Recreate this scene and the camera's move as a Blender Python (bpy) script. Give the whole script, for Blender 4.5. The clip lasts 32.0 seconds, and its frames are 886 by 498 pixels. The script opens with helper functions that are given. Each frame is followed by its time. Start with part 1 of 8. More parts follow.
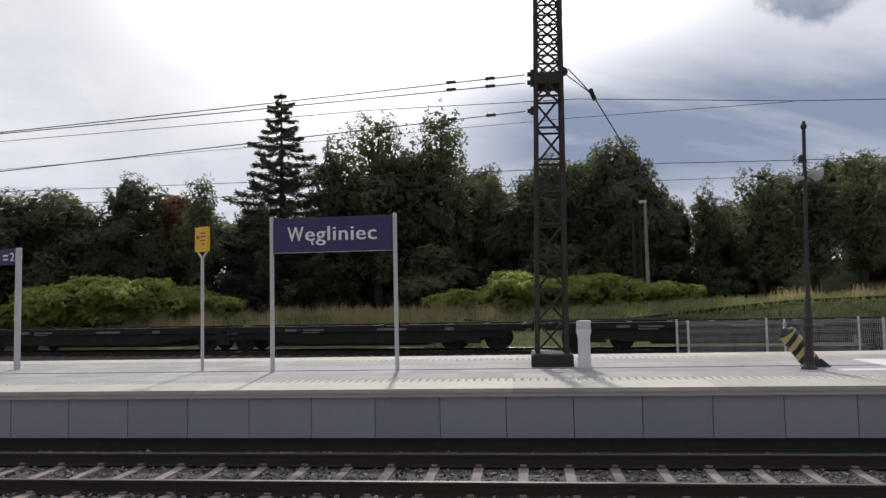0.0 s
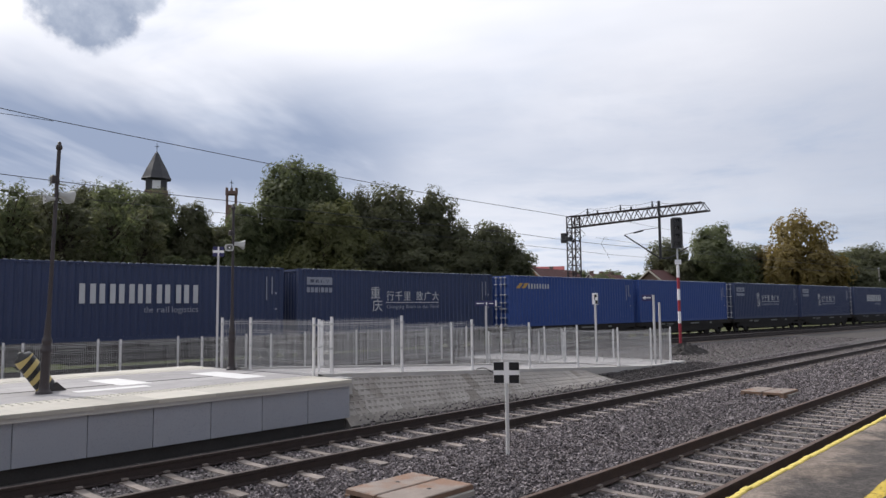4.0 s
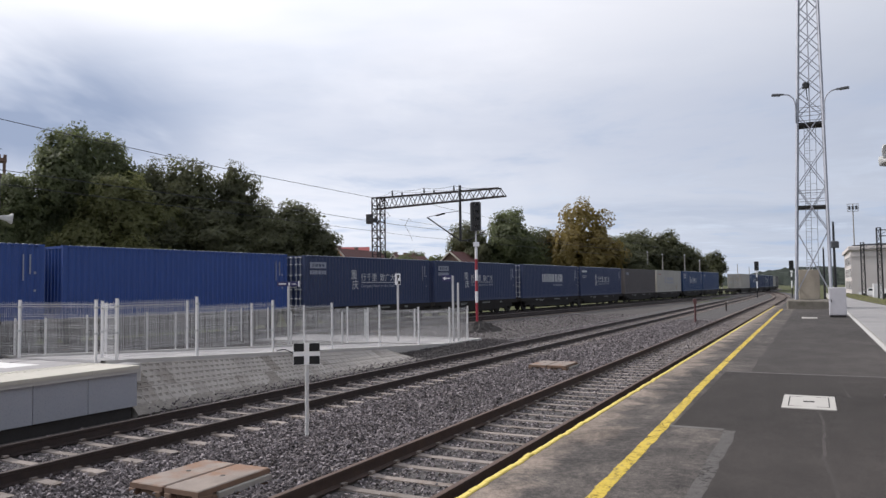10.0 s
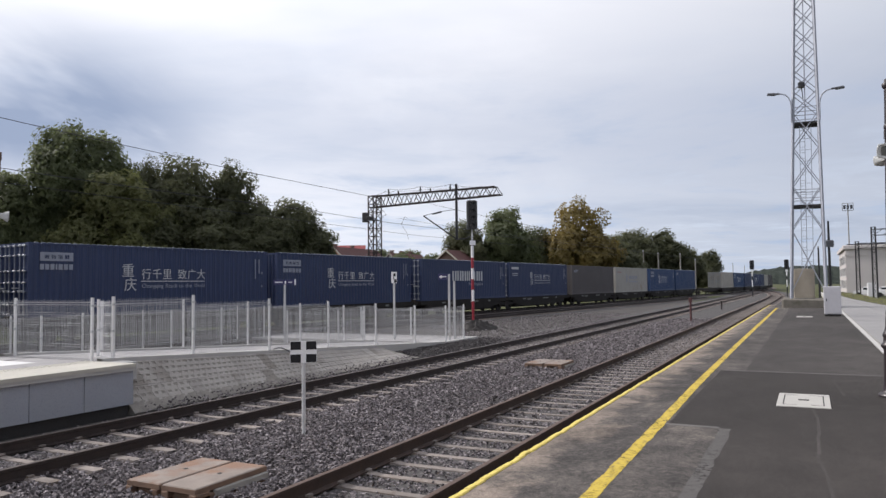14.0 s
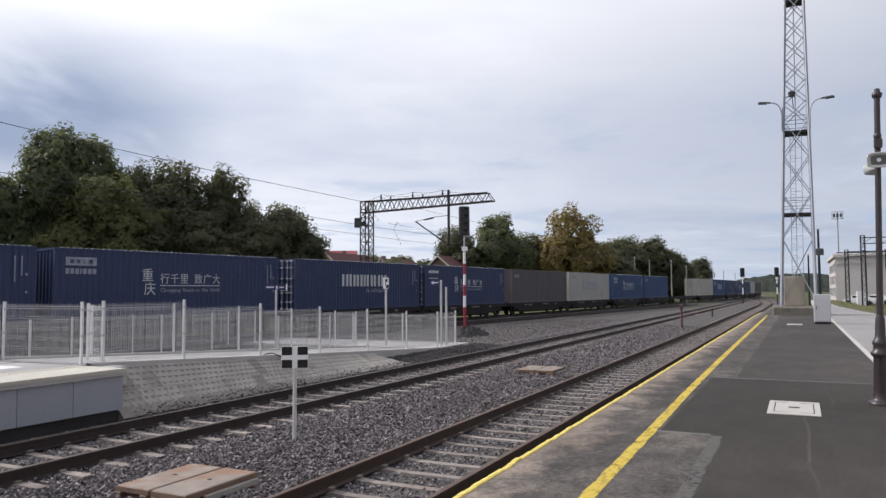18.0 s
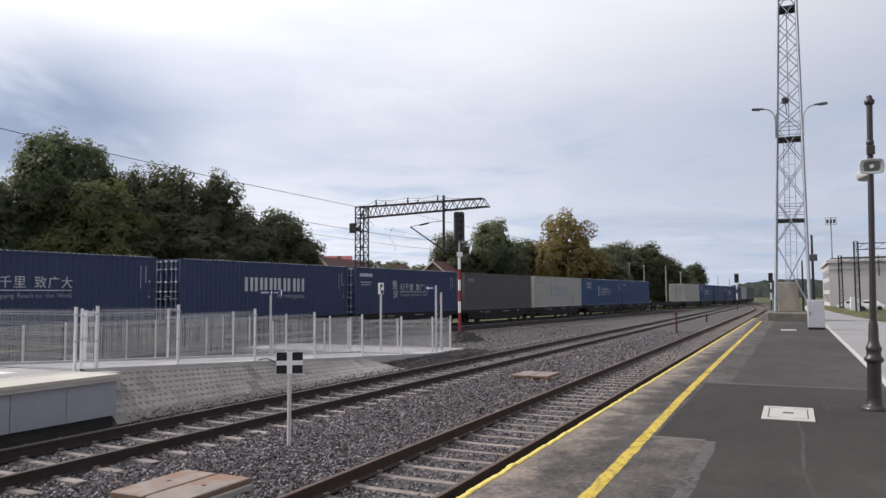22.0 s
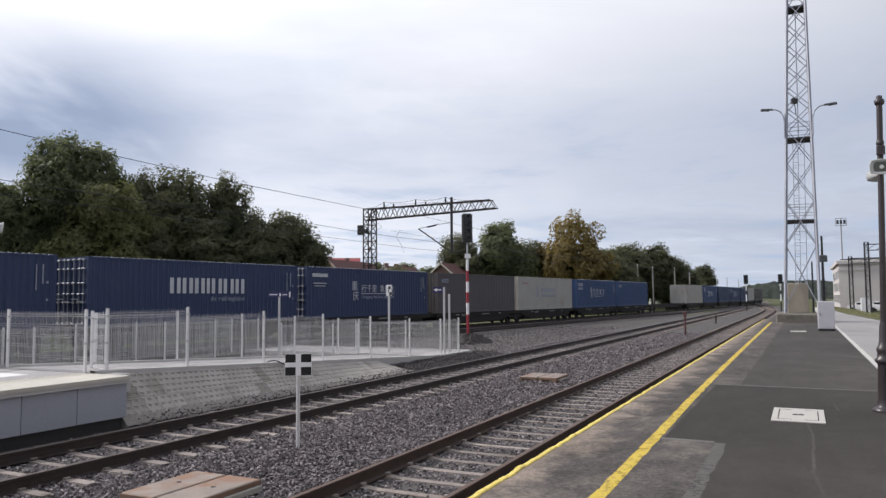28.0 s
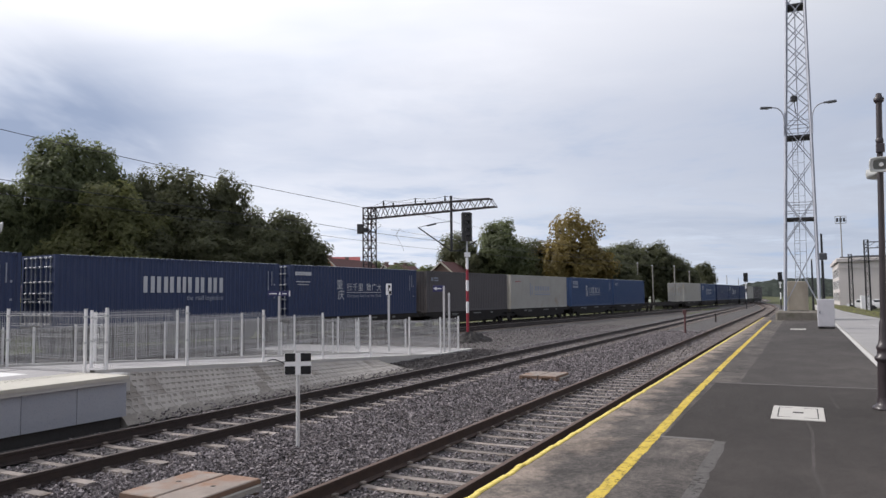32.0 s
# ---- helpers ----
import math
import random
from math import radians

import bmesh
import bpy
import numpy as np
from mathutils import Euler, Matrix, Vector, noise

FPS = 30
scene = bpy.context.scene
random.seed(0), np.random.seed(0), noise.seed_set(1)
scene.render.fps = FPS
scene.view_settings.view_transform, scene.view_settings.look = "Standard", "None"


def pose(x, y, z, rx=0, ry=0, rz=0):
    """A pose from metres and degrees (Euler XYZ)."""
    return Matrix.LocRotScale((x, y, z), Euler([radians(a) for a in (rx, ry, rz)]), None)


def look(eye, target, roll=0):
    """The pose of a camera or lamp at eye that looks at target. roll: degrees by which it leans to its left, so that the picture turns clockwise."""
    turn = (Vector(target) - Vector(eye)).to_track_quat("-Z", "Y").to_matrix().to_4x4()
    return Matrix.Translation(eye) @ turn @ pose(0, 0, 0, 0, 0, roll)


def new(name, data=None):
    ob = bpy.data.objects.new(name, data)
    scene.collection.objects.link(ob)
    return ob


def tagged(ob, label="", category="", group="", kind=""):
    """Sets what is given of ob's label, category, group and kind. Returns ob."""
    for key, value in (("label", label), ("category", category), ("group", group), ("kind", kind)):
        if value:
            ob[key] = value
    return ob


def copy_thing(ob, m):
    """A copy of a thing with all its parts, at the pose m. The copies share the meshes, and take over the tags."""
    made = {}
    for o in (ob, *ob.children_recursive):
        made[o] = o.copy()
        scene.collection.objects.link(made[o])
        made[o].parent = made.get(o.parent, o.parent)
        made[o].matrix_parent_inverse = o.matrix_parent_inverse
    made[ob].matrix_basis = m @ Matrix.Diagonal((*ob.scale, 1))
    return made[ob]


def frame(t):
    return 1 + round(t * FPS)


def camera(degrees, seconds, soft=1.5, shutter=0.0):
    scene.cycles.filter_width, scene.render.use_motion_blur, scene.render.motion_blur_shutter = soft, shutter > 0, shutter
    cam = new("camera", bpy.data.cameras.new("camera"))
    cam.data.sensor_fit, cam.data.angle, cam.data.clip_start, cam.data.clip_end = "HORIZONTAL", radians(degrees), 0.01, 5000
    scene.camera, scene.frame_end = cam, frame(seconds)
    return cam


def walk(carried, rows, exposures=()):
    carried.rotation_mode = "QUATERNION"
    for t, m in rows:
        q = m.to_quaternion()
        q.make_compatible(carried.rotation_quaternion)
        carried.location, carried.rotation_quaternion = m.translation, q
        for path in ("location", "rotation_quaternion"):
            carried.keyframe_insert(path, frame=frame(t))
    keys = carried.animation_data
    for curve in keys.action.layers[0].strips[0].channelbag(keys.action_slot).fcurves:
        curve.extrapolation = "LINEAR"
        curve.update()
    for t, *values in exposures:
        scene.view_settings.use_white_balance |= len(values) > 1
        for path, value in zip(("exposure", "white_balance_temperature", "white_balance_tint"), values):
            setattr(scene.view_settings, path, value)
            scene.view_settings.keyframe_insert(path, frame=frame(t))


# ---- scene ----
EXPOSURES = [(t, e, 6400, 12.5) for t, e in ((0, -0.40), (1, -0.42), (2, -0.32), (3, -0.20), (4, -0.06), (4.5, 0.0), (6.5, 0.02), (32, 0.02))]
cam = camera(62.39, 32.0, soft=1.45)
PATH = [
    (0, pose(-0.083, 0.053, 2.133, 93.759, 1.219, 6.397)),
    (0.5, pose(-0.072, 0.054, 2.132, 94.671, 1.121, -5.368)),
    (1, pose(-0.067, 0.057, 2.132, 95.470, 0.391, -15.273)),
    (1.5, pose(-0.062, 0.062, 2.130, 95.833, 0.183, -21.853)),
    (2, pose(-0.057, 0.068, 2.130, 95.962, -0.198, -27.157)),
    (2.5, pose(-0.050, 0.066, 2.127, 95.616, -0.422, -30.994)),
    (3, pose(-0.042, 0.055, 2.124, 95.740, 0.286, -35.968)),
    (3.5, pose(-0.019, 0.041, 2.121, 95.188, 0.537, -41.778)),
    (4, pose(-0.006, 0.030, 2.121, 94.669, 0.593, -47.960)),
    (4.5, pose(-0.002, 0.020, 2.124, 94.100, 0.768, -52.875)),
    (6.5, pose(0.012, -0.015, 2.133, 93.920, 1.018, -64.392)),
    (7, pose(0.023, 0.002, 2.128, 93.715, 0.899, -63.160)),
    (7.5, pose(0.037, 0.001, 2.121, 93.528, 0.854, -62.673)),
    (8, pose(0.032, 0.004, 2.124, 93.438, 0.828, -62.657)),
    (8.5, pose(0.030, 0.005, 2.124, 93.345, 0.800, -62.787)),
    (9, pose(0.024, -0.001, 2.124, 93.240, 0.762, -63.021)),
    (9.5, pose(0.022, -0.003, 2.125, 93.090, 0.766, -62.792)),
    (10, pose(0.033, -0.005, 2.121, 92.963, 0.754, -63.114)),
    (10.5, pose(0.028, -0.003, 2.115, 92.859, 0.746, -63.062)),
    (11, pose(0.023, -0.008, 2.122, 92.795, 0.690, -63.072)),
    (11.5, pose(0.028, -0.004, 2.118, 92.753, 0.697, -63.152)),
    (12, pose(0.035, -0.008, 2.116, 92.703, 0.705, -63.202)),
    (12.5, pose(0.025, -0.006, 2.116, 92.646, 0.688, -63.289)),
    (13, pose(0.022, -0.006, 2.117, 92.585, 0.697, -63.343)),
    (13.5, pose(0.018, -0.002, 2.125, 92.577, 0.672, -63.396)),
    (14, pose(0.009, -0.005, 2.121, 92.840, 0.679, -63.425)),
    (14.5, pose(0.012, 0.002, 2.121, 92.995, 0.607, -63.532)),
    (16.5, pose(0.011, 0.000, 2.124, 93.128, 0.491, -63.842)),
    (17, pose(0.002, 0.001, 2.126, 93.172, 0.485, -63.952)),
    (17.5, pose(0.013, 0.002, 2.119, 93.219, 0.434, -64.006)),
    (18, pose(0.008, 0.005, 2.123, 93.289, 0.372, -64.077)),
    (18.5, pose(0.007, 0.005, 2.119, 93.410, 0.250, -64.071)),
    (19, pose(0.011, -0.000, 2.118, 93.498, 0.309, -64.038)),
    (19.5, pose(0.004, 0.001, 2.127, 93.498, 0.302, -64.010)),
    (20, pose(0.011, -0.001, 2.128, 93.572, 0.334, -64.043)),
    (20.5, pose(0.006, 0.004, 2.121, 93.681, 0.315, -64.150)),
    (21, pose(0.003, 0.003, 2.121, 93.766, 0.332, -64.150)),
    (21.5, pose(0.001, -0.002, 2.119, 93.767, 0.322, -64.220)),
    (22, pose(-0.003, 0.003, 2.123, 93.710, 0.338, -64.475)),
    (22.5, pose(0.003, 0.000, 2.120, 93.626, 0.317, -64.485)),
    (23, pose(0.000, -0.006, 2.120, 93.578, 0.353, -64.284)),
    (23.5, pose(0.000, -0.007, 2.122, 93.561, 0.355, -64.160)),
    (24, pose(0.006, -0.004, 2.121, 93.497, 0.378, -64.073)),
    (24.5, pose(0.007, -0.005, 2.123, 93.428, 0.425, -63.949)),
    (25, pose(-0.003, 0.005, 2.125, 93.478, 0.421, -63.876)),
    (25.5, pose(0.005, 0.005, 2.123, 93.516, 0.392, -63.798)),
    (27.5, pose(-0.008, 0.003, 2.123, 93.822, 0.401, -63.785)),
    (28, pose(-0.012, -0.000, 2.122, 93.858, 0.438, -63.847)),
    (28.5, pose(-0.008, -0.004, 2.123, 93.865, 0.468, -63.928)),
    (29, pose(-0.013, -0.004, 2.120, 93.844, 0.496, -63.987)),
    (29.5, pose(-0.012, -0.006, 2.122, 93.779, 0.509, -63.938)),
    (30, pose(-0.011, 0.001, 2.118, 93.753, 0.563, -63.934)),
    (30.5, pose(-0.017, 0.001, 2.124, 93.786, 0.503, -63.941)),
    (31, pose(-0.013, 0.001, 2.123, 93.783, 0.502, -63.922)),
    (31.5, pose(-0.003, -0.002, 2.122, 93.775, 0.559, -63.866)),
    (32, pose(-0.004, -0.002, 2.124, 93.750, 0.559, -63.854)),
]
walk(cam, PATH, EXPOSURES)

# ---- light ----
SUN_AZ, SUN_EL = 97.5, 37.5          # degrees from +x, above the horizon
SUN = Vector((math.cos(radians(SUN_EL)) * math.cos(radians(SUN_AZ)), math.cos(radians(SUN_EL)) * math.sin(radians(SUN_AZ)), math.sin(radians(SUN_EL))))
sun = new("sun", bpy.data.lights.new("sun", "SUN"))
sun.data.energy, sun.data.angle, sun.data.color = 3.2, radians(1.5), (1.0, 0.95, 0.88)
sun.matrix_world = look((0, 0, 60), Vector((0, 0, 60)) - SUN)

PUFF = (0.347, 0.868, 0.355)           # direction of the small dark cloud


def build_world():
    w = bpy.data.worlds.new("sky")
    scene.world = w
    w.use_nodes = True
    nt = w.node_tree
    N, L = nt.nodes, nt.links
    N.clear()

    def nd(kind, **kw):
        n = N.new(kind)
        for k, v in kw.items():
            n.inputs[k].default_value = v
        return n

    def math_(op, a, b=None, c=None):
        n = N.new("ShaderNodeMath")
        n.operation = op
        for i, v in enumerate((a, b, c)):
            if v is None:
                continue
            if isinstance(v, (int, float)):
                n.inputs[i].default_value = v
            else:
                L.new(v, n.inputs[i])
        return n.outputs[0]

    def mix(fac, a, b):
        n = N.new("ShaderNodeMix")
        n.data_type = "RGBA"
        for i, v in ((0, fac), (6, a), (7, b)):
            if isinstance(v, (int, float, tuple)):
                n.inputs[i].default_value = v
            else:
                L.new(v, n.inputs[i])
        return n.outputs[2]

    tc = nd("ShaderNodeTexCoord").outputs["Generated"]
    sep = nd("ShaderNodeSeparateXYZ")
    L.new(tc, sep.inputs[0])
    zc = math_("ADD", math_("MAXIMUM", sep.outputs[2], 0.0), 0.16)
    comb = nd("ShaderNodeCombineXYZ")
    L.new(math_("DIVIDE", sep.outputs[0], zc), comb.inputs[0])
    L.new(math_("DIVIDE", sep.outputs[1], zc), comb.inputs[1])
    flat = comb.outputs[0]

    def cloud(scale, detail, rough, off, lo, hi, stretch=(1, 1, 1)):
        m = nd("ShaderNodeMapping")
        m.vector_type = "TEXTURE"
        m.inputs["Location"].default_value = off
        m.inputs["Rotation"].default_value = (0, 0, radians(26))
        m.inputs["Scale"].default_value = tuple(1 / k for k in stretch)
        L.new(flat, m.inputs[0])
        n = nd("ShaderNodeTexNoise", Scale=scale, Detail=detail, Roughness=rough, Distortion=0.25)
        L.new(m.outputs[0], n.inputs["Vector"])
        r = nd("ShaderNodeMapRange")
        r.interpolation_type = "SMOOTHSTEP"
        r.inputs["From Min"].default_value, r.inputs["From Max"].default_value = lo, hi
        L.new(n.outputs[0], r.inputs[0])
        return r.outputs[0]

    sky = nd("ShaderNodeTexSky")
    sky.sky_type, sky.sun_disc = "NISHITA", False
    sky.sun_elevation, sky.sun_rotation = radians(SUN_EL), radians(90 - SUN_AZ)
    skyc = N.new("ShaderNodeVectorMath")
    skyc.operation = "SCALE"
    L.new(sky.outputs[0], skyc.inputs[0])
    skyc.inputs["Scale"].default_value = 0.10
    # glow of the thin cloud round the sun
    dot = N.new("ShaderNodeVectorMath")
    dot.operation = "DOT_PRODUCT"
    L.new(tc, dot.inputs[0])
    dot.inputs[1].default_value = SUN
    near = nd("ShaderNodeMapRange")
    near.interpolation_type = "SMOOTHSTEP"
    near.inputs["From Min"].default_value, near.inputs["From Max"].default_value = -0.35, 0.68
    L.new(dot.outputs["Value"], near.inputs[0])
    dense = cloud(0.55, 5, 0.5, (3.1, 1.7, 0), 0.46, 0.80, (1.2, 0.6, 1))      # bright to grey
    thin = cloud(1.0, 6, 0.55, (7.3, 2.2, 4), 0.16, 0.38, (1.2, 0.6, 1))         # cover over the blue
    grey = mix(near.outputs[0], (0.28, 0.33, 0.425, 1), (0.62, 0.70, 0.84, 1))
    white = mix(near.outputs[0], (0.43, 0.47, 0.54, 1), (1.12, 1.13, 1.16, 1))
    cl = mix(dense, white, grey)
    streak = cloud(1.7, 7, 0.6, (2.7, 9.2, 1), 0.43, 0.68, (1.25, 0.5, 1))        # pale streaks
    cl = mix(math_("MULTIPLY", streak, 0.7), cl, mix(near.outputs[0], (0.50, 0.54, 0.62, 1), (0.95, 0.97, 1.02, 1)))
    wisp = cloud(4.2, 8, 0.66, (5.2, 3.1, 7), 0.40, 0.66, (1.5, 0.5, 1))            # fine ripples
    cl = mix(math_("MULTIPLY", wisp, 0.24), cl, mix(near.outputs[0], (0.54, 0.58, 0.65, 1), (1.0, 1.01, 1.04, 1)))
    full = mix(thin, skyc.outputs[0], cl)
    core = nd("ShaderNodeMapRange")
    core.interpolation_type = "SMOOTHSTEP"
    core.inputs["From Min"].default_value, core.inputs["From Max"].default_value = 0.86, 0.99
    L.new(dot.outputs["Value"], core.inputs[0])
    full = mix(math_("MULTIPLY", core.outputs[0], 0.9), full, (2.6, 2.55, 2.45, 1))
    low = nd("ShaderNodeMapRange")                                                # paler towards the horizon
    low.inputs["From Min"].default_value, low.inputs["From Max"].default_value = 0.0, 0.25
    low.inputs["To Min"].default_value, low.inputs["To Max"].default_value = 0.42, 0.0
    L.new(sep.outputs[2], low.inputs[0])
    full = mix(low.outputs[0], full, (0.51, 0.61, 0.76, 1))
    # flat banks of cloud one behind another, with blue between them, low in the sky
    zl = math_("ADD", math_("MAXIMUM", sep.outputs[2], 0.0), 0.045)
    cl2 = nd("ShaderNodeCombineXYZ")
    L.new(math_("DIVIDE", sep.outputs[0], zl), cl2.inputs[0])
    L.new(math_("DIVIDE", sep.outputs[1], zl), cl2.inputs[1])
    lown = nd("ShaderNodeTexNoise", Scale=0.62, Detail=8.0, Roughness=0.62, Distortion=0.3)
    L.new(cl2.outputs[0], lown.inputs["Vector"])
    reach = nd("ShaderNodeMapRange")
    reach.interpolation_type = "SMOOTHSTEP"
    reach.inputs["From Min"].default_value, reach.inputs["From Max"].default_value = 0.38, 0.08
    reach.inputs["To Max"].default_value = 0.75
    L.new(sep.outputs[2], reach.inputs[0])
    for lo, hi, tone in ((0.50, 0.30, (0.36, 0.50, 0.71, 1)), (0.52, 0.68, (0.68, 0.76, 0.87, 1))):
        bank = nd("ShaderNodeMapRange")
        bank.interpolation_type = "SMOOTHSTEP"
        bank.inputs["From Min"].default_value, bank.inputs["From Max"].default_value = lo, hi
        L.new(lown.outputs[0], bank.inputs[0])
        full = mix(math_("MULTIPLY", math_("MULTIPLY", bank.outputs[0], reach.outputs[0]), 0.75), full, tone)
    # slate band over the trees, and one small dark cloud
    band = nd("ShaderNodeMapRange")
    band.interpolation_type = "SMOOTHSTEP"
    band.inputs["From Min"].default_value, band.inputs["From Max"].default_value = 0.36, 0.22
    L.new(sep.outputs[2], band.inputs[0])
    band2 = nd("ShaderNodeMapRange")
    band2.interpolation_type = "SMOOTHSTEP"
    band2.inputs["From Min"].default_value, band2.inputs["From Max"].default_value = 0.07, 0.20
    L.new(sep.outputs[2], band2.inputs[0])
    side = nd("ShaderNodeMapRange")
    side.interpolation_type = "SMOOTHSTEP"
    side.inputs["From Min"].default_value, side.inputs["From Max"].default_value = -0.22, 0.10
    L.new(sep.outputs[0], side.inputs[0])
    patch = cloud(0.8, 5, 0.55, (1.3, 6.1, 2), 0.24, 0.56, (0.7, 1.6, 1))
    deep = nd("ShaderNodeMapRange")
    deep.interpolation_type = "SMOOTHSTEP"
    deep.inputs["From Min"].default_value, deep.inputs["From Max"].default_value = 0.64, 0.80
    deep.inputs["To Min"].default_value, deep.inputs["To Max"].default_value = 0.40, 1.15
    L.new(sep.outputs[1], deep.inputs[0])
    full = mix(math_("MINIMUM", math_("MULTIPLY", math_("MULTIPLY", math_("MULTIPLY", band.outputs[0], band2.outputs[0]), math_("MULTIPLY", patch, side.outputs[0])), deep.outputs[0]), 1.0), full, (0.345, 0.42, 0.57, 1))
    pn = nd("ShaderNodeTexNoise", Scale=13.0, Detail=5.0, Roughness=0.58)
    L.new(tc, pn.inputs["Vector"])
    pm = N.new("ShaderNodeVectorMath")
    pm.operation = "SUBTRACT"
    L.new(tc, pm.inputs[0])
    pm.inputs[1].default_value = PUFF
    pz = nd("ShaderNodeSeparateXYZ")
    L.new(pm.outputs[0], pz.inputs[0])
    across = math_("SUBTRACT", math_("MULTIPLY", pz.outputs[0], 0.93), math_("MULTIPLY", pz.outputs[1], 0.37))
    up = pz.outputs[2]

    pf = nd("ShaderNodeTexNoise", Scale=34.0, Detail=4.0, Roughness=0.6)
    L.new(tc, pf.inputs["Vector"])
    rough = math_("ADD", math_("MULTIPLY", math_("SUBTRACT", pn.outputs[0], 0.5), 1.5), math_("MULTIPLY", math_("SUBTRACT", pf.outputs[0], 0.5), 0.7))

    def blob(du, dz, outer, inner):
        """Soft edged heap of three overlapping puffs."""
        least = None
        for cu, cz, ru, rz in ((-0.010, 0.014, 0.066, 0.042), (0.046, 0.026, 0.040, 0.026), (-0.004, -0.012, 0.052, 0.030)):
            u = math_("DIVIDE", math_("ADD", across, du - cu), ru)
            z = math_("DIVIDE", math_("ADD", up, dz - cz), rz)
            d = math_("SQRT", math_("ADD", math_("MULTIPLY", u, u), math_("MULTIPLY", z, z)))
            least = d if least is None else math_("MINIMUM", least, d)
        r = nd("ShaderNodeMapRange")
        r.interpolation_type = "SMOOTHSTEP"
        r.inputs["From Min"].default_value, r.inputs["From Max"].default_value = outer, inner
        L.new(math_("ADD", least, rough), r.inputs[0])
        return r.outputs[0]

    full = mix(math_("MULTIPLY", blob(0.008, -0.009, 1.25, 0.85), 0.8), full, (1.12, 1.12, 1.14, 1))       # lit rim
    pc = nd("ShaderNodeMapRange")
    pc.inputs["From Min"].default_value, pc.inputs["From Max"].default_value = -0.30, 0.42
    L.new(math_("ADD", rough, math_("MULTIPLY", up, 4.0)), pc.inputs[0])
    pv = mix(pc.outputs[0], (0.30, 0.37, 0.50, 1), (0.72, 0.78, 0.87, 1))
    full = mix(math_("MULTIPLY", blob(0.0, 0.0, 1.15, 0.62), 0.92), full, pv)
    bg = nd("ShaderNodeBackground", Strength=1.0)
    L.new(full, bg.inputs[0])
    out = nd("ShaderNodeOutputWorld")
    L.new(bg.outputs[0], out.inputs[0])


build_world()

# ---- materials ----
def mat(name, col, col2=None, rough=0.8, metal=0.0, scale=3.0, fine=40.0, amount=0.5, bump=0.15, per_object=0.0, stain=None, stain_lo=0.55, stretch=None, island=0.0, rough_var=0.15, grain=0.35):
    m = bpy.data.materials.new(name)
    m.use_nodes = True
    nt = m.node_tree
    N, L = nt.nodes, nt.links
    b = N["Principled BSDF"]
    b.inputs["Metallic"].default_value = metal
    tc = N.new("ShaderNodeTexCoord")
    src = tc.outputs["Object"]
    if per_object:
        oi = N.new("ShaderNodeObjectInfo")
        add = N.new("ShaderNodeVectorMath")
        add.operation = "MULTIPLY_ADD"
        L.new(oi.outputs["Random"], add.inputs[0])
        add.inputs[1].default_value = (37, 53, 71)
        L.new(src, add.inputs[2])
        src = add.outputs[0]
    if stretch:
        mp = N.new("ShaderNodeMapping")
        mp.inputs["Scale"].default_value = stretch
        L.new(src, mp.inputs[0])
        src = mp.outputs[0]

    def noise_(sc, det=4.0):
        n = N.new("ShaderNodeTexNoise")
        n.inputs["Scale"].default_value, n.inputs["Detail"].default_value, n.inputs["Roughness"].default_value = sc, det, 0.6
        L.new(src, n.inputs["Vector"])
        return n.outputs[0]

    def mixc(fac, a, c, typ="MIX"):
        n = N.new("ShaderNodeMix")
        n.data_type, n.blend_type = "RGBA", typ
        for i, v in ((0, fac), (6, a), (7, c)):
            if isinstance(v, float):
                n.inputs[i].default_value = v
            elif isinstance(v, tuple):
                n.inputs[i].default_value = (*v[:3], 1)
            else:
                L.new(v, n.inputs[i])
        return n.outputs[2]

    def ramp(v, lo, hi, a=0.0, c=1.0):
        n = N.new("ShaderNodeMapRange")
        n.inputs["From Min"].default_value, n.inputs["From Max"].default_value = lo, hi
        n.inputs["To Min"].default_value, n.inputs["To Max"].default_value = a, c
        L.new(v, n.inputs[0])
        return n.outputs[0]

    col2 = col2 or tuple(c * 0.7 for c in col)
    big, small = noise_(scale), noise_(fine, 3.0)
    c = mixc(ramp(big, 0.35, 0.65, 0.0, amount * 1.6 if amount < 0.6 else 1.0), col, col2)
    c = mixc(grain * min(1.0, amount * 2), c, mixc(small, tuple(v * 0.55 for v in col), tuple(min(1, v * 1.35) for v in col)))
    if stain:
        st = noise_(scale * 0.45, 6.0)
        c = mixc(ramp(st, stain_lo, stain_lo + 0.12, 0.0, 0.75), c, stain)
    if per_object or island:
        if island:
            g = N.new("ShaderNodeNewGeometry")
            rnd, k = g.outputs["Random Per Island"], island
        else:
            rnd, k = oi.outputs["Random"], per_object
        hsv = N.new("ShaderNodeHueSaturation")
        L.new(ramp(rnd, 0, 1, 1 - k, 1 + k), hsv.inputs["Value"])
        L.new(c, hsv.inputs["Color"])
        c = hsv.outputs[0]
    L.new(c, b.inputs["Base Color"])
    L.new(ramp(small, 0.3, 0.7, max(0.03, rough - rough_var), min(1.0, rough + rough_var)), b.inputs["Roughness"])
    if bump:
        bp = N.new("ShaderNodeBump")
        bp.inputs["Strength"].default_value, bp.inputs["Distance"].default_value = bump, 0.02
        L.new(small, bp.inputs["Height"])
        L.new(bp.outputs[0], b.inputs["Normal"])
    return m


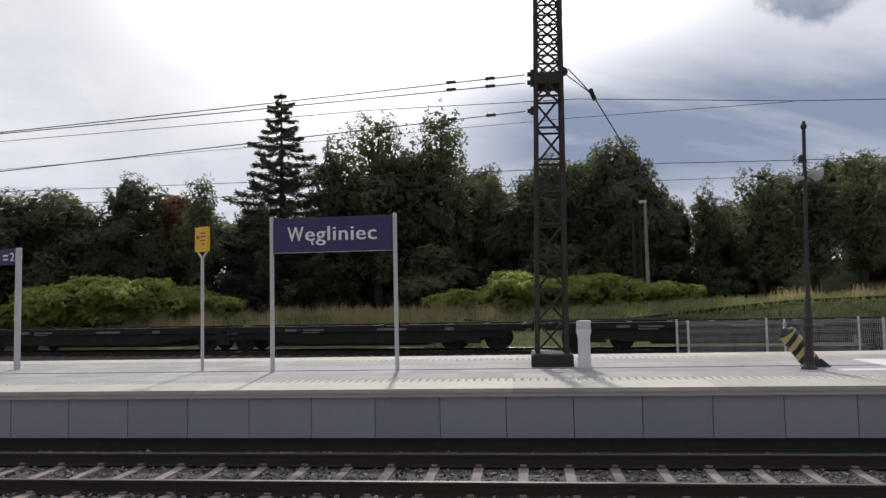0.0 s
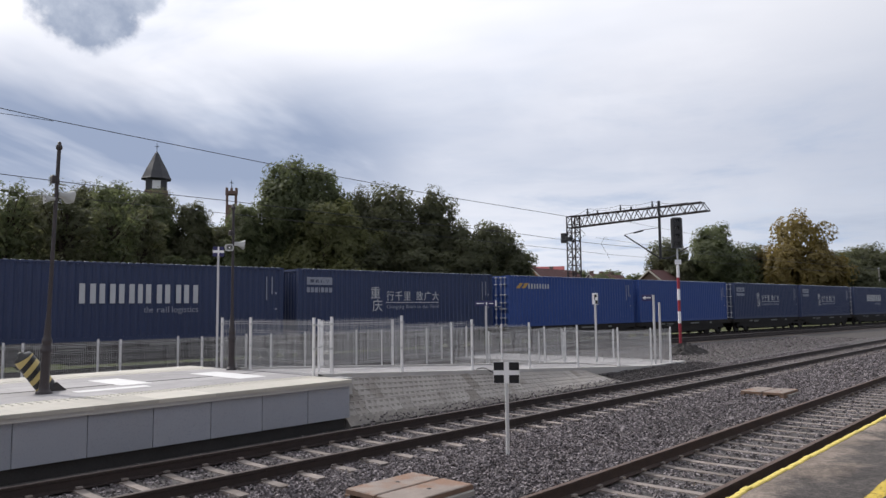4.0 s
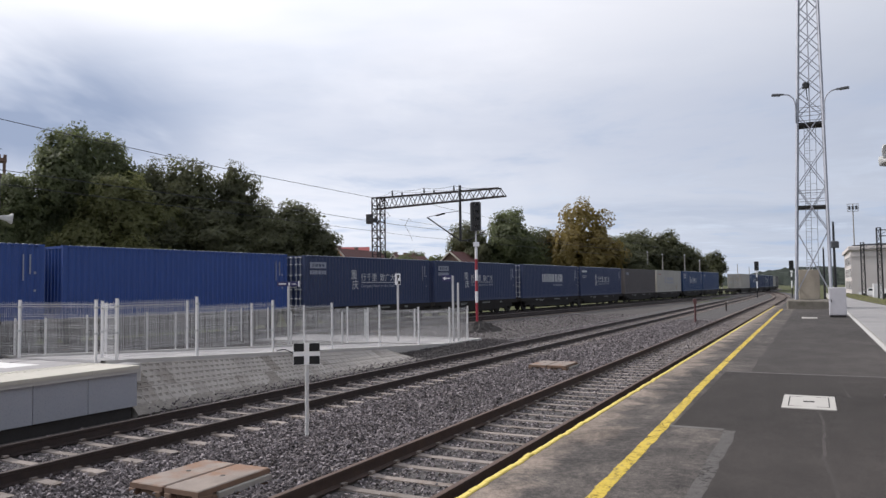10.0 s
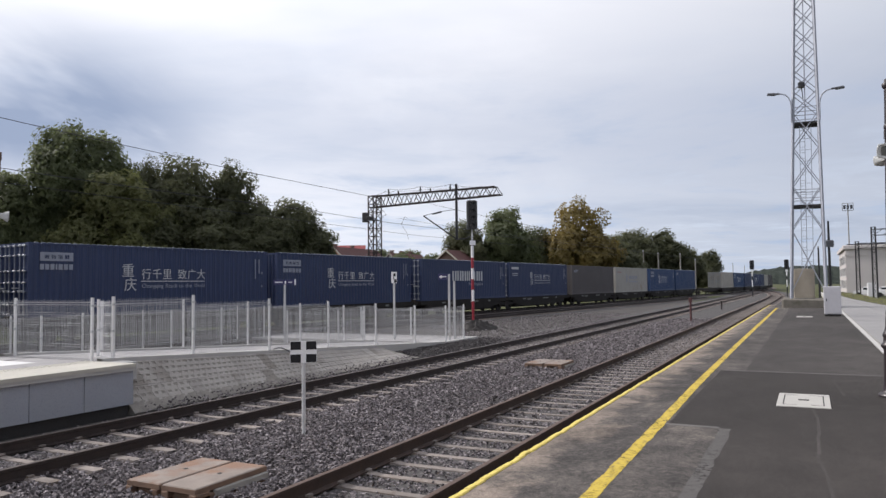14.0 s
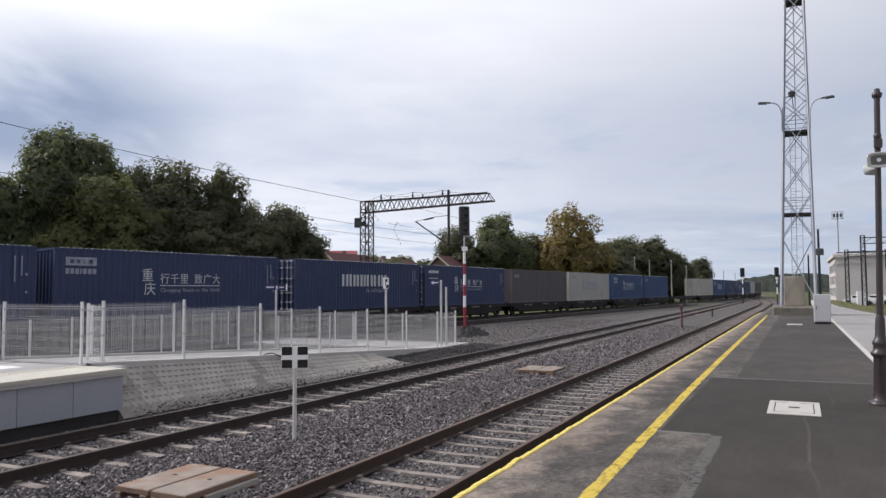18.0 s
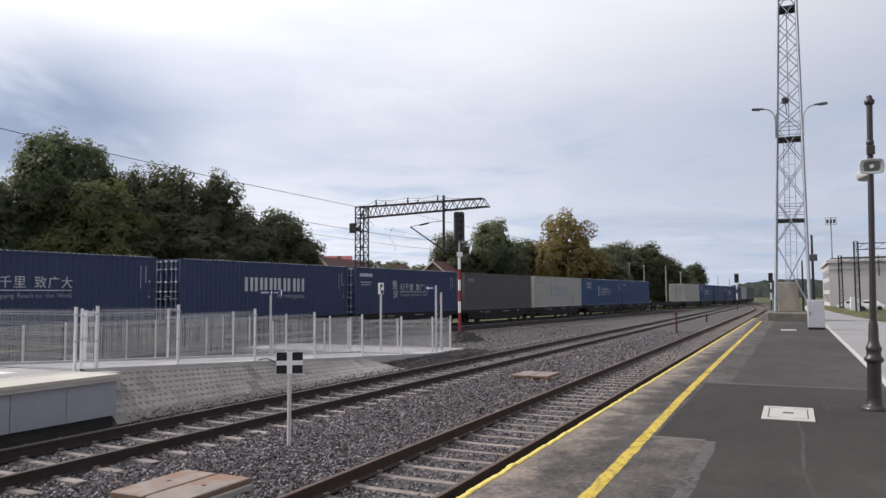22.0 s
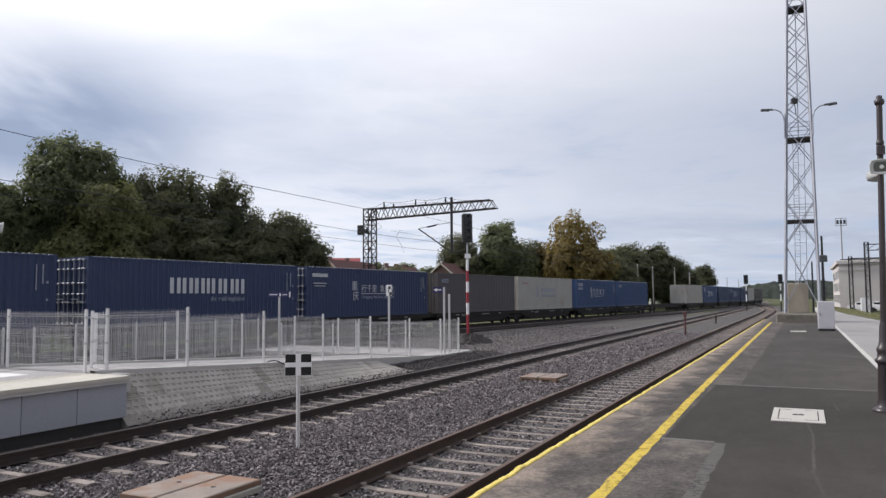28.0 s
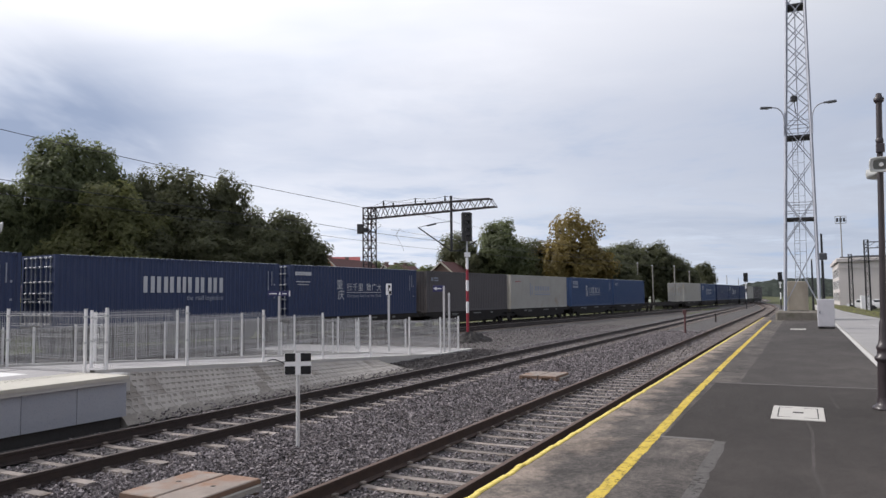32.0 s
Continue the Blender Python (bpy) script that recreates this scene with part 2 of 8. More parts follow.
M = {
    "rail": mat("rail_steel", (0.040, 0.028, 0.026), (0.022, 0.017, 0.017), rough=0.6, metal=0.3, scale=8, fine=60),
    "railtop": mat("worn_rail_head", (0.088, 0.066, 0.058), (0.052, 0.040, 0.037), rough=0.5, metal=0.5, scale=6, fine=50, bump=0.05),
    "railrust": mat("rusty_rail_head", (0.105, 0.066, 0.052), (0.062, 0.042, 0.035), rough=0.7, metal=0.2, scale=6, fine=50, bump=0.1),
    "railrust_side": mat("rusty_rail_side", (0.056, 0.035, 0.029), (0.030, 0.021, 0.019), rough=0.8, metal=0.1, scale=6, fine=50, bump=0.1),
    "railshine": mat("polished_rail_head", (0.52, 0.50, 0.48), (0.40, 0.38, 0.37), rough=0.28, metal=0.95, scale=4, fine=50, amount=0.3, bump=0.02, rough_var=0.06),
    "sleeper": mat("concrete_sleeper", (0.235, 0.203, 0.186), (0.145, 0.122, 0.11), rough=0.9, scale=5, fine=60, per_object=0.2, stain=(0.12, 0.09, 0.07)),
    "wood_sleeper": mat("old_sleeper", (0.20, 0.17, 0.14), (0.11, 0.09, 0.075), rough=0.9, scale=5, fine=60, per_object=0.2),
    "ballast_bed": mat("ballast_bed", (0.10, 0.094, 0.094), (0.05, 0.046, 0.046), rough=0.95, scale=9, fine=26, amount=0.8, bump=0.9),
    "stone": mat("ballast_stone", (0.228, 0.206, 0.214), (0.112, 0.101, 0.105), rough=0.9, scale=3, fine=50, island=0.58, bump=0.2),
    "panel": mat("grey_cladding", (0.285, 0.30, 0.345), (0.25, 0.265, 0.305), rough=0.36, scale=1.5, fine=60, amount=0.3, bump=0.05, per_object=0.06),
    "coping": mat("pale_concrete", (0.445, 0.435, 0.425), (0.345, 0.335, 0.325), rough=0.85, scale=2, fine=70, amount=0.4),
    "paving": mat("platform_paving", (0.335, 0.325, 0.33), (0.255, 0.247, 0.25), rough=0.85, scale=1.4, fine=60, amount=0.6, per_object=0.13),
    "tactile": mat("cream_tactile_tile", (0.455, 0.435, 0.385), (0.37, 0.35, 0.315), rough=0.8, scale=3, fine=60, amount=0.5, per_object=0.12),
    # near black; on the platform core it also paints the gap's shade
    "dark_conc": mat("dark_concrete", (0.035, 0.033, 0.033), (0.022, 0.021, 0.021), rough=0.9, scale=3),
    "conc": mat("weathered_concrete", (0.30, 0.285, 0.265), (0.205, 0.19, 0.172), rough=0.9, scale=1.5, fine=45, per_object=0.15, bump=0.3),
    "old_conc": mat("old_mossy_concrete", (0.17, 0.155, 0.135), (0.10, 0.09, 0.075), rough=0.95, scale=2.5, fine=40, bump=0.4, stain=(0.08, 0.08, 0.05)),
    "yellow": mat("worn_yellow_paint", (0.66, 0.53, 0.13), (0.52, 0.41, 0.10), rough=0.75, scale=5, fine=50, stain=(0.25, 0.20, 0.08), stain_lo=0.6),
    "yellow_line": mat("speckled_yellow_paint", (0.56, 0.41, 0.045), (0.43, 0.32, 0.06), rough=0.8, scale=26, fine=90, amount=0.5, bump=0.5, stain=(0.10, 0.09, 0.06), stain_lo=0.57),
    "seam": mat("pale_worn_joint", (0.088, 0.081, 0.078), (0.060, 0.056, 0.054), rough=0.95, scale=3, fine=70, amount=0.8, bump=0.4),
    "grille": mat("dark_grey_grille", (0.11, 0.115, 0.11), (0.08, 0.085, 0.08), rough=0.7, scale=6, fine=90, amount=0.3),
    "far_woods": mat("far_woods", (0.029, 0.036, 0.030), (0.016, 0.022, 0.019), rough=1.0, scale=0.15, fine=0.9, amount=0.9, bump=1.0),
    "joint": mat("pale_asphalt_joint", (0.12, 0.112, 0.11), (0.085, 0.08, 0.078), rough=0.95, scale=3, fine=70, amount=0.6, bump=0.3),
    "bank_conc": mat("bank_concrete", (0.355, 0.333, 0.312), (0.235, 0.218, 0.20), rough=0.9, scale=1.3, fine=45, per_object=0.08, bump=0.4, stain=(0.19, 0.17, 0.15), stain_lo=0.53),
    "stone_dark": mat("dark_crushed_stone", (0.125, 0.115, 0.118), (0.06, 0.055, 0.058), rough=0.9, scale=3, fine=50, island=0.6, bump=0.2),
    "back_gravel": mat("fine_back_gravel", (0.12, 0.112, 0.105), (0.07, 0.065, 0.062), rough=0.95, scale=3, fine=40, amount=0.8, bump=0.6),
    "soil": mat("gravel_in_openings", (0.27, 0.25, 0.23), (0.15, 0.14, 0.126), rough=0.95, scale=6, fine=50, bump=0.6),
    "rubble": mat("broken_brick_and_stone", (0.27, 0.20, 0.185), (0.15, 0.115, 0.105), rough=0.95, scale=1.2, fine=30, island=0.5, bump=0.4),
    "sand": mat("pale_sandy_soil", (0.30, 0.28, 0.245), (0.21, 0.195, 0.165), rough=0.95, scale=0.8, fine=20, amount=0.8, bump=0.5),
    "tarp": mat("pale_green_sheet", (0.42, 0.46, 0.40), (0.33, 0.38, 0.32), rough=0.6, scale=0.6, fine=6, amount=0.5),
    "white_paint": mat("white_paint", (0.42, 0.405, 0.38), (0.32, 0.31, 0.29), rough=0.7, scale=6, fine=50, amount=0.4),
    "verge": mat("worn_grass_ground", (0.070, 0.070, 0.038), (0.105, 0.092, 0.070), rough=0.95, scale=0.7, fine=14, amount=0.9, bump=0.9, grain=0.7),
    "cabinet": mat("pale_grey_cabinet_paint", (0.46, 0.455, 0.49), (0.40, 0.395, 0.43), rough=0.6, scale=4, fine=60, amount=0.4, bump=0.03),
    "slab": mat("pale_slabs", (0.245, 0.238, 0.238), (0.19, 0.186, 0.188), rough=0.85, scale=1.0, fine=60, amount=0.4, per_object=0.06),
    "galv": mat("galvanised_steel", (0.46, 0.47, 0.49), (0.38, 0.39, 0.41), rough=0.5, metal=0.4, scale=6, fine=60, amount=0.3, bump=0.03),
    "rod": mat("dull_zinc_rod", (0.34, 0.36, 0.40), (0.20, 0.22, 0.26), rough=0.55, metal=0.3, scale=7, fine=40, amount=0.8, bump=0.03),
    "tower": mat("painted_tower_steel", (0.36, 0.375, 0.43), (0.27, 0.285, 0.34), rough=0.55, metal=0.2, scale=2, fine=40, amount=0.5, bump=0.03),
    "lamp_head": mat("grey_lamp_housing", (0.060, 0.063, 0.072), (0.04, 0.042, 0.05), rough=0.5, scale=5, amount=0.3, bump=0.02),
    "post_grey": mat("pale_grey_paint", (0.50, 0.50, 0.51), (0.42, 0.42, 0.44), rough=0.55, scale=5, fine=60, amount=0.3, bump=0.03),
    "fence": mat("fence_zinc", (0.68, 0.68, 0.69), (0.58, 0.58, 0.60), rough=0.5, metal=0.1, scale=6, fine=60, amount=0.3, bump=0.0),
    "zinc_wire": mat("zinc_wire", (0.44, 0.44, 0.45), (0.37, 0.37, 0.38), rough=0.55, metal=0.2, scale=6, amount=0.3, bump=0.0),
    "speaker": mat("weathered_grey_plastic", (0.40, 0.41, 0.41), (0.33, 0.34, 0.34), rough=0.5, scale=4, amount=0.3, bump=0.02),
    "dark_gravel": mat("dark_gravel", (0.065, 0.06, 0.058), (0.03, 0.028, 0.028), rough=0.95, scale=7, fine=24, amount=0.9, grain=0.8, bump=1.0),
    "dull_red": mat("dull_red_paint", (0.10, 0.04, 0.042), (0.06, 0.03, 0.03), rough=0.8, scale=6, fine=50),
    "roof_edge": mat("glint_roof_edge", (0.36, 0.39, 0.44), (0.22, 0.25, 0.31), rough=0.5, metal=0.2, scale=2, fine=20, amount=0.6, bump=0.0),
    "guide": mat("white_guide_slabs", (0.66, 0.66, 0.66), (0.55, 0.55, 0.55), rough=0.8, scale=2, fine=50, amount=0.4),
    "black": mat("black_paint", (0.014, 0.014, 0.016), (0.009, 0.009, 0.011), rough=0.36, scale=6, fine=70, amount=0.4, bump=0.03),
    "post_brown": mat("brown_black_post_paint", (0.030, 0.022, 0.026), (0.017, 0.013, 0.016), rough=0.42, scale=5, fine=60, amount=0.6, bump=0.06),
    "sign_black": mat("matt_black_sign", (0.008, 0.008, 0.010), (0.006, 0.006, 0.008), rough=0.75, scale=6, fine=70, amount=0.3, bump=0.0),
    "rust": mat("rusty_lattice_steel", (0.038, 0.029, 0.027), (0.024, 0.019, 0.018), rough=0.85, scale=4, fine=50),
    "navy": mat("navy_sign", (0.022, 0.022, 0.10), (0.018, 0.018, 0.085), rough=0.4, scale=3, fine=50, amount=0.2, bump=0.0),
    "sign_white": mat("sign_white", (0.78, 0.78, 0.80), (0.7, 0.7, 0.72), rough=0.5, scale=4, amount=0.2, bump=0.0),
    "sign_yellow": mat("sign_yellow", (0.72, 0.42, 0.02), (0.66, 0.38, 0.02), rough=0.45, scale=4, amount=0.2, bump=0.0),
    "sign_dark": mat("sign_dark_print", (0.20, 0.11, 0.02), rough=0.6, amount=0.2, bump=0.0),
    "red": mat("signal_red", (0.30, 0.022, 0.04), (0.20, 0.018, 0.03), rough=0.5, scale=6, amount=0.4, bump=0.03),
    "boll_yellow": mat("bollard_yellow", (0.55, 0.44, 0.17), (0.42, 0.33, 0.13), rough=0.6, scale=5),
    "white_plastic": mat("white_plastic", (0.66, 0.66, 0.67), (0.58, 0.58, 0.6), rough=0.45, scale=4, amount=0.25, bump=0.02),
    "box_conc": mat("tan_box_concrete", (0.245, 0.205, 0.18), (0.15, 0.122, 0.108), rough=0.9, stain=(0.20, 0.10, 0.055), stain_lo=0.50, scale=3, fine=50, per_object=0.1, bump=0.3),
    "box_side": mat("rusty_box_side", (0.19, 0.12, 0.085), (0.12, 0.08, 0.06), rough=0.9, scale=5, fine=40),
    "blue_a": mat("deep_blue_container_paint", (0.017, 0.031, 0.090), (0.014, 0.026, 0.076), rough=0.5, scale=0.8, fine=25, amount=0.4, bump=0.03, stain=(0.03, 0.045, 0.10), stain_lo=0.62),
    "blue_b": mat("bright_blue_container_paint", (0.017, 0.055, 0.225), (0.015, 0.048, 0.20), rough=0.5, scale=0.8, fine=25, amount=0.4, bump=0.03),
    "blue_c": mat("faded_blue_container_paint", (0.017, 0.048, 0.132), (0.015, 0.04, 0.112), rough=0.55, scale=0.8, fine=25, amount=0.4, bump=0.03),
    "grey_c": mat("brown_grey_container_paint", (0.085, 0.075, 0.078), (0.065, 0.058, 0.06), rough=0.6, scale=0.8, fine=25, amount=0.5, bump=0.03),
    "white_c": mat("off_white_container_paint", (0.37, 0.355, 0.325), (0.30, 0.288, 0.26), rough=0.6, scale=0.8, fine=25, amount=0.5, bump=0.03, stain=(0.26, 0.20, 0.14), stain_lo=0.62),
    "lettering": mat("pale_lettering", (0.50, 0.51, 0.53), (0.42, 0.43, 0.46), rough=0.6, scale=4, amount=0.4, bump=0.0),
    "lettering_dim": mat("dim_lettering", (0.27, 0.29, 0.35), (0.20, 0.22, 0.28), rough=0.6, scale=4, amount=0.4, bump=0.0),
    "gold": mat("dull_gold_mark", (0.50, 0.31, 0.09), rough=0.6, amount=0.3, bump=0.0),
    "wagon": mat("dirty_wagon_steel", (0.035, 0.032, 0.03), (0.022, 0.02, 0.019), rough=0.85, scale=3, fine=30),
    "wagon_mark": mat("faded_wagon_marks", (0.20, 0.20, 0.19), (0.13, 0.13, 0.125), rough=0.8, scale=5, amount=0.7),
    "wire": mat("dark_cable", (0.03, 0.03, 0.033), rough=0.6, amount=0.2, bump=0.0),
    "lens": mat("dark_lens", (0.01, 0.01, 0.012), rough=0.15, amount=0.2, bump=0.0),
    "bark": mat("bark", (0.07, 0.055, 0.042), (0.04, 0.032, 0.026), rough=0.95, scale=4, fine=30, bump=0.5),
    "brick_red": mat("tower_brick", (0.165, 0.108, 0.092), (0.11, 0.074, 0.064), rough=0.9, scale=1, fine=8),
    "slate": mat("slate_roof", (0.05, 0.05, 0.058), (0.035, 0.035, 0.04), rough=0.7, scale=1, fine=8),
    "roof_orange": mat("orange_roof_tiles", (0.32, 0.085, 0.085), (0.24, 0.062, 0.062), rough=0.85, scale=1, fine=8),
    "roof_brown": mat("brown_roof_tiles", (0.115, 0.048, 0.044), (0.078, 0.035, 0.033), rough=0.85, scale=1, fine=8),
    "peach": mat("peach_house_render", (0.42, 0.20, 0.14), (0.34, 0.16, 0.11), rough=0.9, scale=0.5, fine=10),
    "white_render": mat("white_house_render", (0.60, 0.60, 0.60), (0.50, 0.50, 0.50), rough=0.9, scale=0.5, fine=10),
    "roof_grey": mat("grey_roof_tiles", (0.20, 0.175, 0.17), (0.14, 0.125, 0.12), rough=0.85, scale=1, fine=8),
    "render": mat("pale_house_render", (0.45, 0.42, 0.36), (0.36, 0.33, 0.28), rough=0.9, scale=0.5, fine=10),
    "render_grey": mat("pale_building_render", (0.52, 0.485, 0.475), (0.45, 0.42, 0.41), rough=0.9, scale=0.3, fine=10),
    "cream": mat("cream_board", (0.34, 0.30, 0.245), (0.27, 0.235, 0.19), rough=0.8, scale=2, fine=30),
    "window": mat("dark_window", (0.03, 0.035, 0.04), rough=0.1, amount=0.2, bump=0.0),
}


for _n in ("far_woods", "dark_gravel", "back_gravel", "soil", "stone", "stone_dark", "ballast_bed", "bark", "verge", "wagon"):
    M[_n].node_tree.nodes["Principled BSDF"].inputs["Specular IOR Level"].default_value = 0.18      # dull, dusty surfaces


def leaf_mat(name, a, b, per=0.25, tl=0.3):
    m = mat(name, a, b, rough=0.7, scale=0.35, fine=3.0, amount=0.9, bump=0.0, island=per)
    nt = m.node_tree
    tr, mx = nt.nodes.new("ShaderNodeBsdfTranslucent"), nt.nodes.new("ShaderNodeMixShader")
    tr.inputs[0].default_value = (*[min(1, v * 1.5) for v in a], 1)
    mx.inputs[0].default_value = tl
    nt.links.new(nt.nodes["Principled BSDF"].outputs[0], mx.inputs[1])
    nt.links.new(tr.outputs[0], mx.inputs[2])
    nt.links.new(mx.outputs[0], nt.nodes["Material Output"].inputs[0])
    return m


M["leaf_dark"] = leaf_mat("dark_leaves", (0.108, 0.114, 0.058), (0.060, 0.063, 0.038), tl=0.45)
M["leaf_mid"] = leaf_mat("green_leaves", (0.116, 0.134, 0.060), (0.058, 0.070, 0.036), tl=0.45)
M["leaf_olive"] = leaf_mat("olive_leaves", (0.150, 0.156, 0.062), (0.080, 0.086, 0.040), tl=0.45)
M["leaf_lite"] = leaf_mat("light_leaves", (0.30, 0.34, 0.085), (0.11, 0.145, 0.045), tl=0.5)
M["leaf_gold"] = leaf_mat("autumn_leaves", (0.20, 0.150, 0.045), (0.105, 0.090, 0.036), tl=0.4)
M["leaf_red"] = leaf_mat("reddish_leaves", (0.20, 0.075, 0.036), (0.085, 0.058, 0.032), tl=0.4)
M["grass_blade"] = leaf_mat("grass_blades", (0.19, 0.20, 0.08), (0.34, 0.285, 0.155), per=0.35, tl=0.45)
M["turf"] = leaf_mat("green_turf_blades", (0.135, 0.175, 0.06), (0.19, 0.19, 0.085), per=0.3, tl=0.45)
M["tuft"] = leaf_mat("bleached_grass", (0.40, 0.32, 0.18), (0.28, 0.23, 0.12), per=0.3, tl=0.4)
M["needle"] = leaf_mat("needles", (0.088, 0.092, 0.060), (0.052, 0.056, 0.040), tl=0.38)


# ---- mesh helpers ----
class Shape:
    """Collects faces for one mesh."""

    def __init__(self):
        self.v, self.f, self.smooth = [], [], []

    def add(self, verts, faces, smooth=False, m=None):
        o = len(self.v)
        self.v += [tuple(m @ Vector(p)) for p in verts] if m else [tuple(p) for p in verts]
        self.f += [tuple(i + o for i in f) for f in faces]
        self.smooth += [smooth] * len(faces)
        return self

    def box(self, x0, x1, y0, y1, z0, z1, m=None):
        v = [(x, y, z) for z in (z0, z1) for x, y in ((x0, y0), (x1, y0), (x1, y1), (x0, y1))]
        return self.add(v, [(3, 2, 1, 0), (4, 5, 6, 7), (0, 1, 5, 4), (1, 2, 6, 5), (2, 3, 7, 6), (3, 0, 4, 7)], m=m)

    def cbox(self, x0, x1, y0, y1, z0, z1, c=0.01, m=None):
        """A box with chamfered upright and top edges."""
        ring = [(x0 + c, y0), (x1 - c, y0), (x1, y0 + c), (x1, y1 - c), (x1 - c, y1), (x0 + c, y1), (x0, y1 - c), (x0, y0 + c)]
        cx, cy = (x0 + x1) / 2, (y0 + y1) / 2
        kx, ky = 1 - 2 * c / max(x1 - x0, 1e-6), 1 - 2 * c / max(y1 - y0, 1e-6)
        top = [(cx + (x - cx) * kx, cy + (y - cy) * ky) for x, y in ring]
        v = [(*p, z0) for p in ring] + [(*p, z1 - c) for p in ring] + [(*p, z1) for p in top]
        f = [tuple(range(7, -1, -1)), tuple(range(16, 24))]
        for k in (0, 8):
            f += [(k + i, k + (i + 1) % 8, k + 8 + (i + 1) % 8, k + 8 + i) for i in range(8)]
        return self.add(v, f, m=m)

    def bar(self, a, b, w, h=None):
        """A straight square bar from a to b."""
        a, b = Vector(a), Vector(b)
        d = b - a
        if d.length < 1e-6:
            return self
        h = h or w
        q = d.to_track_quat("Z", "Y").to_matrix().to_4x4()
        return self.box(-w / 2, w / 2, -h / 2, h / 2, 0, d.length, m=Matrix.Translation(a) @ q)

    def tube(self, a, b, r0, r1=None, n=10, caps=True):
        a, b = Vector(a), Vector(b)
        r1 = r0 if r1 is None else r1
        d = b - a
        if d.length < 1e-6:
            return self
        q = Matrix.Translation(a) @ d.to_track_quat("Z", "Y").to_matrix().to_4x4()
        c = [(math.cos(2 * math.pi * i / n), math.sin(2 * math.pi * i / n)) for i in range(n)]
        v = [(x * r0, y * r0, 0) for x, y in c] + [(x * r1, y * r1, d.length) for x, y in c]
        self.add(v, [(i, (i + 1) % n, n + (i + 1) % n, n + i) for i in range(n)], True, q)
        if caps:
            self.add(v[:n], [tuple(range(n - 1, -1, -1))], False, q)
            self.add(v[n:], [tuple(range(n))], False, q)
        return self

    def lathe(self, prof, n=16, m=None):
        """A turned shape from (radius, height) pairs."""
        v = [(r * math.cos(2 * math.pi * i / n), r * math.sin(2 * math.pi * i / n), z) for r, z in prof for i in range(n)]
        f = [(k * n + i, k * n + (i + 1) % n, (k + 1) * n + (i + 1) % n, (k + 1) * n + i) for k in range(len(prof) - 1) for i in range(n)]
        self.add(v, f, True, m)
        self.add(v[-n:], [tuple(range(n))], False, m)
        return self.add(v[:n], [tuple(range(n - 1, -1, -1))], False, m)

    def mesh(self, name, material):
        me = bpy.data.meshes.new(name)
        me.from_pydata(self.v, [], self.f)
        me.polygons.foreach_set("use_smooth", self.smooth)
        for mm in material if isinstance(material, (list, tuple)) else [material]:
            me.materials.append(mm)
        me.update()
        return me


def part(name, shape, material, parent=None, label="", m=None):
    me = shape if isinstance(shape, bpy.types.Mesh) else shape.mesh(name, material)
    ob = new(name, me)
    ob.parent = parent
    if m is not None:
        ob.matrix_basis = m
    return tagged(ob, label)


def thing(name, label, category, m=None, group="", kind=""):
    ob = new(name)
    ob.empty_display_size = 0.2
    if m is not None:
        ob.matrix_basis = m
    return tagged(ob, label, category, group, kind)


def solo(name, shape, material, label, category, m=None, group="", kind=""):
    return tagged(part(name, shape, material, None, label, m), label, category, group, kind)


def fast_mesh(name, verts, faces, material, smooth=False):
    """A mesh from numpy arrays; all faces have the same number of corners."""
    me = bpy.data.meshes.new(name)
    nf, k = faces.shape
    me.vertices.add(len(verts))
    me.vertices.foreach_set("co", np.asarray(verts, np.float32).ravel())
    me.loops.add(nf * k)
    me.loops.foreach_set("vertex_index", faces.astype(np.int32).ravel())
    me.polygons.add(nf)
    me.polygons.foreach_set("loop_start", np.arange(0, nf * k, k, dtype=np.int32))
    me.polygons.foreach_set("use_smooth", np.full(nf, smooth))
    me.materials.append(material)
    me.update(calc_edges=True)
    return me


def lettering(body, size, material, m, parent, name="lettering", width=None, label="", bold=0.0, space=1.0):
    """Flat raised letters in the built-in font; m puts their lower left corner, x along the line, z out of the board."""
    cu = bpy.data.curves.new(name, "FONT")
    cu.body, cu.size, cu.extrude = body, size, 0.004
    cu.resolution_u, cu.space_character = 3, space
    tmp = new("tmp_letters", cu)
    bpy.context.view_layer.update()
    me = bpy.data.meshes.new_from_object(tmp.evaluated_get(bpy.context.evaluated_depsgraph_get()))
    bpy.data.objects.remove(tmp)
    bpy.data.curves.remove(cu)
    me.materials.clear()
    me.materials.append(material)
    if width:
        xs = [v.co.x for v in me.vertices]
        k = width / (max(xs) - min(xs))
        for v in me.vertices:
            v.co.x *= k
    if bold:
        n, vs, fs = len(me.vertices), [tuple(v.co) for v in me.vertices], [tuple(p.vertices) for p in me.polygons]
        me = bpy.data.meshes.new(name)
        me.from_pydata([(x + k * bold, y, z - abs(k) * 0.0006) for k in (-1, 0, 1) for x, y, z in vs], [], [tuple(i + j * n for i in f) for j in range(3) for f in fs])
        me.materials.append(material)
    me.name = name
    return part(name, me, None, parent, label, m)


def words(text, size, material, m, parent, width, name="word"):
    """A line of lettering, each word a part of its own."""
    x, k = 0.0, width / len(text)
    for w in text.split(" "):
        lettering(w, size, material, m @ Matrix.Translation((x, 0, 0)), parent, name, len(w) * k)
        x += (len(w) + 1) * k


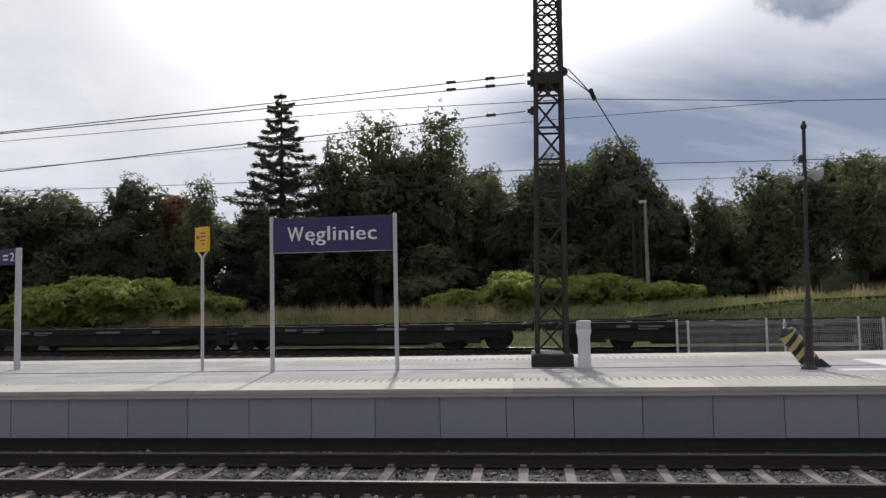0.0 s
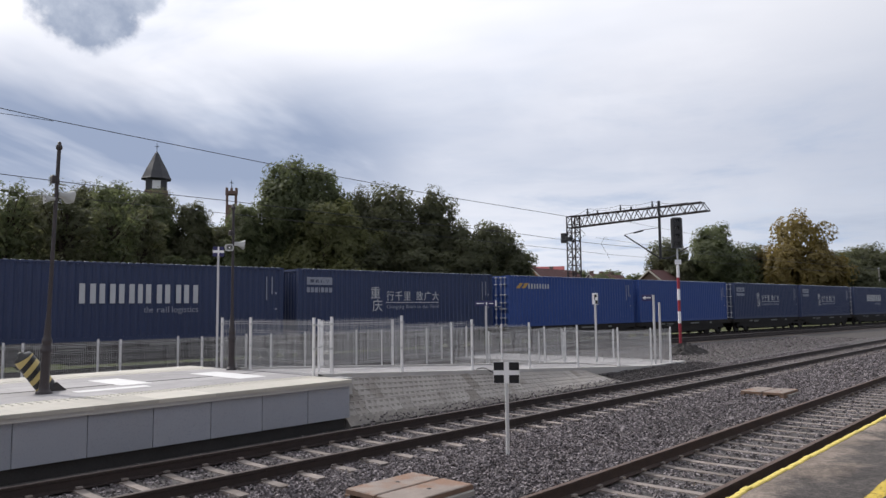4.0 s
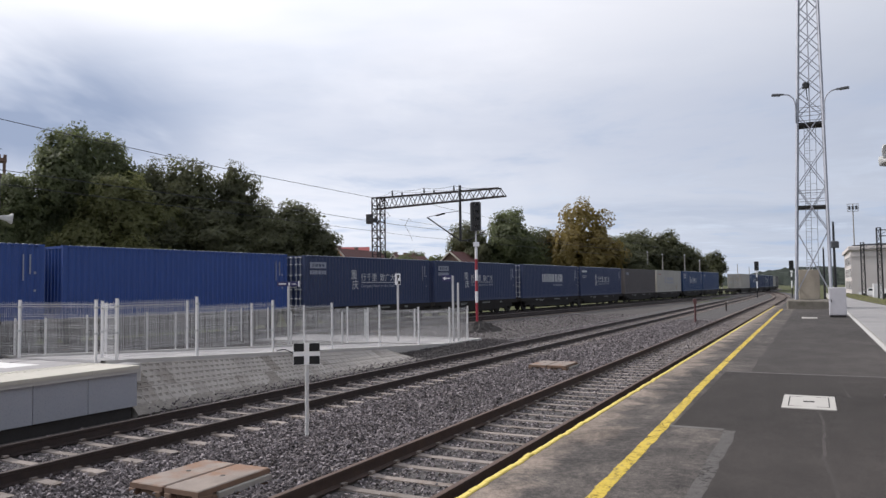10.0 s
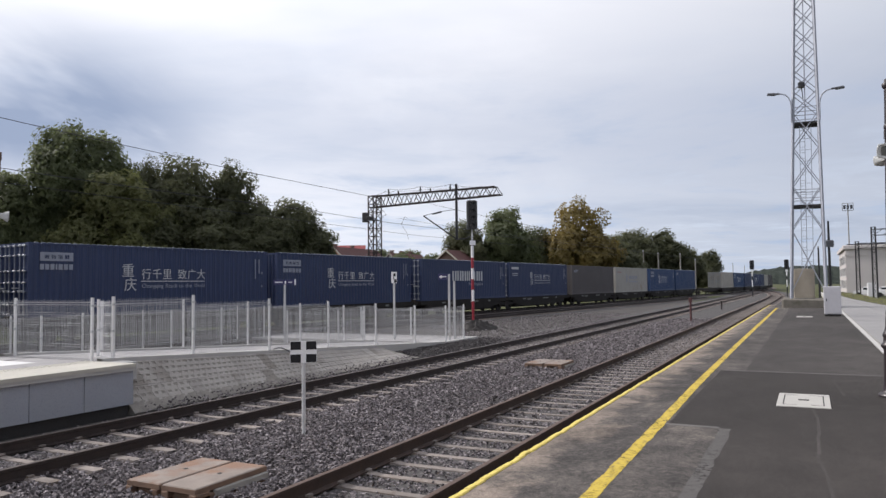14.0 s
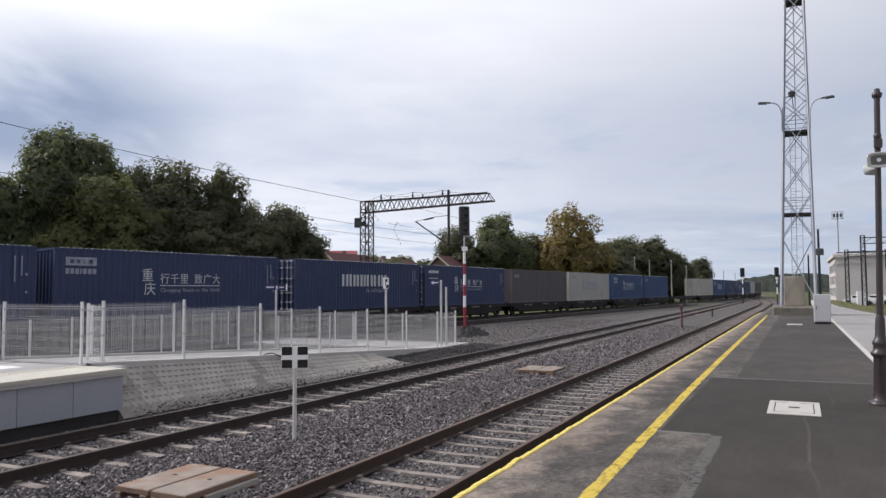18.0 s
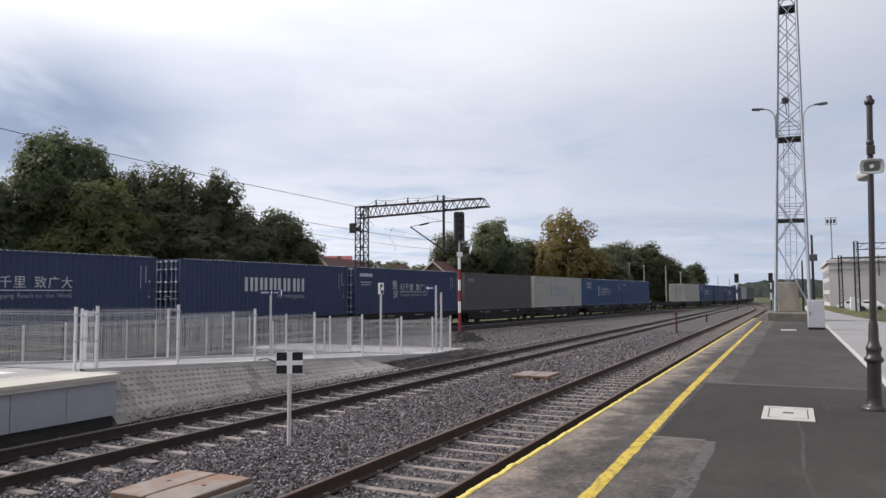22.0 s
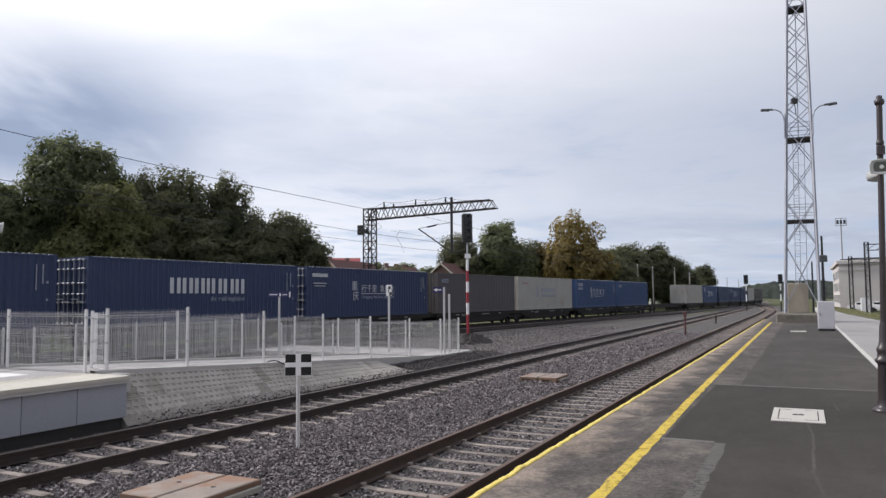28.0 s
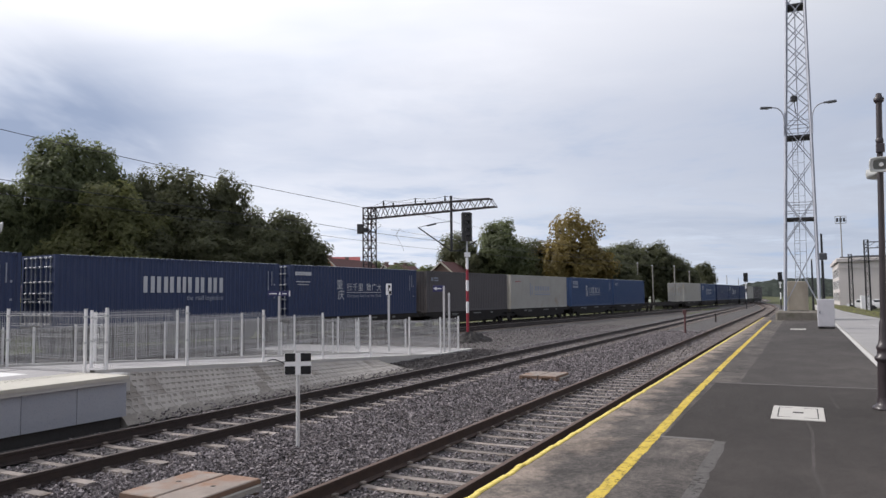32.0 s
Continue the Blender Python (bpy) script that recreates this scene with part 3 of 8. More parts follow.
def asphalt(name, stops, scales, band=None):
    """Coarse asphalt: several scales of grain multiplied together over a colour ramp; band: (edge, colour) of a bare brown strip."""
    m = bpy.data.materials.new(name)
    m.use_nodes = True
    N, L = m.node_tree.nodes, m.node_tree.links
    b = N["Principled BSDF"]
    b.inputs["Specular IOR Level"].default_value = 0.25
    tc = N.new("ShaderNodeTexCoord").outputs["Object"]

    def nz(scale, detail, stretch=(1, 1, 1)):
        mp, n = N.new("ShaderNodeMapping"), N.new("ShaderNodeTexNoise")
        mp.inputs["Scale"].default_value = stretch
        L.new(tc, mp.inputs[0])
        L.new(mp.outputs[0], n.inputs["Vector"])
        n.inputs["Scale"].default_value, n.inputs["Detail"].default_value, n.inputs["Roughness"].default_value = scale, detail, 0.65
        return n.outputs[0]

    def mm(op, a, c):
        q = N.new("ShaderNodeMath")
        q.operation = op
        for i, u in enumerate((a, c)):
            if isinstance(u, float):
                q.inputs[i].default_value = u
            else:
                L.new(u, q.inputs[i])
        return q.outputs[0]

    total = None
    for scale, weight, stretch in scales:
        v = mm("MULTIPLY", mm("SUBTRACT", nz(scale, 5, stretch), 0.5), weight)
        total = v if total is None else mm("ADD", total, v)
    total = mm("ADD", total, 0.5)
    if band:
        sp = N.new("ShaderNodeSeparateXYZ")
        L.new(tc, sp.inputs[0])
        edge = mm("ADD", sp.outputs[1], mm("MULTIPLY", mm("SUBTRACT", nz(1.7, 7), 0.5), 1.9))
        r = N.new("ShaderNodeMapRange")
        r.inputs["From Min"].default_value, r.inputs["From Max"].default_value, r.inputs["To Max"].default_value = band[0], band[0] + 0.35, 0.85
        L.new(edge, r.inputs[0])
    rp = N.new("ShaderNodeValToRGB")
    e = rp.color_ramp.elements
    e[0].position, e[0].color = stops[0][0], (*stops[0][1], 1)
    e[1].position, e[1].color = stops[-1][0], (*stops[-1][1], 1)
    for p, c in stops[1:-1]:
        e.new(p).color = (*c, 1)
    L.new(total, rp.inputs[0])
    out = rp.outputs[0]
    if band:
        rb, mx = N.new("ShaderNodeValToRGB"), N.new("ShaderNodeMix")
        rb.color_ramp.elements[0].position, rb.color_ramp.elements[0].color = 0.2, (*[c * 0.5 for c in band[1]], 1)
        rb.color_ramp.elements[1].position, rb.color_ramp.elements[1].color = 0.8, (*[c * 1.25 for c in band[1]], 1)
        L.new(total, rb.inputs[0])
        mx.data_type = "RGBA"
        L.new(r.outputs[0], mx.inputs[0])
        L.new(out, mx.inputs[6])
        L.new(rb.outputs[0], mx.inputs[7])
        out = mx.outputs[2]
    L.new(out, b.inputs["Base Color"])
    b.inputs["Roughness"].default_value = 0.93
    bp = N.new("ShaderNodeBump")
    bp.inputs["Strength"].default_value, bp.inputs["Distance"].default_value = 0.5, 0.012
    L.new(nz(75, 3), bp.inputs["Height"])
    L.new(bp.outputs[0], b.inputs["Normal"])
    return m


M["asphalt"] = asphalt("new_asphalt", ((0.1, (0.010, 0.009, 0.0085)), (0.5, (0.033, 0.029, 0.0272)), (0.68, (0.055, 0.048, 0.045)), (0.95, (0.105, 0.09, 0.083))), ((0.35, 0.55, (0.6, 1, 1)), (2.5, 0.30, (0.7, 1, 1)), (30.0, 0.35, (1, 1, 1)), (110.0, 1.1, (1, 1, 1))))
M["asphalt_grey"] = asphalt("older_asphalt", ((0.1, (0.016, 0.0145, 0.014)), (0.5, (0.048, 0.043, 0.041)), (0.68, (0.074, 0.066, 0.063)), (0.95, (0.13, 0.115, 0.106))), ((0.3, 0.7, (0.6, 1, 1)), (2.0, 0.4, (0.5, 1, 1)), (30.0, 0.35, (1, 1, 1)), (110.0, 1.1, (1, 1, 1))))


def ragged(m, scale, lo, hi):
    """Lets the ground below show through worn spots of a thin layer."""
    N, L = m.node_tree.nodes, m.node_tree.links
    tc, nz, n2, ad, r, tr, mx = (N.new("ShaderNode" + k) for k in ("TexCoord", "TexNoise", "TexNoise", "Math", "MapRange", "BsdfTransparent", "MixShader"))
    for n, sc in ((nz, scale), (n2, scale * 0.08)):
        n.inputs["Scale"].default_value, n.inputs["Detail"].default_value, n.inputs["Roughness"].default_value = sc, 5, 0.7
        L.new(tc.outputs["Object"], n.inputs["Vector"])
    ad.operation = "ADD"
    L.new(nz.outputs[0], ad.inputs[0])
    L.new(n2.outputs[0], ad.inputs[1])
    r.inputs["From Min"].default_value, r.inputs["From Max"].default_value = lo, hi
    L.new(ad.outputs[0], r.inputs[0])
    L.new(r.outputs[0], mx.inputs[0])
    L.new(tr.outputs[0], mx.inputs[1])
    L.new(N["Principled BSDF"].outputs[0], mx.inputs[2])
    L.new(mx.outputs[0], N["Material Output"].inputs[0])


ragged(M["yellow_line"], 95.0, 0.80, 0.96)
ragged(M["seam"], 14.0, 0.48, 1.0)

# ---- plan ----
YA, YB = 4.258, 9.387                 # centre lines of the two platform tracks; z = 0 is the top of the rails
PLAT_B, EDGE_B, BACK_B, END_B = 0.76, 11.06, 17.2, 9.55
PLAT_N, EDGE_N = 0.45, 2.57
SLOPE_C, Y0_C = -0.1109, 29.767      # the freight line runs at a slight angle
BANK_SLOPE, BANK_Y0 = -0.085, 28.87  # foot of the grass bank beyond it


def line_path(y0, x0, x1, bend=1e9, radius=900.0, slope=0.0, step=1.0):
    """Points and headings along a track, straight to x = bend and then curving to the left."""
    h, x, y, out = math.atan(slope), x0, y0 + slope * x0, []
    while x < x1:
        out.append((x, y, h))
        x, y = x + step * math.cos(h), y + step * math.sin(h)
        if x > bend:
            h += step / radius
    return np.array(out)


def freight_path():
    """Straight at first, then a slack curve to the left that tightens far away; one row a metre."""
    h, x, y, out = math.atan(SLOPE_C), -150.0, Y0_C - 150 * SLOPE_C, []
    while x < 620:
        out.append((x, y, h))
        x, y = x + math.cos(h), y + math.sin(h)
        h += 0.0 if x < 30 else (0.00026 if x < 160 else 0.001)
    return np.array(out)


PATH_C = freight_path()
S0_C = float(np.interp(0.0, PATH_C[:, 0], np.arange(len(PATH_C))))


def on_c(s):
    """Place and heading on the freight line, s metres of track past x = 0."""
    k = s + S0_C
    i = max(0, min(len(PATH_C) - 2, int(k)))
    p, q = PATH_C[i], PATH_C[i + 1]
    u = k - i
    return p + (q - p) * u


# ---- ground ----
def ground_z(x, y):
    c = BANK_Y0 + BANK_SLOPE * min(x, 200)
    if y < c + 4:
        return -0.24
    k = min(1.0, max(0.0, (y - c - 4.4) / (7 - 3.2 * min(1.0, max(0.0, x / 12)))))
    k = k * k * (3 - 2 * k)
    rise = 1.20 + 0.036 * min(24.0, max(0.0, x - 3)) if x < 32 else max(0.1, 2.06 - (x - 32) * 0.06)
    q = min(1.0, max(0.0, (y - c - 19) / 10)) * min(1.0, max(0.0, (75 - x) / 15))
    return q * q * (3 - 2 * q) * 2.3 - 0.24 + k * (rise + 0.24) + 0.10 * k * noise.noise((x * 0.15, y * 0.15, 3))


def build_ground():
    xs = np.r_[-900, -400, -200, -120, np.arange(-80, 160, 2.5), np.arange(160, 400, 20), 500, 700, 1000, 1500, 2500]
    ys = np.r_[-900, -400, -150, -60, -30, np.arange(-20, 28, 1.5), np.arange(28, 44, 0.5), np.arange(44, 70, 1.5), 80, 100, 130, 180, 260, 400, 700, 1200, 2500]
    v = [(x, y, ground_z(x, y)) for y in ys for x in xs]
    n = len(xs)
    f = [(j * n + i, j * n + i + 1, (j + 1) * n + i + 1, (j + 1) * n + i) for j in range(len(ys) - 1) for i in range(n - 1)]
    m = mat("ground_gravel_and_grass", (0.084, 0.077, 0.074), (0.048, 0.044, 0.043), rough=0.95, scale=1.6, fine=18, amount=0.9, bump=0.9, grain=0.7)
    nt = m.node_tree
    N, L = nt.nodes, nt.links
    tc, sp = N.new("ShaderNodeTexCoord"), N.new("ShaderNodeSeparateXYZ")
    L.new(tc.outputs["Object"], sp.inputs[0])

    def mm(op, a, b):
        q = N.new("ShaderNodeMath")
        q.operation = op
        for i, u in enumerate((a, b)):
            if isinstance(u, float):
                q.inputs[i].default_value = u
            else:
                L.new(u, q.inputs[i])
        return q.outputs[0]

    nz = N.new("ShaderNodeTexNoise")
    nz.inputs["Scale"].default_value, nz.inputs["Detail"].default_value = 0.25, 5
    L.new(tc.outputs["Object"], nz.inputs["Vector"])
    wob = mm("MULTIPLY", mm("SUBTRACT", nz.outputs[0], 0.5), 4.0)
    beyond = mm("SUBTRACT", mm("ADD", sp.outputs[1], mm("MULTIPLY", sp.outputs[0], 0.085)), 31.5)
    right = mm("SUBTRACT", -9.0, sp.outputs[1])
    far = mm("MULTIPLY", mm("SUBTRACT", sp.outputs[0], 95.0), 0.2)
    val = mm("ADD", mm("MAXIMUM", mm("MAXIMUM", beyond, right), far), wob)
    r = N.new("ShaderNodeMapRange")
    r.inputs["From Min"].default_value, r.inputs["From Max"].default_value = -0.8, 0.8
    L.new(val, r.inputs[0])
    b = N["Principled BSDF"]
    b.inputs["Specular IOR Level"].default_value = 0.18
    old = b.inputs["Base Color"].links[0].from_socket
    g2 = N.new("ShaderNodeTexNoise")
    g2.inputs["Scale"].default_value, g2.inputs["Detail"].default_value = 1.3, 6
    L.new(tc.outputs["Object"], g2.inputs["Vector"])
    gr = N.new("ShaderNodeValToRGB")
    e = gr.color_ramp.elements
    e[0].position, e[0].color = 0.3, (0.040, 0.050, 0.020, 1)
    e[1].position, e[1].color = 0.7, (0.098, 0.098, 0.046, 1)
    L.new(g2.outputs[0], gr.inputs[0])
    mx = N.new("ShaderNodeMix")
    mx.data_type = "RGBA"
    L.new(r.outputs[0], mx.inputs[0])
    L.new(old, mx.inputs[6])
    L.new(gr.outputs[0], mx.inputs[7])
    L.new(mx.outputs[2], b.inputs["Base Color"])
    solo("ground", Shape().add(v, f, True), m, "grey gravel and dry grass ground round the railway", "ground", kind="structure")


build_ground()


def ribbon(name, path, w_top, w_bot, z_top, z_bot, material, label, kind="structure", category="track bed"):
    """A bed with sloping shoulders along a path."""
    v, f = [], []
    for x, y, h in path:
        n = (-math.sin(h), math.cos(h))
        for o, z in ((-w_bot, z_bot), (-w_top, z_top), (w_top, z_top), (w_bot, z_bot)):
            v.append((x + n[0] * o, y + n[1] * o, z))
    for i in range(len(path) - 1):
        f += [(4 * i + k, 4 * i + 4 + k, 4 * i + 5 + k, 4 * i + 1 + k) for k in range(3)]
    return solo(name, Shape().add(v, f, True), material, label, category, kind=kind)


RAIL_PROF = ((-0.07, -0.172), (-0.07, -0.160), (-0.012, -0.140), (-0.010, -0.045), (-0.035, -0.035), (-0.035, -0.004), (0.035, -0.004), (0.035, -0.035), (0.010, -0.045), (0.012, -0.140), (0.07, -0.160), (0.07, -0.172))


def rail_shape(path, off):
    side, top = Shape(), Shape()
    rings = []
    for x, y, h in path:
        n = (-math.sin(h), math.cos(h))
        rings.append([(x + n[0] * (off + a), y + n[1] * (off + a), z) for a, z in RAIL_PROF])
    k = len(RAIL_PROF)
    v = [p for r in rings for p in r]
    side.add(v, [(i * k + j, (i + 1) * k + j, (i + 1) * k + j + 1, i * k + j + 1) for i in range(len(path) - 1) for j in range(k - 1)])
    tv = []
    for x, y, h in path:
        n = (-math.sin(h), math.cos(h))
        tv += [(x + n[0] * (off + a), y + n[1] * (off + a), z) for a, z in ((-0.035, -0.004), (-0.026, 0.0), (0.026, 0.0), (0.035, -0.004))]
    top.add(tv, [(i * 4 + j, i * 4 + 4 + j, i * 4 + 5 + j, i * 4 + 1 + j) for i in range(len(path) - 1) for j in range(3)])
    return side, top


def sleeper_shape():
    s = Shape()
    prof = [(-1.3, 0.150, -0.155), (-0.95, 0.150, -0.150), (-0.45, 0.125, -0.185), (0.45, 0.125, -0.185), (0.95, 0.150, -0.150), (1.3, 0.150, -0.155)]
    v = []
    for y, w, z in prof:
        v += [(-w / 2 - 0.03, y, -0.38), (-w / 2, y, z), (w / 2, y, z), (w / 2 + 0.03, y, -0.38)]
    f = [(4 * i + a, 4 * i + 4 + a, 4 * i + 5 + a, 4 * i + 1 + a) for i in range(len(prof) - 1) for a in range(3)]
    f += [(0, 1, 2, 3), (23, 22, 21, 20)]
    s.add(v, f)
    for y in (-0.83, -0.675, 0.675, 0.83):
        s.box(-0.04, 0.04, y - 0.025, y + 0.025, -0.155, -0.13)
    return s


def track(name, path, label, spacing=0.6, near=None, phase=0.0, material="sleeper", head="railtop", web="rail"):
    root = thing(name, label, "railway track", kind="structure")
    for off in (-0.7525, 0.7525):
        side, top = rail_shape(path, off)
        r = part("rail", side, M[web], root, "dark rusty steel rail")
        part("rail_head", top, M[head], r, "worn bright rail head")
    d = np.r_[0, np.cumsum(np.hypot(np.diff(path[:, 0]), np.diff(path[:, 1])))]
    me, rest, base = sleeper_shape().mesh("sleeper", M[material]), Shape(), sleeper_shape()
    for s in np.arange(phase, d[-1], spacing):
        x, y, h = (float(np.interp(s, d, path[:, k])) for k in range(3))
        m = pose(x, y, 0, 0, 0, math.degrees(h))
        if near and near[0] < x < near[1]:
            part("sleeper", me, None, root, m=m)
        else:
            rest.add(base.v[:24], base.f[:17], False, m)
    if rest.v:
        tagged(part("sleepers", rest, M[material], root, "row of distant sleepers"), kind="stuff")
    return root


PATH_A = line_path(YA, -40, 330, 100, 700.0)
PATH_B = line_path(YB, -40, 400, 130, 900.0)
PATH_D = line_path(Y0_C - 4.75, 31, 112, 1e9, 900.0, SLOPE_C + 0.012)
ribbon("ballast_bed_platform_tracks", line_path((YA + YB) / 2, -40, 330, 100, 800.0), 5.2, 6.0, -0.20, -0.30, M["ballast_bed"], "grey crushed stone ballast under the platform tracks")
ribbon("ballast_bed_freight", PATH_C[60:520], 1.9, 2.8, -0.19, -0.40, M["ballast_bed"], "dark ballast bed of the freight line")
track("track_near", PATH_A, "railway track beside the near platform with rusty rails", near=(2, 130), phase=0.37, head="railrust", web="railrust_side")
track("track_far", PATH_B, "railway track beside the raised platform with concrete sleepers", near=(-9, 130), phase=0.23)
track("track_freight", PATH_C[60:520], "freight line under the container train", head="railshine")
ribbon("ballast_bed_siding", PATH_D, 1.8, 2.5, -0.19, -0.40, M["ballast_bed"], "dark ballast bed of the siding")
track("track_siding", PATH_D, "siding that runs beside the freight line", phase=0.2, material="wood_sleeper")

# ---- raised platform across the tracks ----
X_B0 = -45.0


def platform_b():
    root = thing("platform_far", "raised island platform with pale paving and grey cladding panels", "platform", kind="structure")
    # shade of the recess below the panels is put into the core's colour
    s = Shape()
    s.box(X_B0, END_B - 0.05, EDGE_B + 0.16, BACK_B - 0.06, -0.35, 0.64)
    part("platform_core", s, M["dark_conc"], root, "core coloured near black for the shaded gap under the panels")
    s = Shape().box(X_B0, END_B, EDGE_B + 0.02, EDGE_B + 0.40, 0.635, 0.752).box(X_B0, END_B, BACK_B - 0.4, BACK_B, 0.635, 0.752)
    s.box(END_B - 0.35, END_B, EDGE_B + 0.4, BACK_B - 0.4, 0.635, 0.752)
    part("edge_beam", s, M["coping"], root, "pale concrete edge beam")
    pan = Shape().cbox(-0.493, 0.493, 0, 0.05, 0.02, 0.63, 0.006).mesh("cladding_panel", M["panel"])
    x = 0.58 - 0.995 / 2 + 0.995 * 9
    while x > X_B0:
        part("cladding_panel", pan, None, root, m=pose(x, EDGE_B + 0.08, 0))
        x -= 0.995
    end = Shape().cbox(-0.03, 0.04, EDGE_B + 0.085, BACK_B - 0.1, 0.02, 0.63, 0.006)
    part("end_panel", end, M["panel"], root, m=pose(END_B - 0.03, 0, 0))
    return root


PLATFORM_B = platform_b()


# ---- near platform ----
def verge_y(x):
    """Where the slabs end and the grass verge begins."""
    return float(np.interp(x, [20, 32, 47, 60, 75, 100, 120], [-6.32, -6.1, -5.05, -4.2, -3.4, -2.9, -2.7]))


WORN = asphalt("worn_asphalt", ((0.1, (0.022, 0.020, 0.019)), (0.45, (0.062, 0.056, 0.054)), (0.65, (0.105, 0.093, 0.085)), (0.95, (0.20, 0.17, 0.15))), ((0.7, 0.9, (0.5, 1, 1)), (3.0, 0.9, (0.8, 1, 1)), (16.0, 0.8, (1, 1, 1)), (90.0, 1.6, (1, 1, 1))), (2.1, (0.26, 0.213, 0.18)))


def near_platform():
    root = thing("platform_near", "low asphalt platform with worn yellow lines", "platform", kind="structure")
    s = Shape().box(-40, 57, EDGE_N - 0.45, EDGE_N - 0.06, -0.3, PLAT_N - 0.02)
    part("edge_wall", s, M["old_conc"], root, "dark old concrete edge wall")
    s = Shape()
    xs = np.arange(-40, 57.01, 0.5)
    v = []
    xw = np.sort(np.r_[xs, 8.996, 14.896])
    for x in xw:
        w = 0.012 * noise.noise((x * 1.7, 0, 5))
        inner = 0.93 if x < 9.0 else (1.55 if x < 14.9 else 1.12 + 0.10 * noise.noise((x * 0.5, 5, 1)) + 0.05 * noise.noise((x * 2.3, 8, 1)))
        v += [(x, EDGE_N - 0.045 + w, PLAT_N), (x, inner, PLAT_N - 0.0025)]
    s.add(v, [(2 * i, 2 * i + 1, 2 * i + 3, 2 * i + 2) for i in range(len(xw) - 1)])
    part("worn_strip", s, WORN, root, "worn patchy old asphalt strip along the edge")
    s = Shape().box(-40, 57, -1.45, EDGE_N - 0.4, -0.3, PLAT_N - 0.0045)
    part("asphalt", s, M["asphalt"], root, "dark smooth newer asphalt")
    part("asphalt", Shape().box(14.98, 57, -1.448, EDGE_N - 0.42, PLAT_N - 0.02, PLAT_N - 0.0033), M["asphalt_grey"], root, "slightly paler older asphalt")
    s = Shape()
    for i in range(len(xs) - 1):
        x0, x1 = xs[i], xs[i + 1]
        for a in range(3):
            u0, u1 = x0 + 0.5 * a / 3, x0 + 0.5 * (a + 1) / 3 - 0.012
            j = 0.03 * noise.noise((u0 * 3.3, 9, 1))
            s.cbox(u0, u1, EDGE_N - 0.05 + j, EDGE_N + 0.012 + j, PLAT_N - 0.12, PLAT_N + 0.014, 0.01)
    part("edge_stones", s, M["yellow"], root, "row of edge stones painted yellow")
    s = Shape()
    v = []
    pts = [(-40, 1.50), (5, 1.59), (9, 1.64), (12.6, 1.70), (19, 1.75), (30, 1.80), (50, 1.86)]
    xs = np.r_[np.arange(-40, 2, 0.25), np.arange(2, 20, 0.02), np.arange(20, 50.6, 0.1)]
    for x in xs:
        yy = float(np.interp(x, [p[0] for p in pts], [p[1] for p in pts]))
        up, dn = (0.062 + 0.014 * noise.noise((x * 3, k, 0)) + 0.012 * noise.noise((x * 17, k, 3)) + 0.008 * noise.noise((x * 55, k, 5)) for k in (1, 7))
        v += [(x, yy + up, PLAT_N + 0.0018), (x, yy - dn, PLAT_N + 0.0016)]
    s.add(v, [(2 * i, 2 * i + 1, 2 * i + 3, 2 * i + 2) for i in range(len(xs) - 1)])
    part("yellow_line", s, M["yellow_line"], root, "worn painted yellow safety line")
    s = Shape().box(-40, 120, -1.57, -1.46, 0.0, PLAT_N + 0.010)
    part("kerb", s, M["coping"], root, "pale flush kerb")
    sl = Shape().cbox(-0.745, 0.745, -0.745, 0.745, PLAT_N - 0.1, PLAT_N + 0.004, 0.006).mesh("slab", M["slab"])
    s = Shape().box(-40, 60, -6.3, -1.57, -0.3, PLAT_N - 0.012).box(60, 120, -4.6, -1.57, -0.3, PLAT_N - 0.012)
    part("slab_bed", s, M["conc"], root)
    for i in range(52):
        for j in range(3):
            if -2.38 - 1.5 * j + 0.6 < verge_y(14 + 1.5 * i):
                continue
            part("slab", sl, None, root, m=pose(14 + 1.5 * i, -2.38 - 1.5 * j, 0))
    s = Shape().box(14, 30, -6.5, -6.3, -0.3, PLAT_N + 0.06)
    part("kerb", s, M["coping"], root, "pale raised kerb by the grass")
    s = Shape()
    s.box(14.9, 14.98, -1.45, 1.5, PLAT_N - 0.01, PLAT_N - 0.0020)
    part("asphalt_seam", s, M["joint"], root, "pale asphalt joint")
    s = Shape()
    v = []
    xs = np.arange(4.0, 9.11, 0.2)
    for x in xs:
        yy = 0.895 + 0.015 * noise.noise((x * 1.5, 2, 1))
        v += [(x, yy + 0.068, PLAT_N - 0.0012), (x, yy - 0.06 + 0.03 * noise.noise((x * 4, 3, 1)), PLAT_N - 0.003)]
    s.add(v, [(2 * i, 2 * i + 1, 2 * i + 3, 2 * i + 2) for i in range(len(xs) - 1)])
    part("asphalt_seam", s, M["seam"], root, "wide pale patch edge")
    for pts in (((5.0, -0.14), (6.8, -0.11), (7.9, -0.03), (9.9, -0.05), (11.0, 0.02)), ((12.2, -0.4), (14.0, -0.32), (14.9, -0.36))):
        cr = Shape()
        for (xa, ya), (xb, yb) in zip(pts, pts[1:]):
            n = 8
            for i in range(n):
                u0, u1 = i / n, (i + 1) / n
                j0, j1 = (0.02 * noise.noise(((xa + (xb - xa) * u) * 3, ya, 2)) for u in (u0, u1))
                w = 0.016
                x0, x1, y0, y1 = xa + (xb - xa) * u0, xa + (xb - xa) * u1, ya + (yb - ya) * u0 + j0, ya + (yb - ya) * u1 + j1
                cr.add([(x0, y0 - w, PLAT_N - 0.0028), (x1, y1 - w, PLAT_N - 0.0028), (x1, y1 + w, PLAT_N - 0.0028), (x0, y0 + w, PLAT_N - 0.0028)], [(0, 1, 2, 3)])
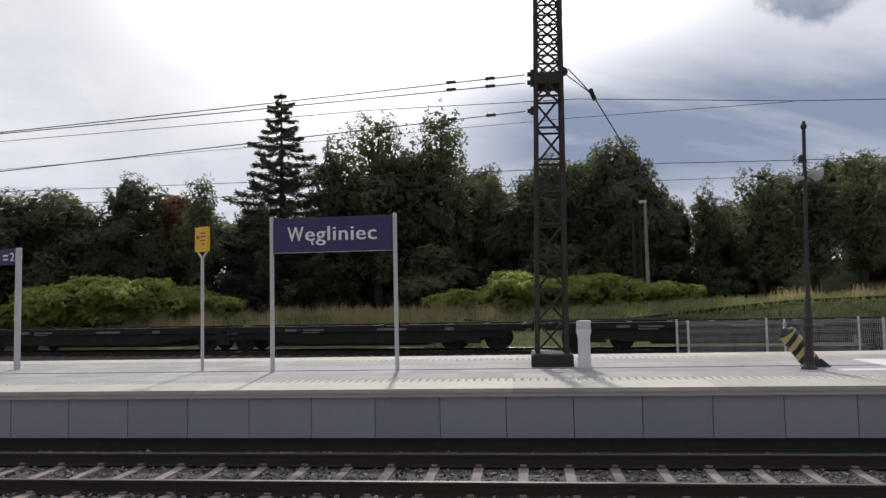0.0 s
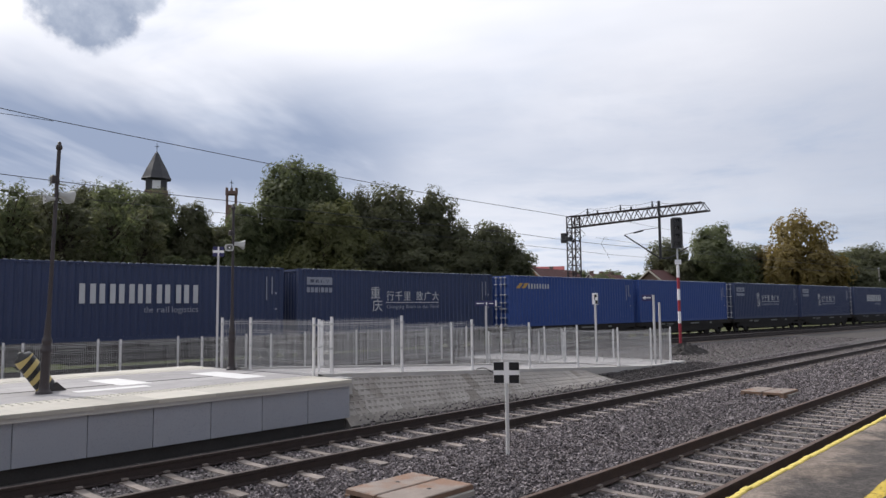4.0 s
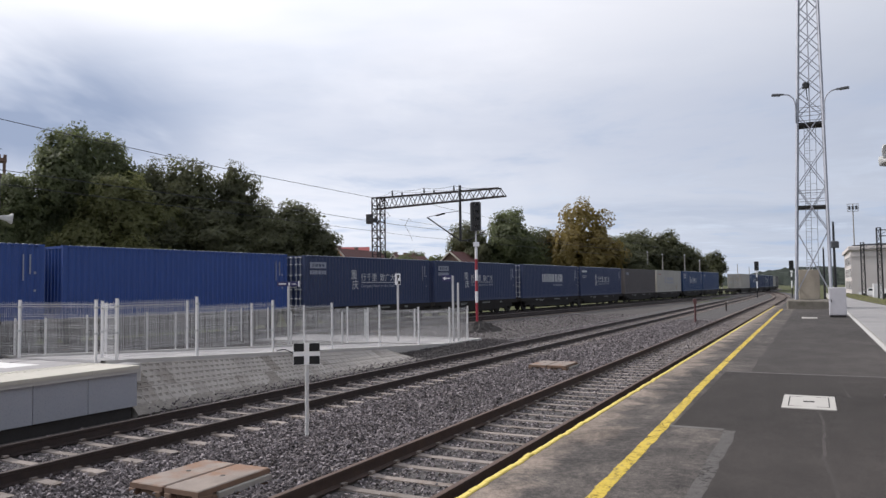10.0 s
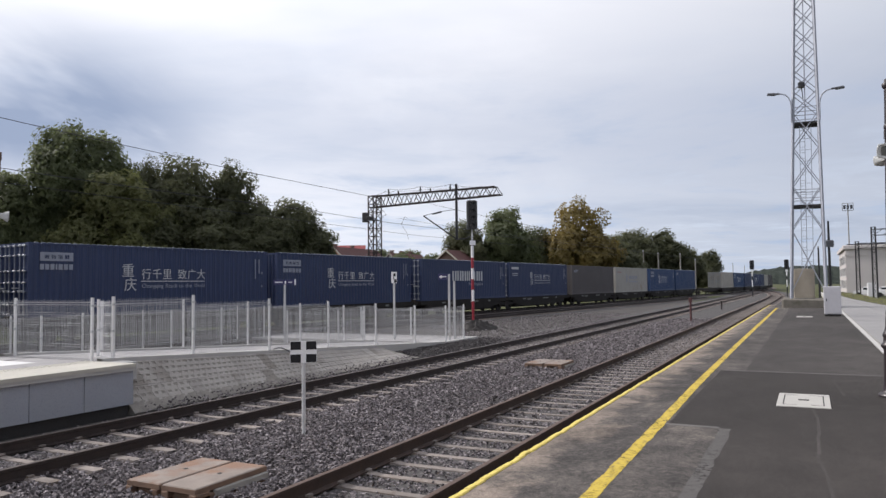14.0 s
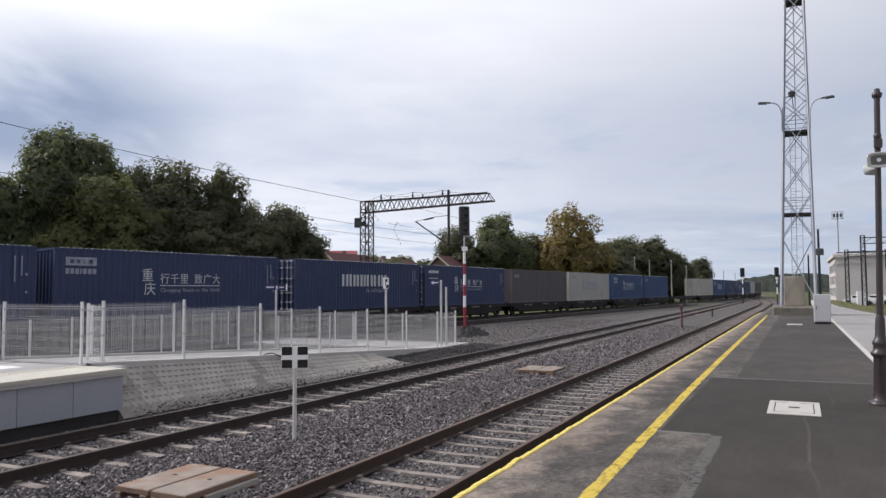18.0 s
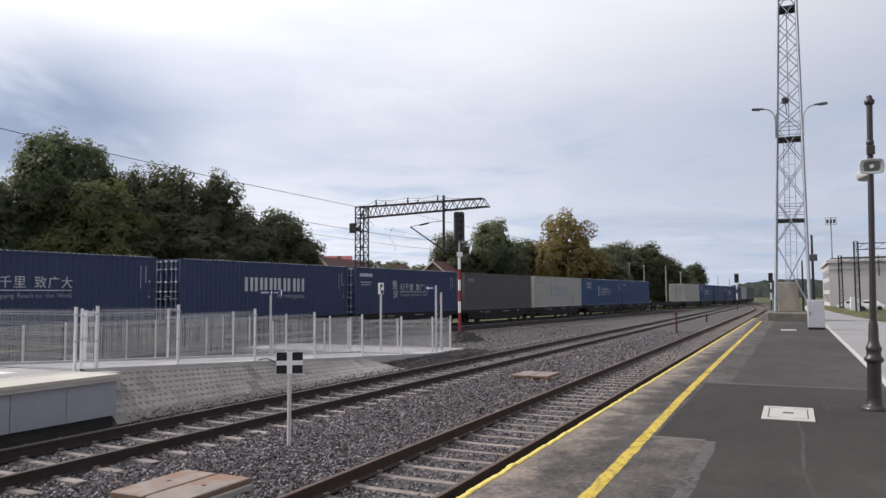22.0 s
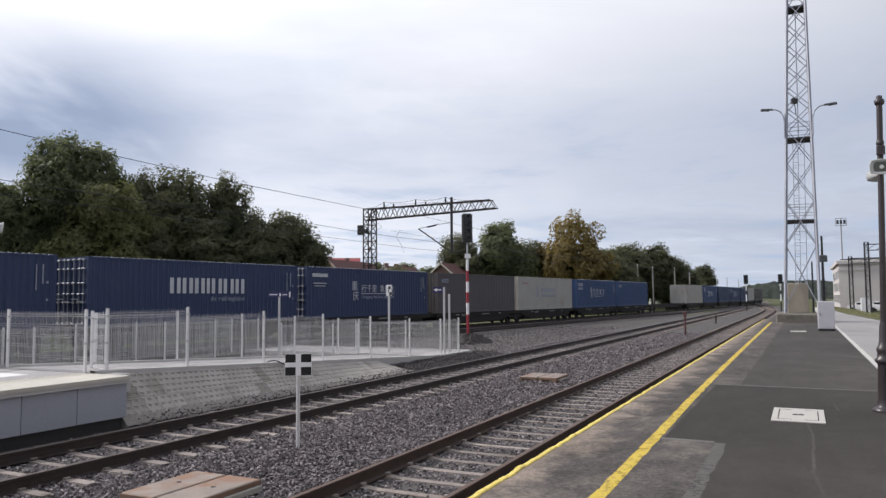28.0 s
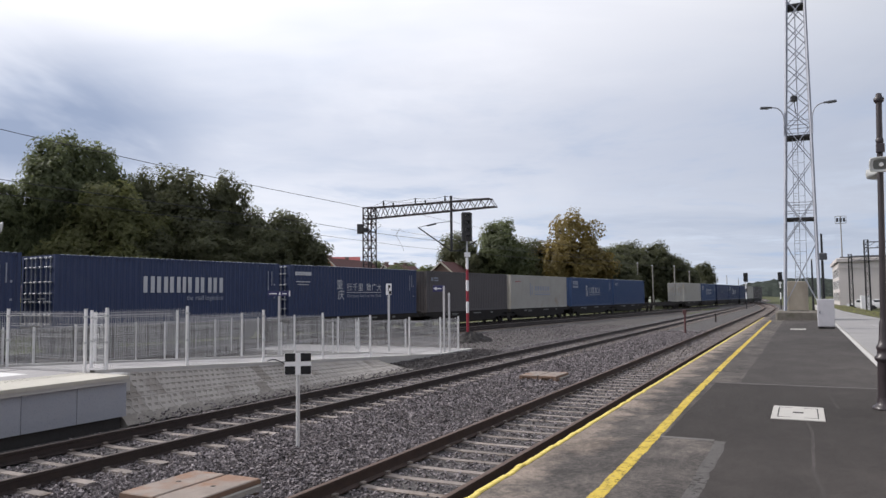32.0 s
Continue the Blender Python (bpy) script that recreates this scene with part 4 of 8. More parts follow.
        part("crack", cr, M["asphalt_grey"], root, "slightly paler filled crack")
    part("asphalt_seam", Shape().box(9.0, 9.09, 0.98, 1.58, PLAT_N - 0.01, PLAT_N - 0.002), M["joint"], root, "pale asphalt joint")
    return root


near_platform()
# added out of view: keeps light of the rear sky off the far cladding
solo("station_wall", Shape().box(-60, 28, -14.5, -14.0, -0.3, 9.0), M["render_grey"], "plain unseen wall added behind the camera to cut sky light", "wall", kind="structure")


def verge():
    """Low grassy strip between the slabs and the yard."""
    xs = np.arange(28, 121, 1.0)
    us = (0.0, 0.02, 0.3, 0.6, 1.0, 1.6, 2.4, 3.2, 4.0, 6.0)
    v = []
    for x in xs:
        for k, u in enumerate(us):
            z = PLAT_N - 0.06 if k == 0 else PLAT_N + 0.035 - 0.75 * min(1.0, max(0.0, u - 2.0) / 2.0) + 0.02 * noise.noise((x, u * 2, 0))
            v.append((x, verge_y(x) - u + (0.05 * noise.noise((x * 1.3, 4, 0)) if k < 2 else 0), z))
    n = len(us)
    f = [(i * n + k, i * n + k + 1, (i + 1) * n + k + 1, (i + 1) * n + k) for i in range(len(xs) - 1) for k in range(n - 1)]
    solo("verge", Shape().add(v, f, True), M["verge"], "worn green brown grass verge beside the slabs", "verge", kind="structure")


verge()

# ---- container train ----
CL, CW, CH, DECK = 12.19, 2.438, 2.896, 1.064


def wave(x0, x1, pitch, depth):
    """A trapezoid profile along x: (x, depth)."""
    n = max(1, round((x1 - x0) / pitch))
    p, out = (x1 - x0) / n, []
    for i in range(n):
        a = x0 + i * p
        out += [(a, 0.0), (a + 0.30 * p, 0.0), (a + 0.5 * p, depth), (a + 0.80 * p, depth)]
    return out + [(x1, 0.0)]


def container_meshes():
    w, l = CW / 2, CL / 2
    body = Shape()
    pr = wave(-l + 0.12, l - 0.12, 0.28, 0.034)
    for sy in (-1, 1):
        v = []
        for x, d in pr:
            v += [(x, sy * (w - 0.012 - d), 0.16), (x, sy * (w - 0.012 - d), CH - 0.07)]
        fs = [(2 * i, 2 * i + 2, 2 * i + 3, 2 * i + 1) for i in range(len(pr) - 1)]
        body.add(v, fs if sy < 0 else [f[::-1] for f in fs])
    rf = wave(-l + 0.12, l - 0.12, 0.21, 0.022)
    v = []
    for x, d in rf:
        v += [(x, -w + 0.03, CH - 0.022 + d), (x, w - 0.03, CH - 0.022 + d)]
    body.add(v, [(2 * i, 2 * i + 2, 2 * i + 3, 2 * i + 1) for i in range(len(rf) - 1)])
    ef = wave(-w + 0.12, w - 0.12, 0.25, 0.034)
    v = []
    for y, d in ef:
        v += [(-l + 0.03 + d, y, 0.16), (-l + 0.03 + d, y, CH - 0.10)]
    body.add(v, [(2 * i + 1, 2 * i + 3, 2 * i + 2, 2 * i) for i in range(len(ef) - 1)])
    body.box(-l + 0.05, l - 0.05, -w + 0.06, w - 0.06, 0.10, 0.16)
    frame_ = Shape()
    for sy in (-1, 1):
        frame_.box(-l, l, min(sy * w, sy * (w - 0.06)), max(sy * w, sy * (w - 0.06)), 0.0, 0.16)
        frame_.box(-l, l, min(sy * w, sy * (w - 0.06)), max(sy * w, sy * (w - 0.06)), CH - 0.08, CH - 0.012)
        for sx in (-1, 1):
            a, b = sorted((sx * l, sx * (l - 0.14)))
            c, d = sorted((sy * w, sy * (w - 0.14)))
            frame_.box(a, b, c, d, 0.0, CH)
            frame_.box(a - 0.004, b + 0.004, c - 0.004, d + 0.004, -0.002, 0.115).box(a - 0.004, b + 0.004, c - 0.004, d + 0.004, CH - 0.12, CH + 0.003)
    for sx in (-1, 1):
        a, b = sorted((sx * l, sx * (l - 0.1)))
        frame_.box(a, b, -w + 0.14, w - 0.14, CH - 0.12, CH - 0.01).box(a, b, -w + 0.14, w - 0.14, 0.0, 0.16)
    door = Shape()
    dp = wave(0.015, 1.075, 0.36, 0.03)
    v = []
    for y, d in dp:
        v += [(l - 0.05 + d * 0.8, y, 0.17), (l - 0.05 + d * 0.8, y, CH - 0.13)]
    door.add(v, [(2 * i, 2 * i + 2, 2 * i + 3, 2 * i + 1) for i in range(len(dp) - 1)])
    rods = []
    for y in (0.22, 0.62, 0.92):
        rod = Shape()
        rods.append(rod)
        rod.tube((l + 0.015, y, 0.1), (l + 0.015, y, CH - 0.05), 0.02, n=6)
        for z in (0.12, 0.5, 1.0, 1.35, 1.8, 2.4, CH - 0.12):
            rod.cbox(l - 0.02, l + 0.05, y - 0.10, y + 0.10, z - 0.03, z + 0.03, 0.012)
    rods[1].box(l, l + 0.05, 0.1, 0.65, 1.12, 1.16)
    rods[2].box(l, l + 0.05, 0.5, 0.95, 1.02, 1.06)
    return body, frame_, door, rods


def roof_edge_shape():
    """The corrugated edge of the roof sheet above the top rail."""
    pr, v = wave(-CL / 2 + 0.15, CL / 2 - 0.15, 0.26, 0.024), []
    for x, d in pr:
        for y, z in ((0.004, CH - 0.013), (0.004, CH - 0.010 + d), (0.07, CH - 0.008 + d), (0.07, CH - 0.013)):
            v.append((x, -CW / 2 + y, z))
    return Shape().add(v, [(4 * i + k, 4 * i + 4 + k, 4 * i + 5 + k, 4 * i + 1 + k) for i in range(len(pr) - 1) for k in range(3)])


# pale colour carries the bright sun dashes along the container tops
C_EDGE = roof_edge_shape().mesh("roof_edge", M["roof_edge"])
C_BODY, C_FRAME, C_DOOR, C_RODS = container_meshes()
C_CACHE = {}


def container(paint, doors_left, label, marks):
    """A forty-foot container with its marks on the side towards the platform. doors_left: its doors face the head of the train."""
    root = thing("shipping_container", label, "container", group="containers on the train")
    if paint not in C_CACHE:
        C_CACHE[paint] = (C_BODY.mesh("body", M[paint]), C_FRAME.mesh("frame", M[paint]), C_DOOR.mesh("door", M[paint]), [r_.mesh("lock_rod", M["rod"]) for r_ in C_RODS])
    b, fr, d, r = C_CACHE[paint]
    turn = pose(0, 0, 0, 0, 0, 180 if doors_left else 0)
    part("body", b, None, root, m=turn)
    part("frame", fr, None, root, m=turn)
    if paint.startswith("blue"):
        part("roof_edge", C_EDGE, None, root, "roof edge with sun glints put into its pale colour")
    for k in (0, 1):
        mm = turn if k == 0 else turn @ pose(0, -1.09, 0)
        dd = part("door", d, None, root, m=mm)
        for rr in r:
            part("lock_rod", rr, None, dd, "galvanised lock rod with hinges")
    marks(root)
    return root


FACE = -CW / 2 - 0.006                # marks sit just proud of the side
L_M = Matrix(((1, 0, 0, 0), (0, 0, -1, 0), (0, 1, 0, 0), (0, 0, 0, 1)))   # letters: up is z, out is -y


def face(x, z):
    return Matrix.Translation((x, FACE, z)) @ L_M


def bars(root, name, rects, material, label=""):
    for x0, x1, z0, z1 in rects:
        part(name, Shape().box(x0, x1, FACE, FACE + 0.02, z0, z1), M[material], root, label)


def word_bars(x, z, h, widths, gap):
    """A word as plain upright blocks."""
    out = []
    for w in widths:
        out.append((x, x + w, z, z + h))
        x += w + gap
    return out


def marks_big(root):
    x = -2.12                          # seven pairs of upright bars
    for w, n in ((0.56, 2), (0.56, 2), (0.56, 2), (0.17, 1), (0.60, 2), (0.62, 2), (0.56, 2)):
        st = 0.19 if n == 2 else w
        for k in range(n):
            bars(root, "logo_bar", [(x + k * (w - st), x + k * (w - st) + st, 1.38, 2.10)], "lettering", "pale logo bar")
        x += w + 0.128
    words("the rail logistics", 0.33, M["lettering_dim"], face(0.17, 1.03), root, 2.1)
    marks_code(root)


def marks_code(root):
    bars(root, "code_bar", [(5.28, 5.32, 1.5, 2.5), (5.53, 5.58, 1.75, 2.5), (5.70, 5.78, 1.08, 1.16), (5.70, 5.78, 1.75, 1.85)], "lettering_dim", "faint code bar")


def marks_slogan(root, small=False):
    if small:
        bars(root, "corner_logo", word_bars(-5.62, 2.33, 0.2, (0.17, 0.17, 0.17, 0.1, 0.17, 0.18, 0.17), 0.025) + [(-5.55, -4.45, 1.95, 2.0), (-5.45, -4.55, 1.8, 1.84)], "lettering", "pale corner logo bar")
    else:
        bars(root, "corner_logo", [(-5.65, -4.33, 2.19, 2.53)], "lettering_dim", "pale corner logo block")
        bars(root, "corner_logo_window", [(-5.48 + 0.27 * i, -5.30 + 0.27 * i, 2.28, 2.43) for i in range(4)], "blue_a")
        bars(root, "corner_bar", word_bars(-5.65, 1.85, 0.22, (0.15, 0.15, 0.15, 0.06, 0.16, 0.16, 0.15), 0.055), "lettering_dim", "pale corner bar")
    x0 = -2.2
    lettering("\u91cd", 0.62, M["lettering"], face(x0, 1.62), root)
    lettering("\u5e86", 0.62, M["lettering"], face(x0 + 0.12, 1.02), root)
    for i, ch in enumerate("\u884c\u5343\u91cc\u81f4\u5e7f\u5927"):
        lettering(ch, 0.5, M["lettering"], face(x0 + 0.95 + 0.53 * i + (0.27 if i > 2 else 0), 1.52), root, name="character")
    bars(root, "rule", [(x0 + 0.95, x0 + 4.33, 1.37, 1.41)], "lettering")
    words("Chongqing Reach to the World", 0.26, M["lettering_dim"], face(x0 + 0.97, 1.10), root, 3.35)
    marks_code(root)


def marks_brand(root):
    for x in (-5.5, -5.05):
        s = Shape().add([(x, FACE, 2.18), (x + 0.3, FACE, 2.18), (x + 0.62, FACE, 2.48), (x + 0.32, FACE, 2.48)], [(0, 1, 2, 3)])
        part("brand_mark", s, M["gold"], root, "dull gold slanted mark")
    bars(root, "brand_bar", word_bars(-4.45, 2.17, 0.28, (0.11, 0.13, 0.11, 0.12, 0.11, 0.10, 0.12, 0.11), 0.13), "lettering", "pale brand bar")
    marks_code(root)


def marks_none(root):
    marks_code(root)


def marks_grey(root):
    bars(root, "corner_mark", [(-5.5, -5.3, 2.2, 2.45), (-5.2, -4.6, 2.36, 2.45), (-5.2, -4.6, 2.2, 2.28)], "lettering_dim")


def marks_dark(root):
    bars(root, "slogan_bar", [(-2.3, -2.15, 1.1, 2.2), (-1.95, -1.8, 1.2, 2.0)] + [(-1.25 + 0.56 * i, -0.93 + 0.56 * i, 1.55, 1.95) for i in range(6)] + [(-1.25, 2.1, 1.38, 1.41), (-1.25, 2.1, 1.15, 1.27)], "lettering_dim", "dim slogan bar")
    bars(root, "corner_mark", [(-5.2, -4.2, 2.3, 2.36)], "red")


# (place along the train from the seventh container, paint, doors forward, marks, label)
WAGON = 26.41
BOXES = [
    (-79.23, "blue_a", False, marks_big, "deep blue container with a large pale logo"),
    (-66.31, "blue_a", False, marks_slogan, "deep blue container with a white brushed slogan"),
    (-52.82, "blue_b", True, marks_brand, "bright blue container with a gold mark and pale bars"),
    (-39.90, "blue_b", False, marks_none, "plain bright blue container"),
    (-26.41, "blue_a", True, marks_slogan, "dark blue container with slogan and corner logo"),
    (-13.49, "blue_a", False, marks_slogan, "dark blue container with a white slogan"),
    (0.00, "blue_a", True, marks_big, "dark blue container with large pale logo and door rods"),
    (12.92, "blue_a", True, lambda r: marks_slogan(r, True), "dark blue container with small corner logo and slogan"),
    (26.41, "grey_c", False, marks_grey, "brownish grey corrugated container"),
    (39.33, "white_c", False, marks_dark, "off-white container with dim slogan"),
    (52.82, "blue_c", False, marks_slogan, "mid blue container with slogan and corner block"),
    (65.74, "blue_c", False, marks_grey, "faded mid blue container"),
    (99.24, "white_c", True, marks_none, "off-white container with brown stains on its doors"),
    (112.16, "blue_c", False, marks_slogan, "distant blue container with a slogan"),
    (125.65, "blue_a", False, marks_none, "distant dark blue container"),
    (138.57, "blue_a", True, marks_slogan, "distant dark blue container with slogan"),
    (152.06, "blue_a", False, marks_none, "distant plain dark blue container"),
    (164.98, "white_c", True, marks_none, "distant pale container near the curve"),
    (178.47, "grey_c", False, marks_grey, "distant dark grey container"),
    (191.39, "grey_c", True, marks_grey, "last seen grey container"),
]
HEAD = [(0, 106.53), (1, 101.38), (2, 96.23), (3, 91.16), (4, 86.25), (4.5, 83.88), (5.5, 79.11), (6.5, 74.38), (7.75, 68.67), (9, 63.24), (10, 59.17), (11, 55.17), (12, 51.42), (13, 47.87), (14, 44.51), (14.5, 42.9), (15.5, 39.82), (16.5, 36.98), (17, 35.56), (18, 33.02), (19, 30.79), (20, 28.87), (21, 27.18), (22, 25.77), (23, 24.52), (24, 23.46), (25, 22.63), (25.5, 22.26), (26.5, 21.61), (27.5, 21.01), (28, 20.75), (29, 20.3), (30, 19.94), (31, 19.64), (32, 19.39)]
TRAIN = []                             # (thing, metres from the seventh container's front to the thing's middle)


def wheelset(x):
    s = Shape()
    for sy in (-0.75, 0.75):
        s.lathe([(0.40, -0.065), (0.46, -0.06), (0.475, 0.05), (0.44, 0.06)], 20, Matrix.Translation((x, sy, 0.46)) @ pose(0, 0, 0, 90))
        s.lathe([(0.16, -0.1), (0.16, 0.1)], 10, Matrix.Translation((x, sy * 1.17, 0.46)) @ pose(0, 0, 0, 90))
    s.tube((x, -0.7, 0.46), (x, 0.7, 0.46), 0.09, n=8)
    return s


def wagon():
    """A two-part articulated container flat; it carries two forty-foot boxes."""
    root = thing("flat_wagon", "dark grimy articulated container flat wagon", "freight wagon", group="wagons of the train")
    half = WAGON / 2
    for k, sx in ((0, -1), (1, 1)):
        a, b = (-half + 0.45, -0.25) if sx < 0 else (0.25, half - 0.45)
        s = Shape()
        for sy in (-1, 1):
            y0, y1 = sorted((sy * 1.18, sy * 1.05))
            s.box(a, b, y0, y1, 0.80, DECK - 0.02)
            n = 6
            v = []
            xs = np.linspace(a + 0.9, b - 0.9, n)
            for i, x in enumerate(xs):
                d = 0.48 if 0 < i < n - 1 else 0.20
                v += [(x, sy * 1.11, 0.80 - d), (x, sy * 1.11, 0.82)]
            s.add(v, [(2 * i, 2 * i + 2, 2 * i + 3, 2 * i + 1) for i in range(n - 1)])
            s.add([(p[0], p[1] - sy * 0.02, p[2]) for p in v], [(2 * i, 2 * i + 1, 2 * i + 3, 2 * i + 2) for i in range(n - 1)])
        for x in np.linspace(a + 0.1, b - 0.1, 9):
            s.box(x - 0.08, x + 0.08, -1.05, 1.05, 0.82, DECK - 0.05)
        s.box(a, b, -0.22, 0.22, 0.72, DECK - 0.06)
        s.box(a + 3.9 if sx < 0 else a + 1.7, b - 1.7 if sx < 0 else b - 3.9, -0.9, 0.9, 0.22, 0.74)
        part("side_frame", s, M["wagon"], root, "deep grimy wagon frame")
        xm = (a + b) / 2
        for dx, w, z, h in ((-3.6, 0.5, 0.84, 0.10), (-2.8, 0.9, 0.86, 0.06), (-2.8, 0.7, 0.77, 0.05), (0.4, 1.2, 0.84, 0.09), (3.2, 0.35, 0.82, 0.12)):
            part("marking_bar", Shape().box(xm + dx, xm + dx + w, -1.187, -1.181, z, z + h), M["wagon_mark"], root, "faded marking bar")
        for x in (a + 0.4, b - 0.4, (a + b) / 2):
            for sy in (-1.0, 1.0):
                part("twist_lock", Shape().box(x - 0.09, x + 0.09, sy - 0.07, sy + 0.07, DECK - 0.05, DECK - 0.001), M["rust"], root)
    for xc in (-half + 2.4, 0.0, half - 2.4):
        bg = Shape()
        for sy in (-1.0, 1.0):
            bg.box(xc - 1.25, xc + 1.25, sy - 0.06, sy + 0.06, 0.48, 0.68).box(xc - 0.3, xc + 0.3, sy - 0.1, sy + 0.1, 0.30, 0.75)
        bg.box(xc - 0.15, xc + 0.15, -1.0, 1.0, 0.45, 0.72)
        bogie = part("bogie", bg, M["wagon"], root, "grimy bogie frame")
        for dx in (-0.9, 0.9):
            part("wheelset", wheelset(xc + dx), M["wagon"], bogie, "dark steel wheelset")
    for sx in (-1, 1):
        x = sx * (half - 0.45)
        part("headstock", Shape().box(min(x, x - sx * 0.2), max(x, x - sx * 0.2), -1.15, 1.15, 0.78, 1.0), M["wagon"], root)
        for sy in (-0.875, 0.875):
            part("buffer", Shape().tube((x, sy, 0.95), (x + sx * 0.36, sy, 0.95), 0.09, n=10).tube((x + sx * 0.36, sy, 0.95), (x + sx * 0.42, sy, 0.95), 0.22, n=14), M["wagon"], root)
    return root


def short_wagon():
    """A single flat that runs empty between the long ones."""
    root = thing("flat_wagon", "dark single flat wagon without a load", "freight wagon", group="wagons of the train")
    s = Shape()
    for sy in (-1, 1):
        y0, y1 = sorted((sy * 1.18, sy * 1.05))
        s.box(-9.5, 9.5, y0, y1, 0.80, DECK - 0.02).box(-4.8, 4.8, y0, y1, 0.62, 0.81)
    for x in np.linspace(-9.4, 9.4, 14):
        s.box(x - 0.08, x + 0.08, -1.05, 1.05, 0.82, DECK - 0.05)
    part("frame", s, M["wagon"], root, "grimy steel frame")
    for x in (-8.2, -6.4, 6.4, 8.2):
        part("wheelset", wheelset(x), M["wagon"], root)
    for sx in (-1, 1):
        part("headstock", Shape().box(min(sx * 9.5, sx * 9.65), max(sx * 9.5, sx * 9.65), -1.15, 1.15, 0.78, 1.0), M["wagon"], root)
        for sy in (-0.875, 0.875):
            part("buffer", Shape().tube((sx * 9.65, sy, 0.95), (sx * 9.98, sy, 0.95), 0.09, n=10).tube((sx * 9.98, sy, 0.95), (sx * 10.04, sy, 0.95), 0.22, n=14), M["wagon"], root)
    return root


def build_train():
    TRAIN.append((short_wagon(), 88.75, 0.0))
    first = wagon()
    starts = [WAGON * k - 0.55 for k in range(-6, 3)] + [98.69 + WAGON * k for k in range(4)]
    for i, s in enumerate(starts):
        w = first if i == 0 else copy_thing(first, Matrix.Identity(4))
        TRAIN.append((w, s + WAGON / 2, 0.0))
    for s, paint, doors, marks, label in BOXES:
        TRAIN.append((container(paint, doors, label, marks), s + CL / 2, DECK))


build_train()


def train_pose(t_head, off, z):
    x, y, h = on_c(t_head + off)
    return pose(x, y, z, 0, 0, math.degrees(h))

# ---- things on the raised platform ----
def lamp_post(m, label, speakers=(), height=4.31, slim=1.0, horn=0.85, lift=0.0):
    """A dark cast lamp post with no lantern; two horn loudspeakers where asked."""
    root = thing("lamp_post", label, "lamp post", m, group="lamp posts")
    s = Shape().lathe([(r_ * slim, z_) for r_, z_ in ((0.20, 0.0), (0.20, 0.03), (0.15, 0.05), (0.13, 0.09), (0.125, 0.16))], 14)
    part("foot", s, M["post_brown"], root)
    s = Shape().lathe([(r_ * slim, z_) for r_, z_ in ((0.115, 0.10), (0.110, 0.66), (0.118, 0.68), (0.150, 0.70), (0.155, 0.74), (0.118, 0.77), (0.112, 0.84), (0.125, 0.86), (0.125, 0.90), (0.10, 0.93), (0.082, 1.0), (0.074, 1.22), (0.060, 1.28))], 14)
    part("base_column", s, M["post_brown"], root, "stepped cast column base")
    s = Shape().lathe([(r_ * slim, z_) for r_, z_ in ((0.055, 1.25), (0.050, 2.3), (0.048, height - 0.06))], 12)
    part("shaft", s, M["post_brown"], root)
    s = Shape().lathe([(r_ * slim, z_) for r_, z_ in ((0.05, height - 0.12), (0.075, height - 0.10), (0.085, height - 0.05), (0.05, height - 0.02), (0.045, height + 0.02), (0.02, height + 0.03))], 12)
    part("cap", s, M["post_brown"], root)
    s = Shape().lathe([(r_ * slim, z_) for r_, z_ in ((0.052, height - 0.72), (0.062, height - 0.70), (0.062, height - 0.66), (0.052, height - 0.64))], 12)
    part("collar", s, M["post_brown"], root)
    if speakers:
        z = height - 1.03 + lift
        part("junction_box", Shape().cbox(-0.10, -0.03, -0.055, 0.055, z + 0.18, z + 0.31, 0.01), M["post_brown"], root)
        for a, way in enumerate(speakers):
            turn = Matrix.Translation((0, 0, z - 0.09 * a)) @ pose(0, 0, 0, 0, 6, way) @ Matrix.Diagonal((horn * (1 - 0.28 * a),) * 3 + (1,))
            h = Shape()
            prof = [(0.03, 0.06, 0.05), (0.12, 0.07, 0.06), (0.20, 0.11, 0.08), (0.28, 0.175, 0.125), (0.30, 0.19, 0.135), (0.30, 0.17, 0.115), (0.24, 0.10, 0.07)]
            v = []
            n = 16
            for x, a_, b_ in prof:
                for i in range(n):
                    c, d = math.cos(2 * math.pi * i / n), math.sin(2 * math.pi * i / n)
                    q = 1 / max(abs(c), abs(d)) ** 0.6
                    v.append((x, a_ * c * q, b_ * d * q))
            h.add(v, [(k * n + i, k * n + (i + 1) % n, (k + 1) * n + (i + 1) % n, (k + 1) * n + i) for k in range(len(prof) - 1) for i in range(n)], True)
            sp = part("loudspeaker", h, M["speaker"], root, "pale grey horn loudspeaker", turn)
            g = Shape().add([(0.262, 0.16 * math.cos(t), 0.11 * math.sin(t)) for t in np.linspace(0, 2 * math.pi, 16, endpoint=False)], [tuple(range(16))])
            part("grille", g, M["grille"], sp, "dark grey grille")
            part("driver", Shape().lathe([(0.035, 0), (0.03, 0.02)], 12, pose(0.263, 0, 0, 0, 90, 0)), M["sign_white"], sp)
    return root


lamp_post(pose(4.76, 13.42, PLAT_B, 0, 1.6, 0), "black cast lamp post with pale loudspeakers on the platform", speakers=(8, 172), slim=0.66, lift=0.14)
lamp_post(pose(9.42, 15.15, PLAT_B), "black lamp post with two pale loudspeakers by the fence", speakers=(-25, -150), height=3.85, slim=0.62, lift=0.12)
lamp_post(pose(12.36, -1.01, PLAT_N, 1.3, 0, 0), "black lamp post with grey loudspeakers on asphalt", speakers=(179, 25), height=4.58, slim=0.84, horn=0.84, lift=-0.01)


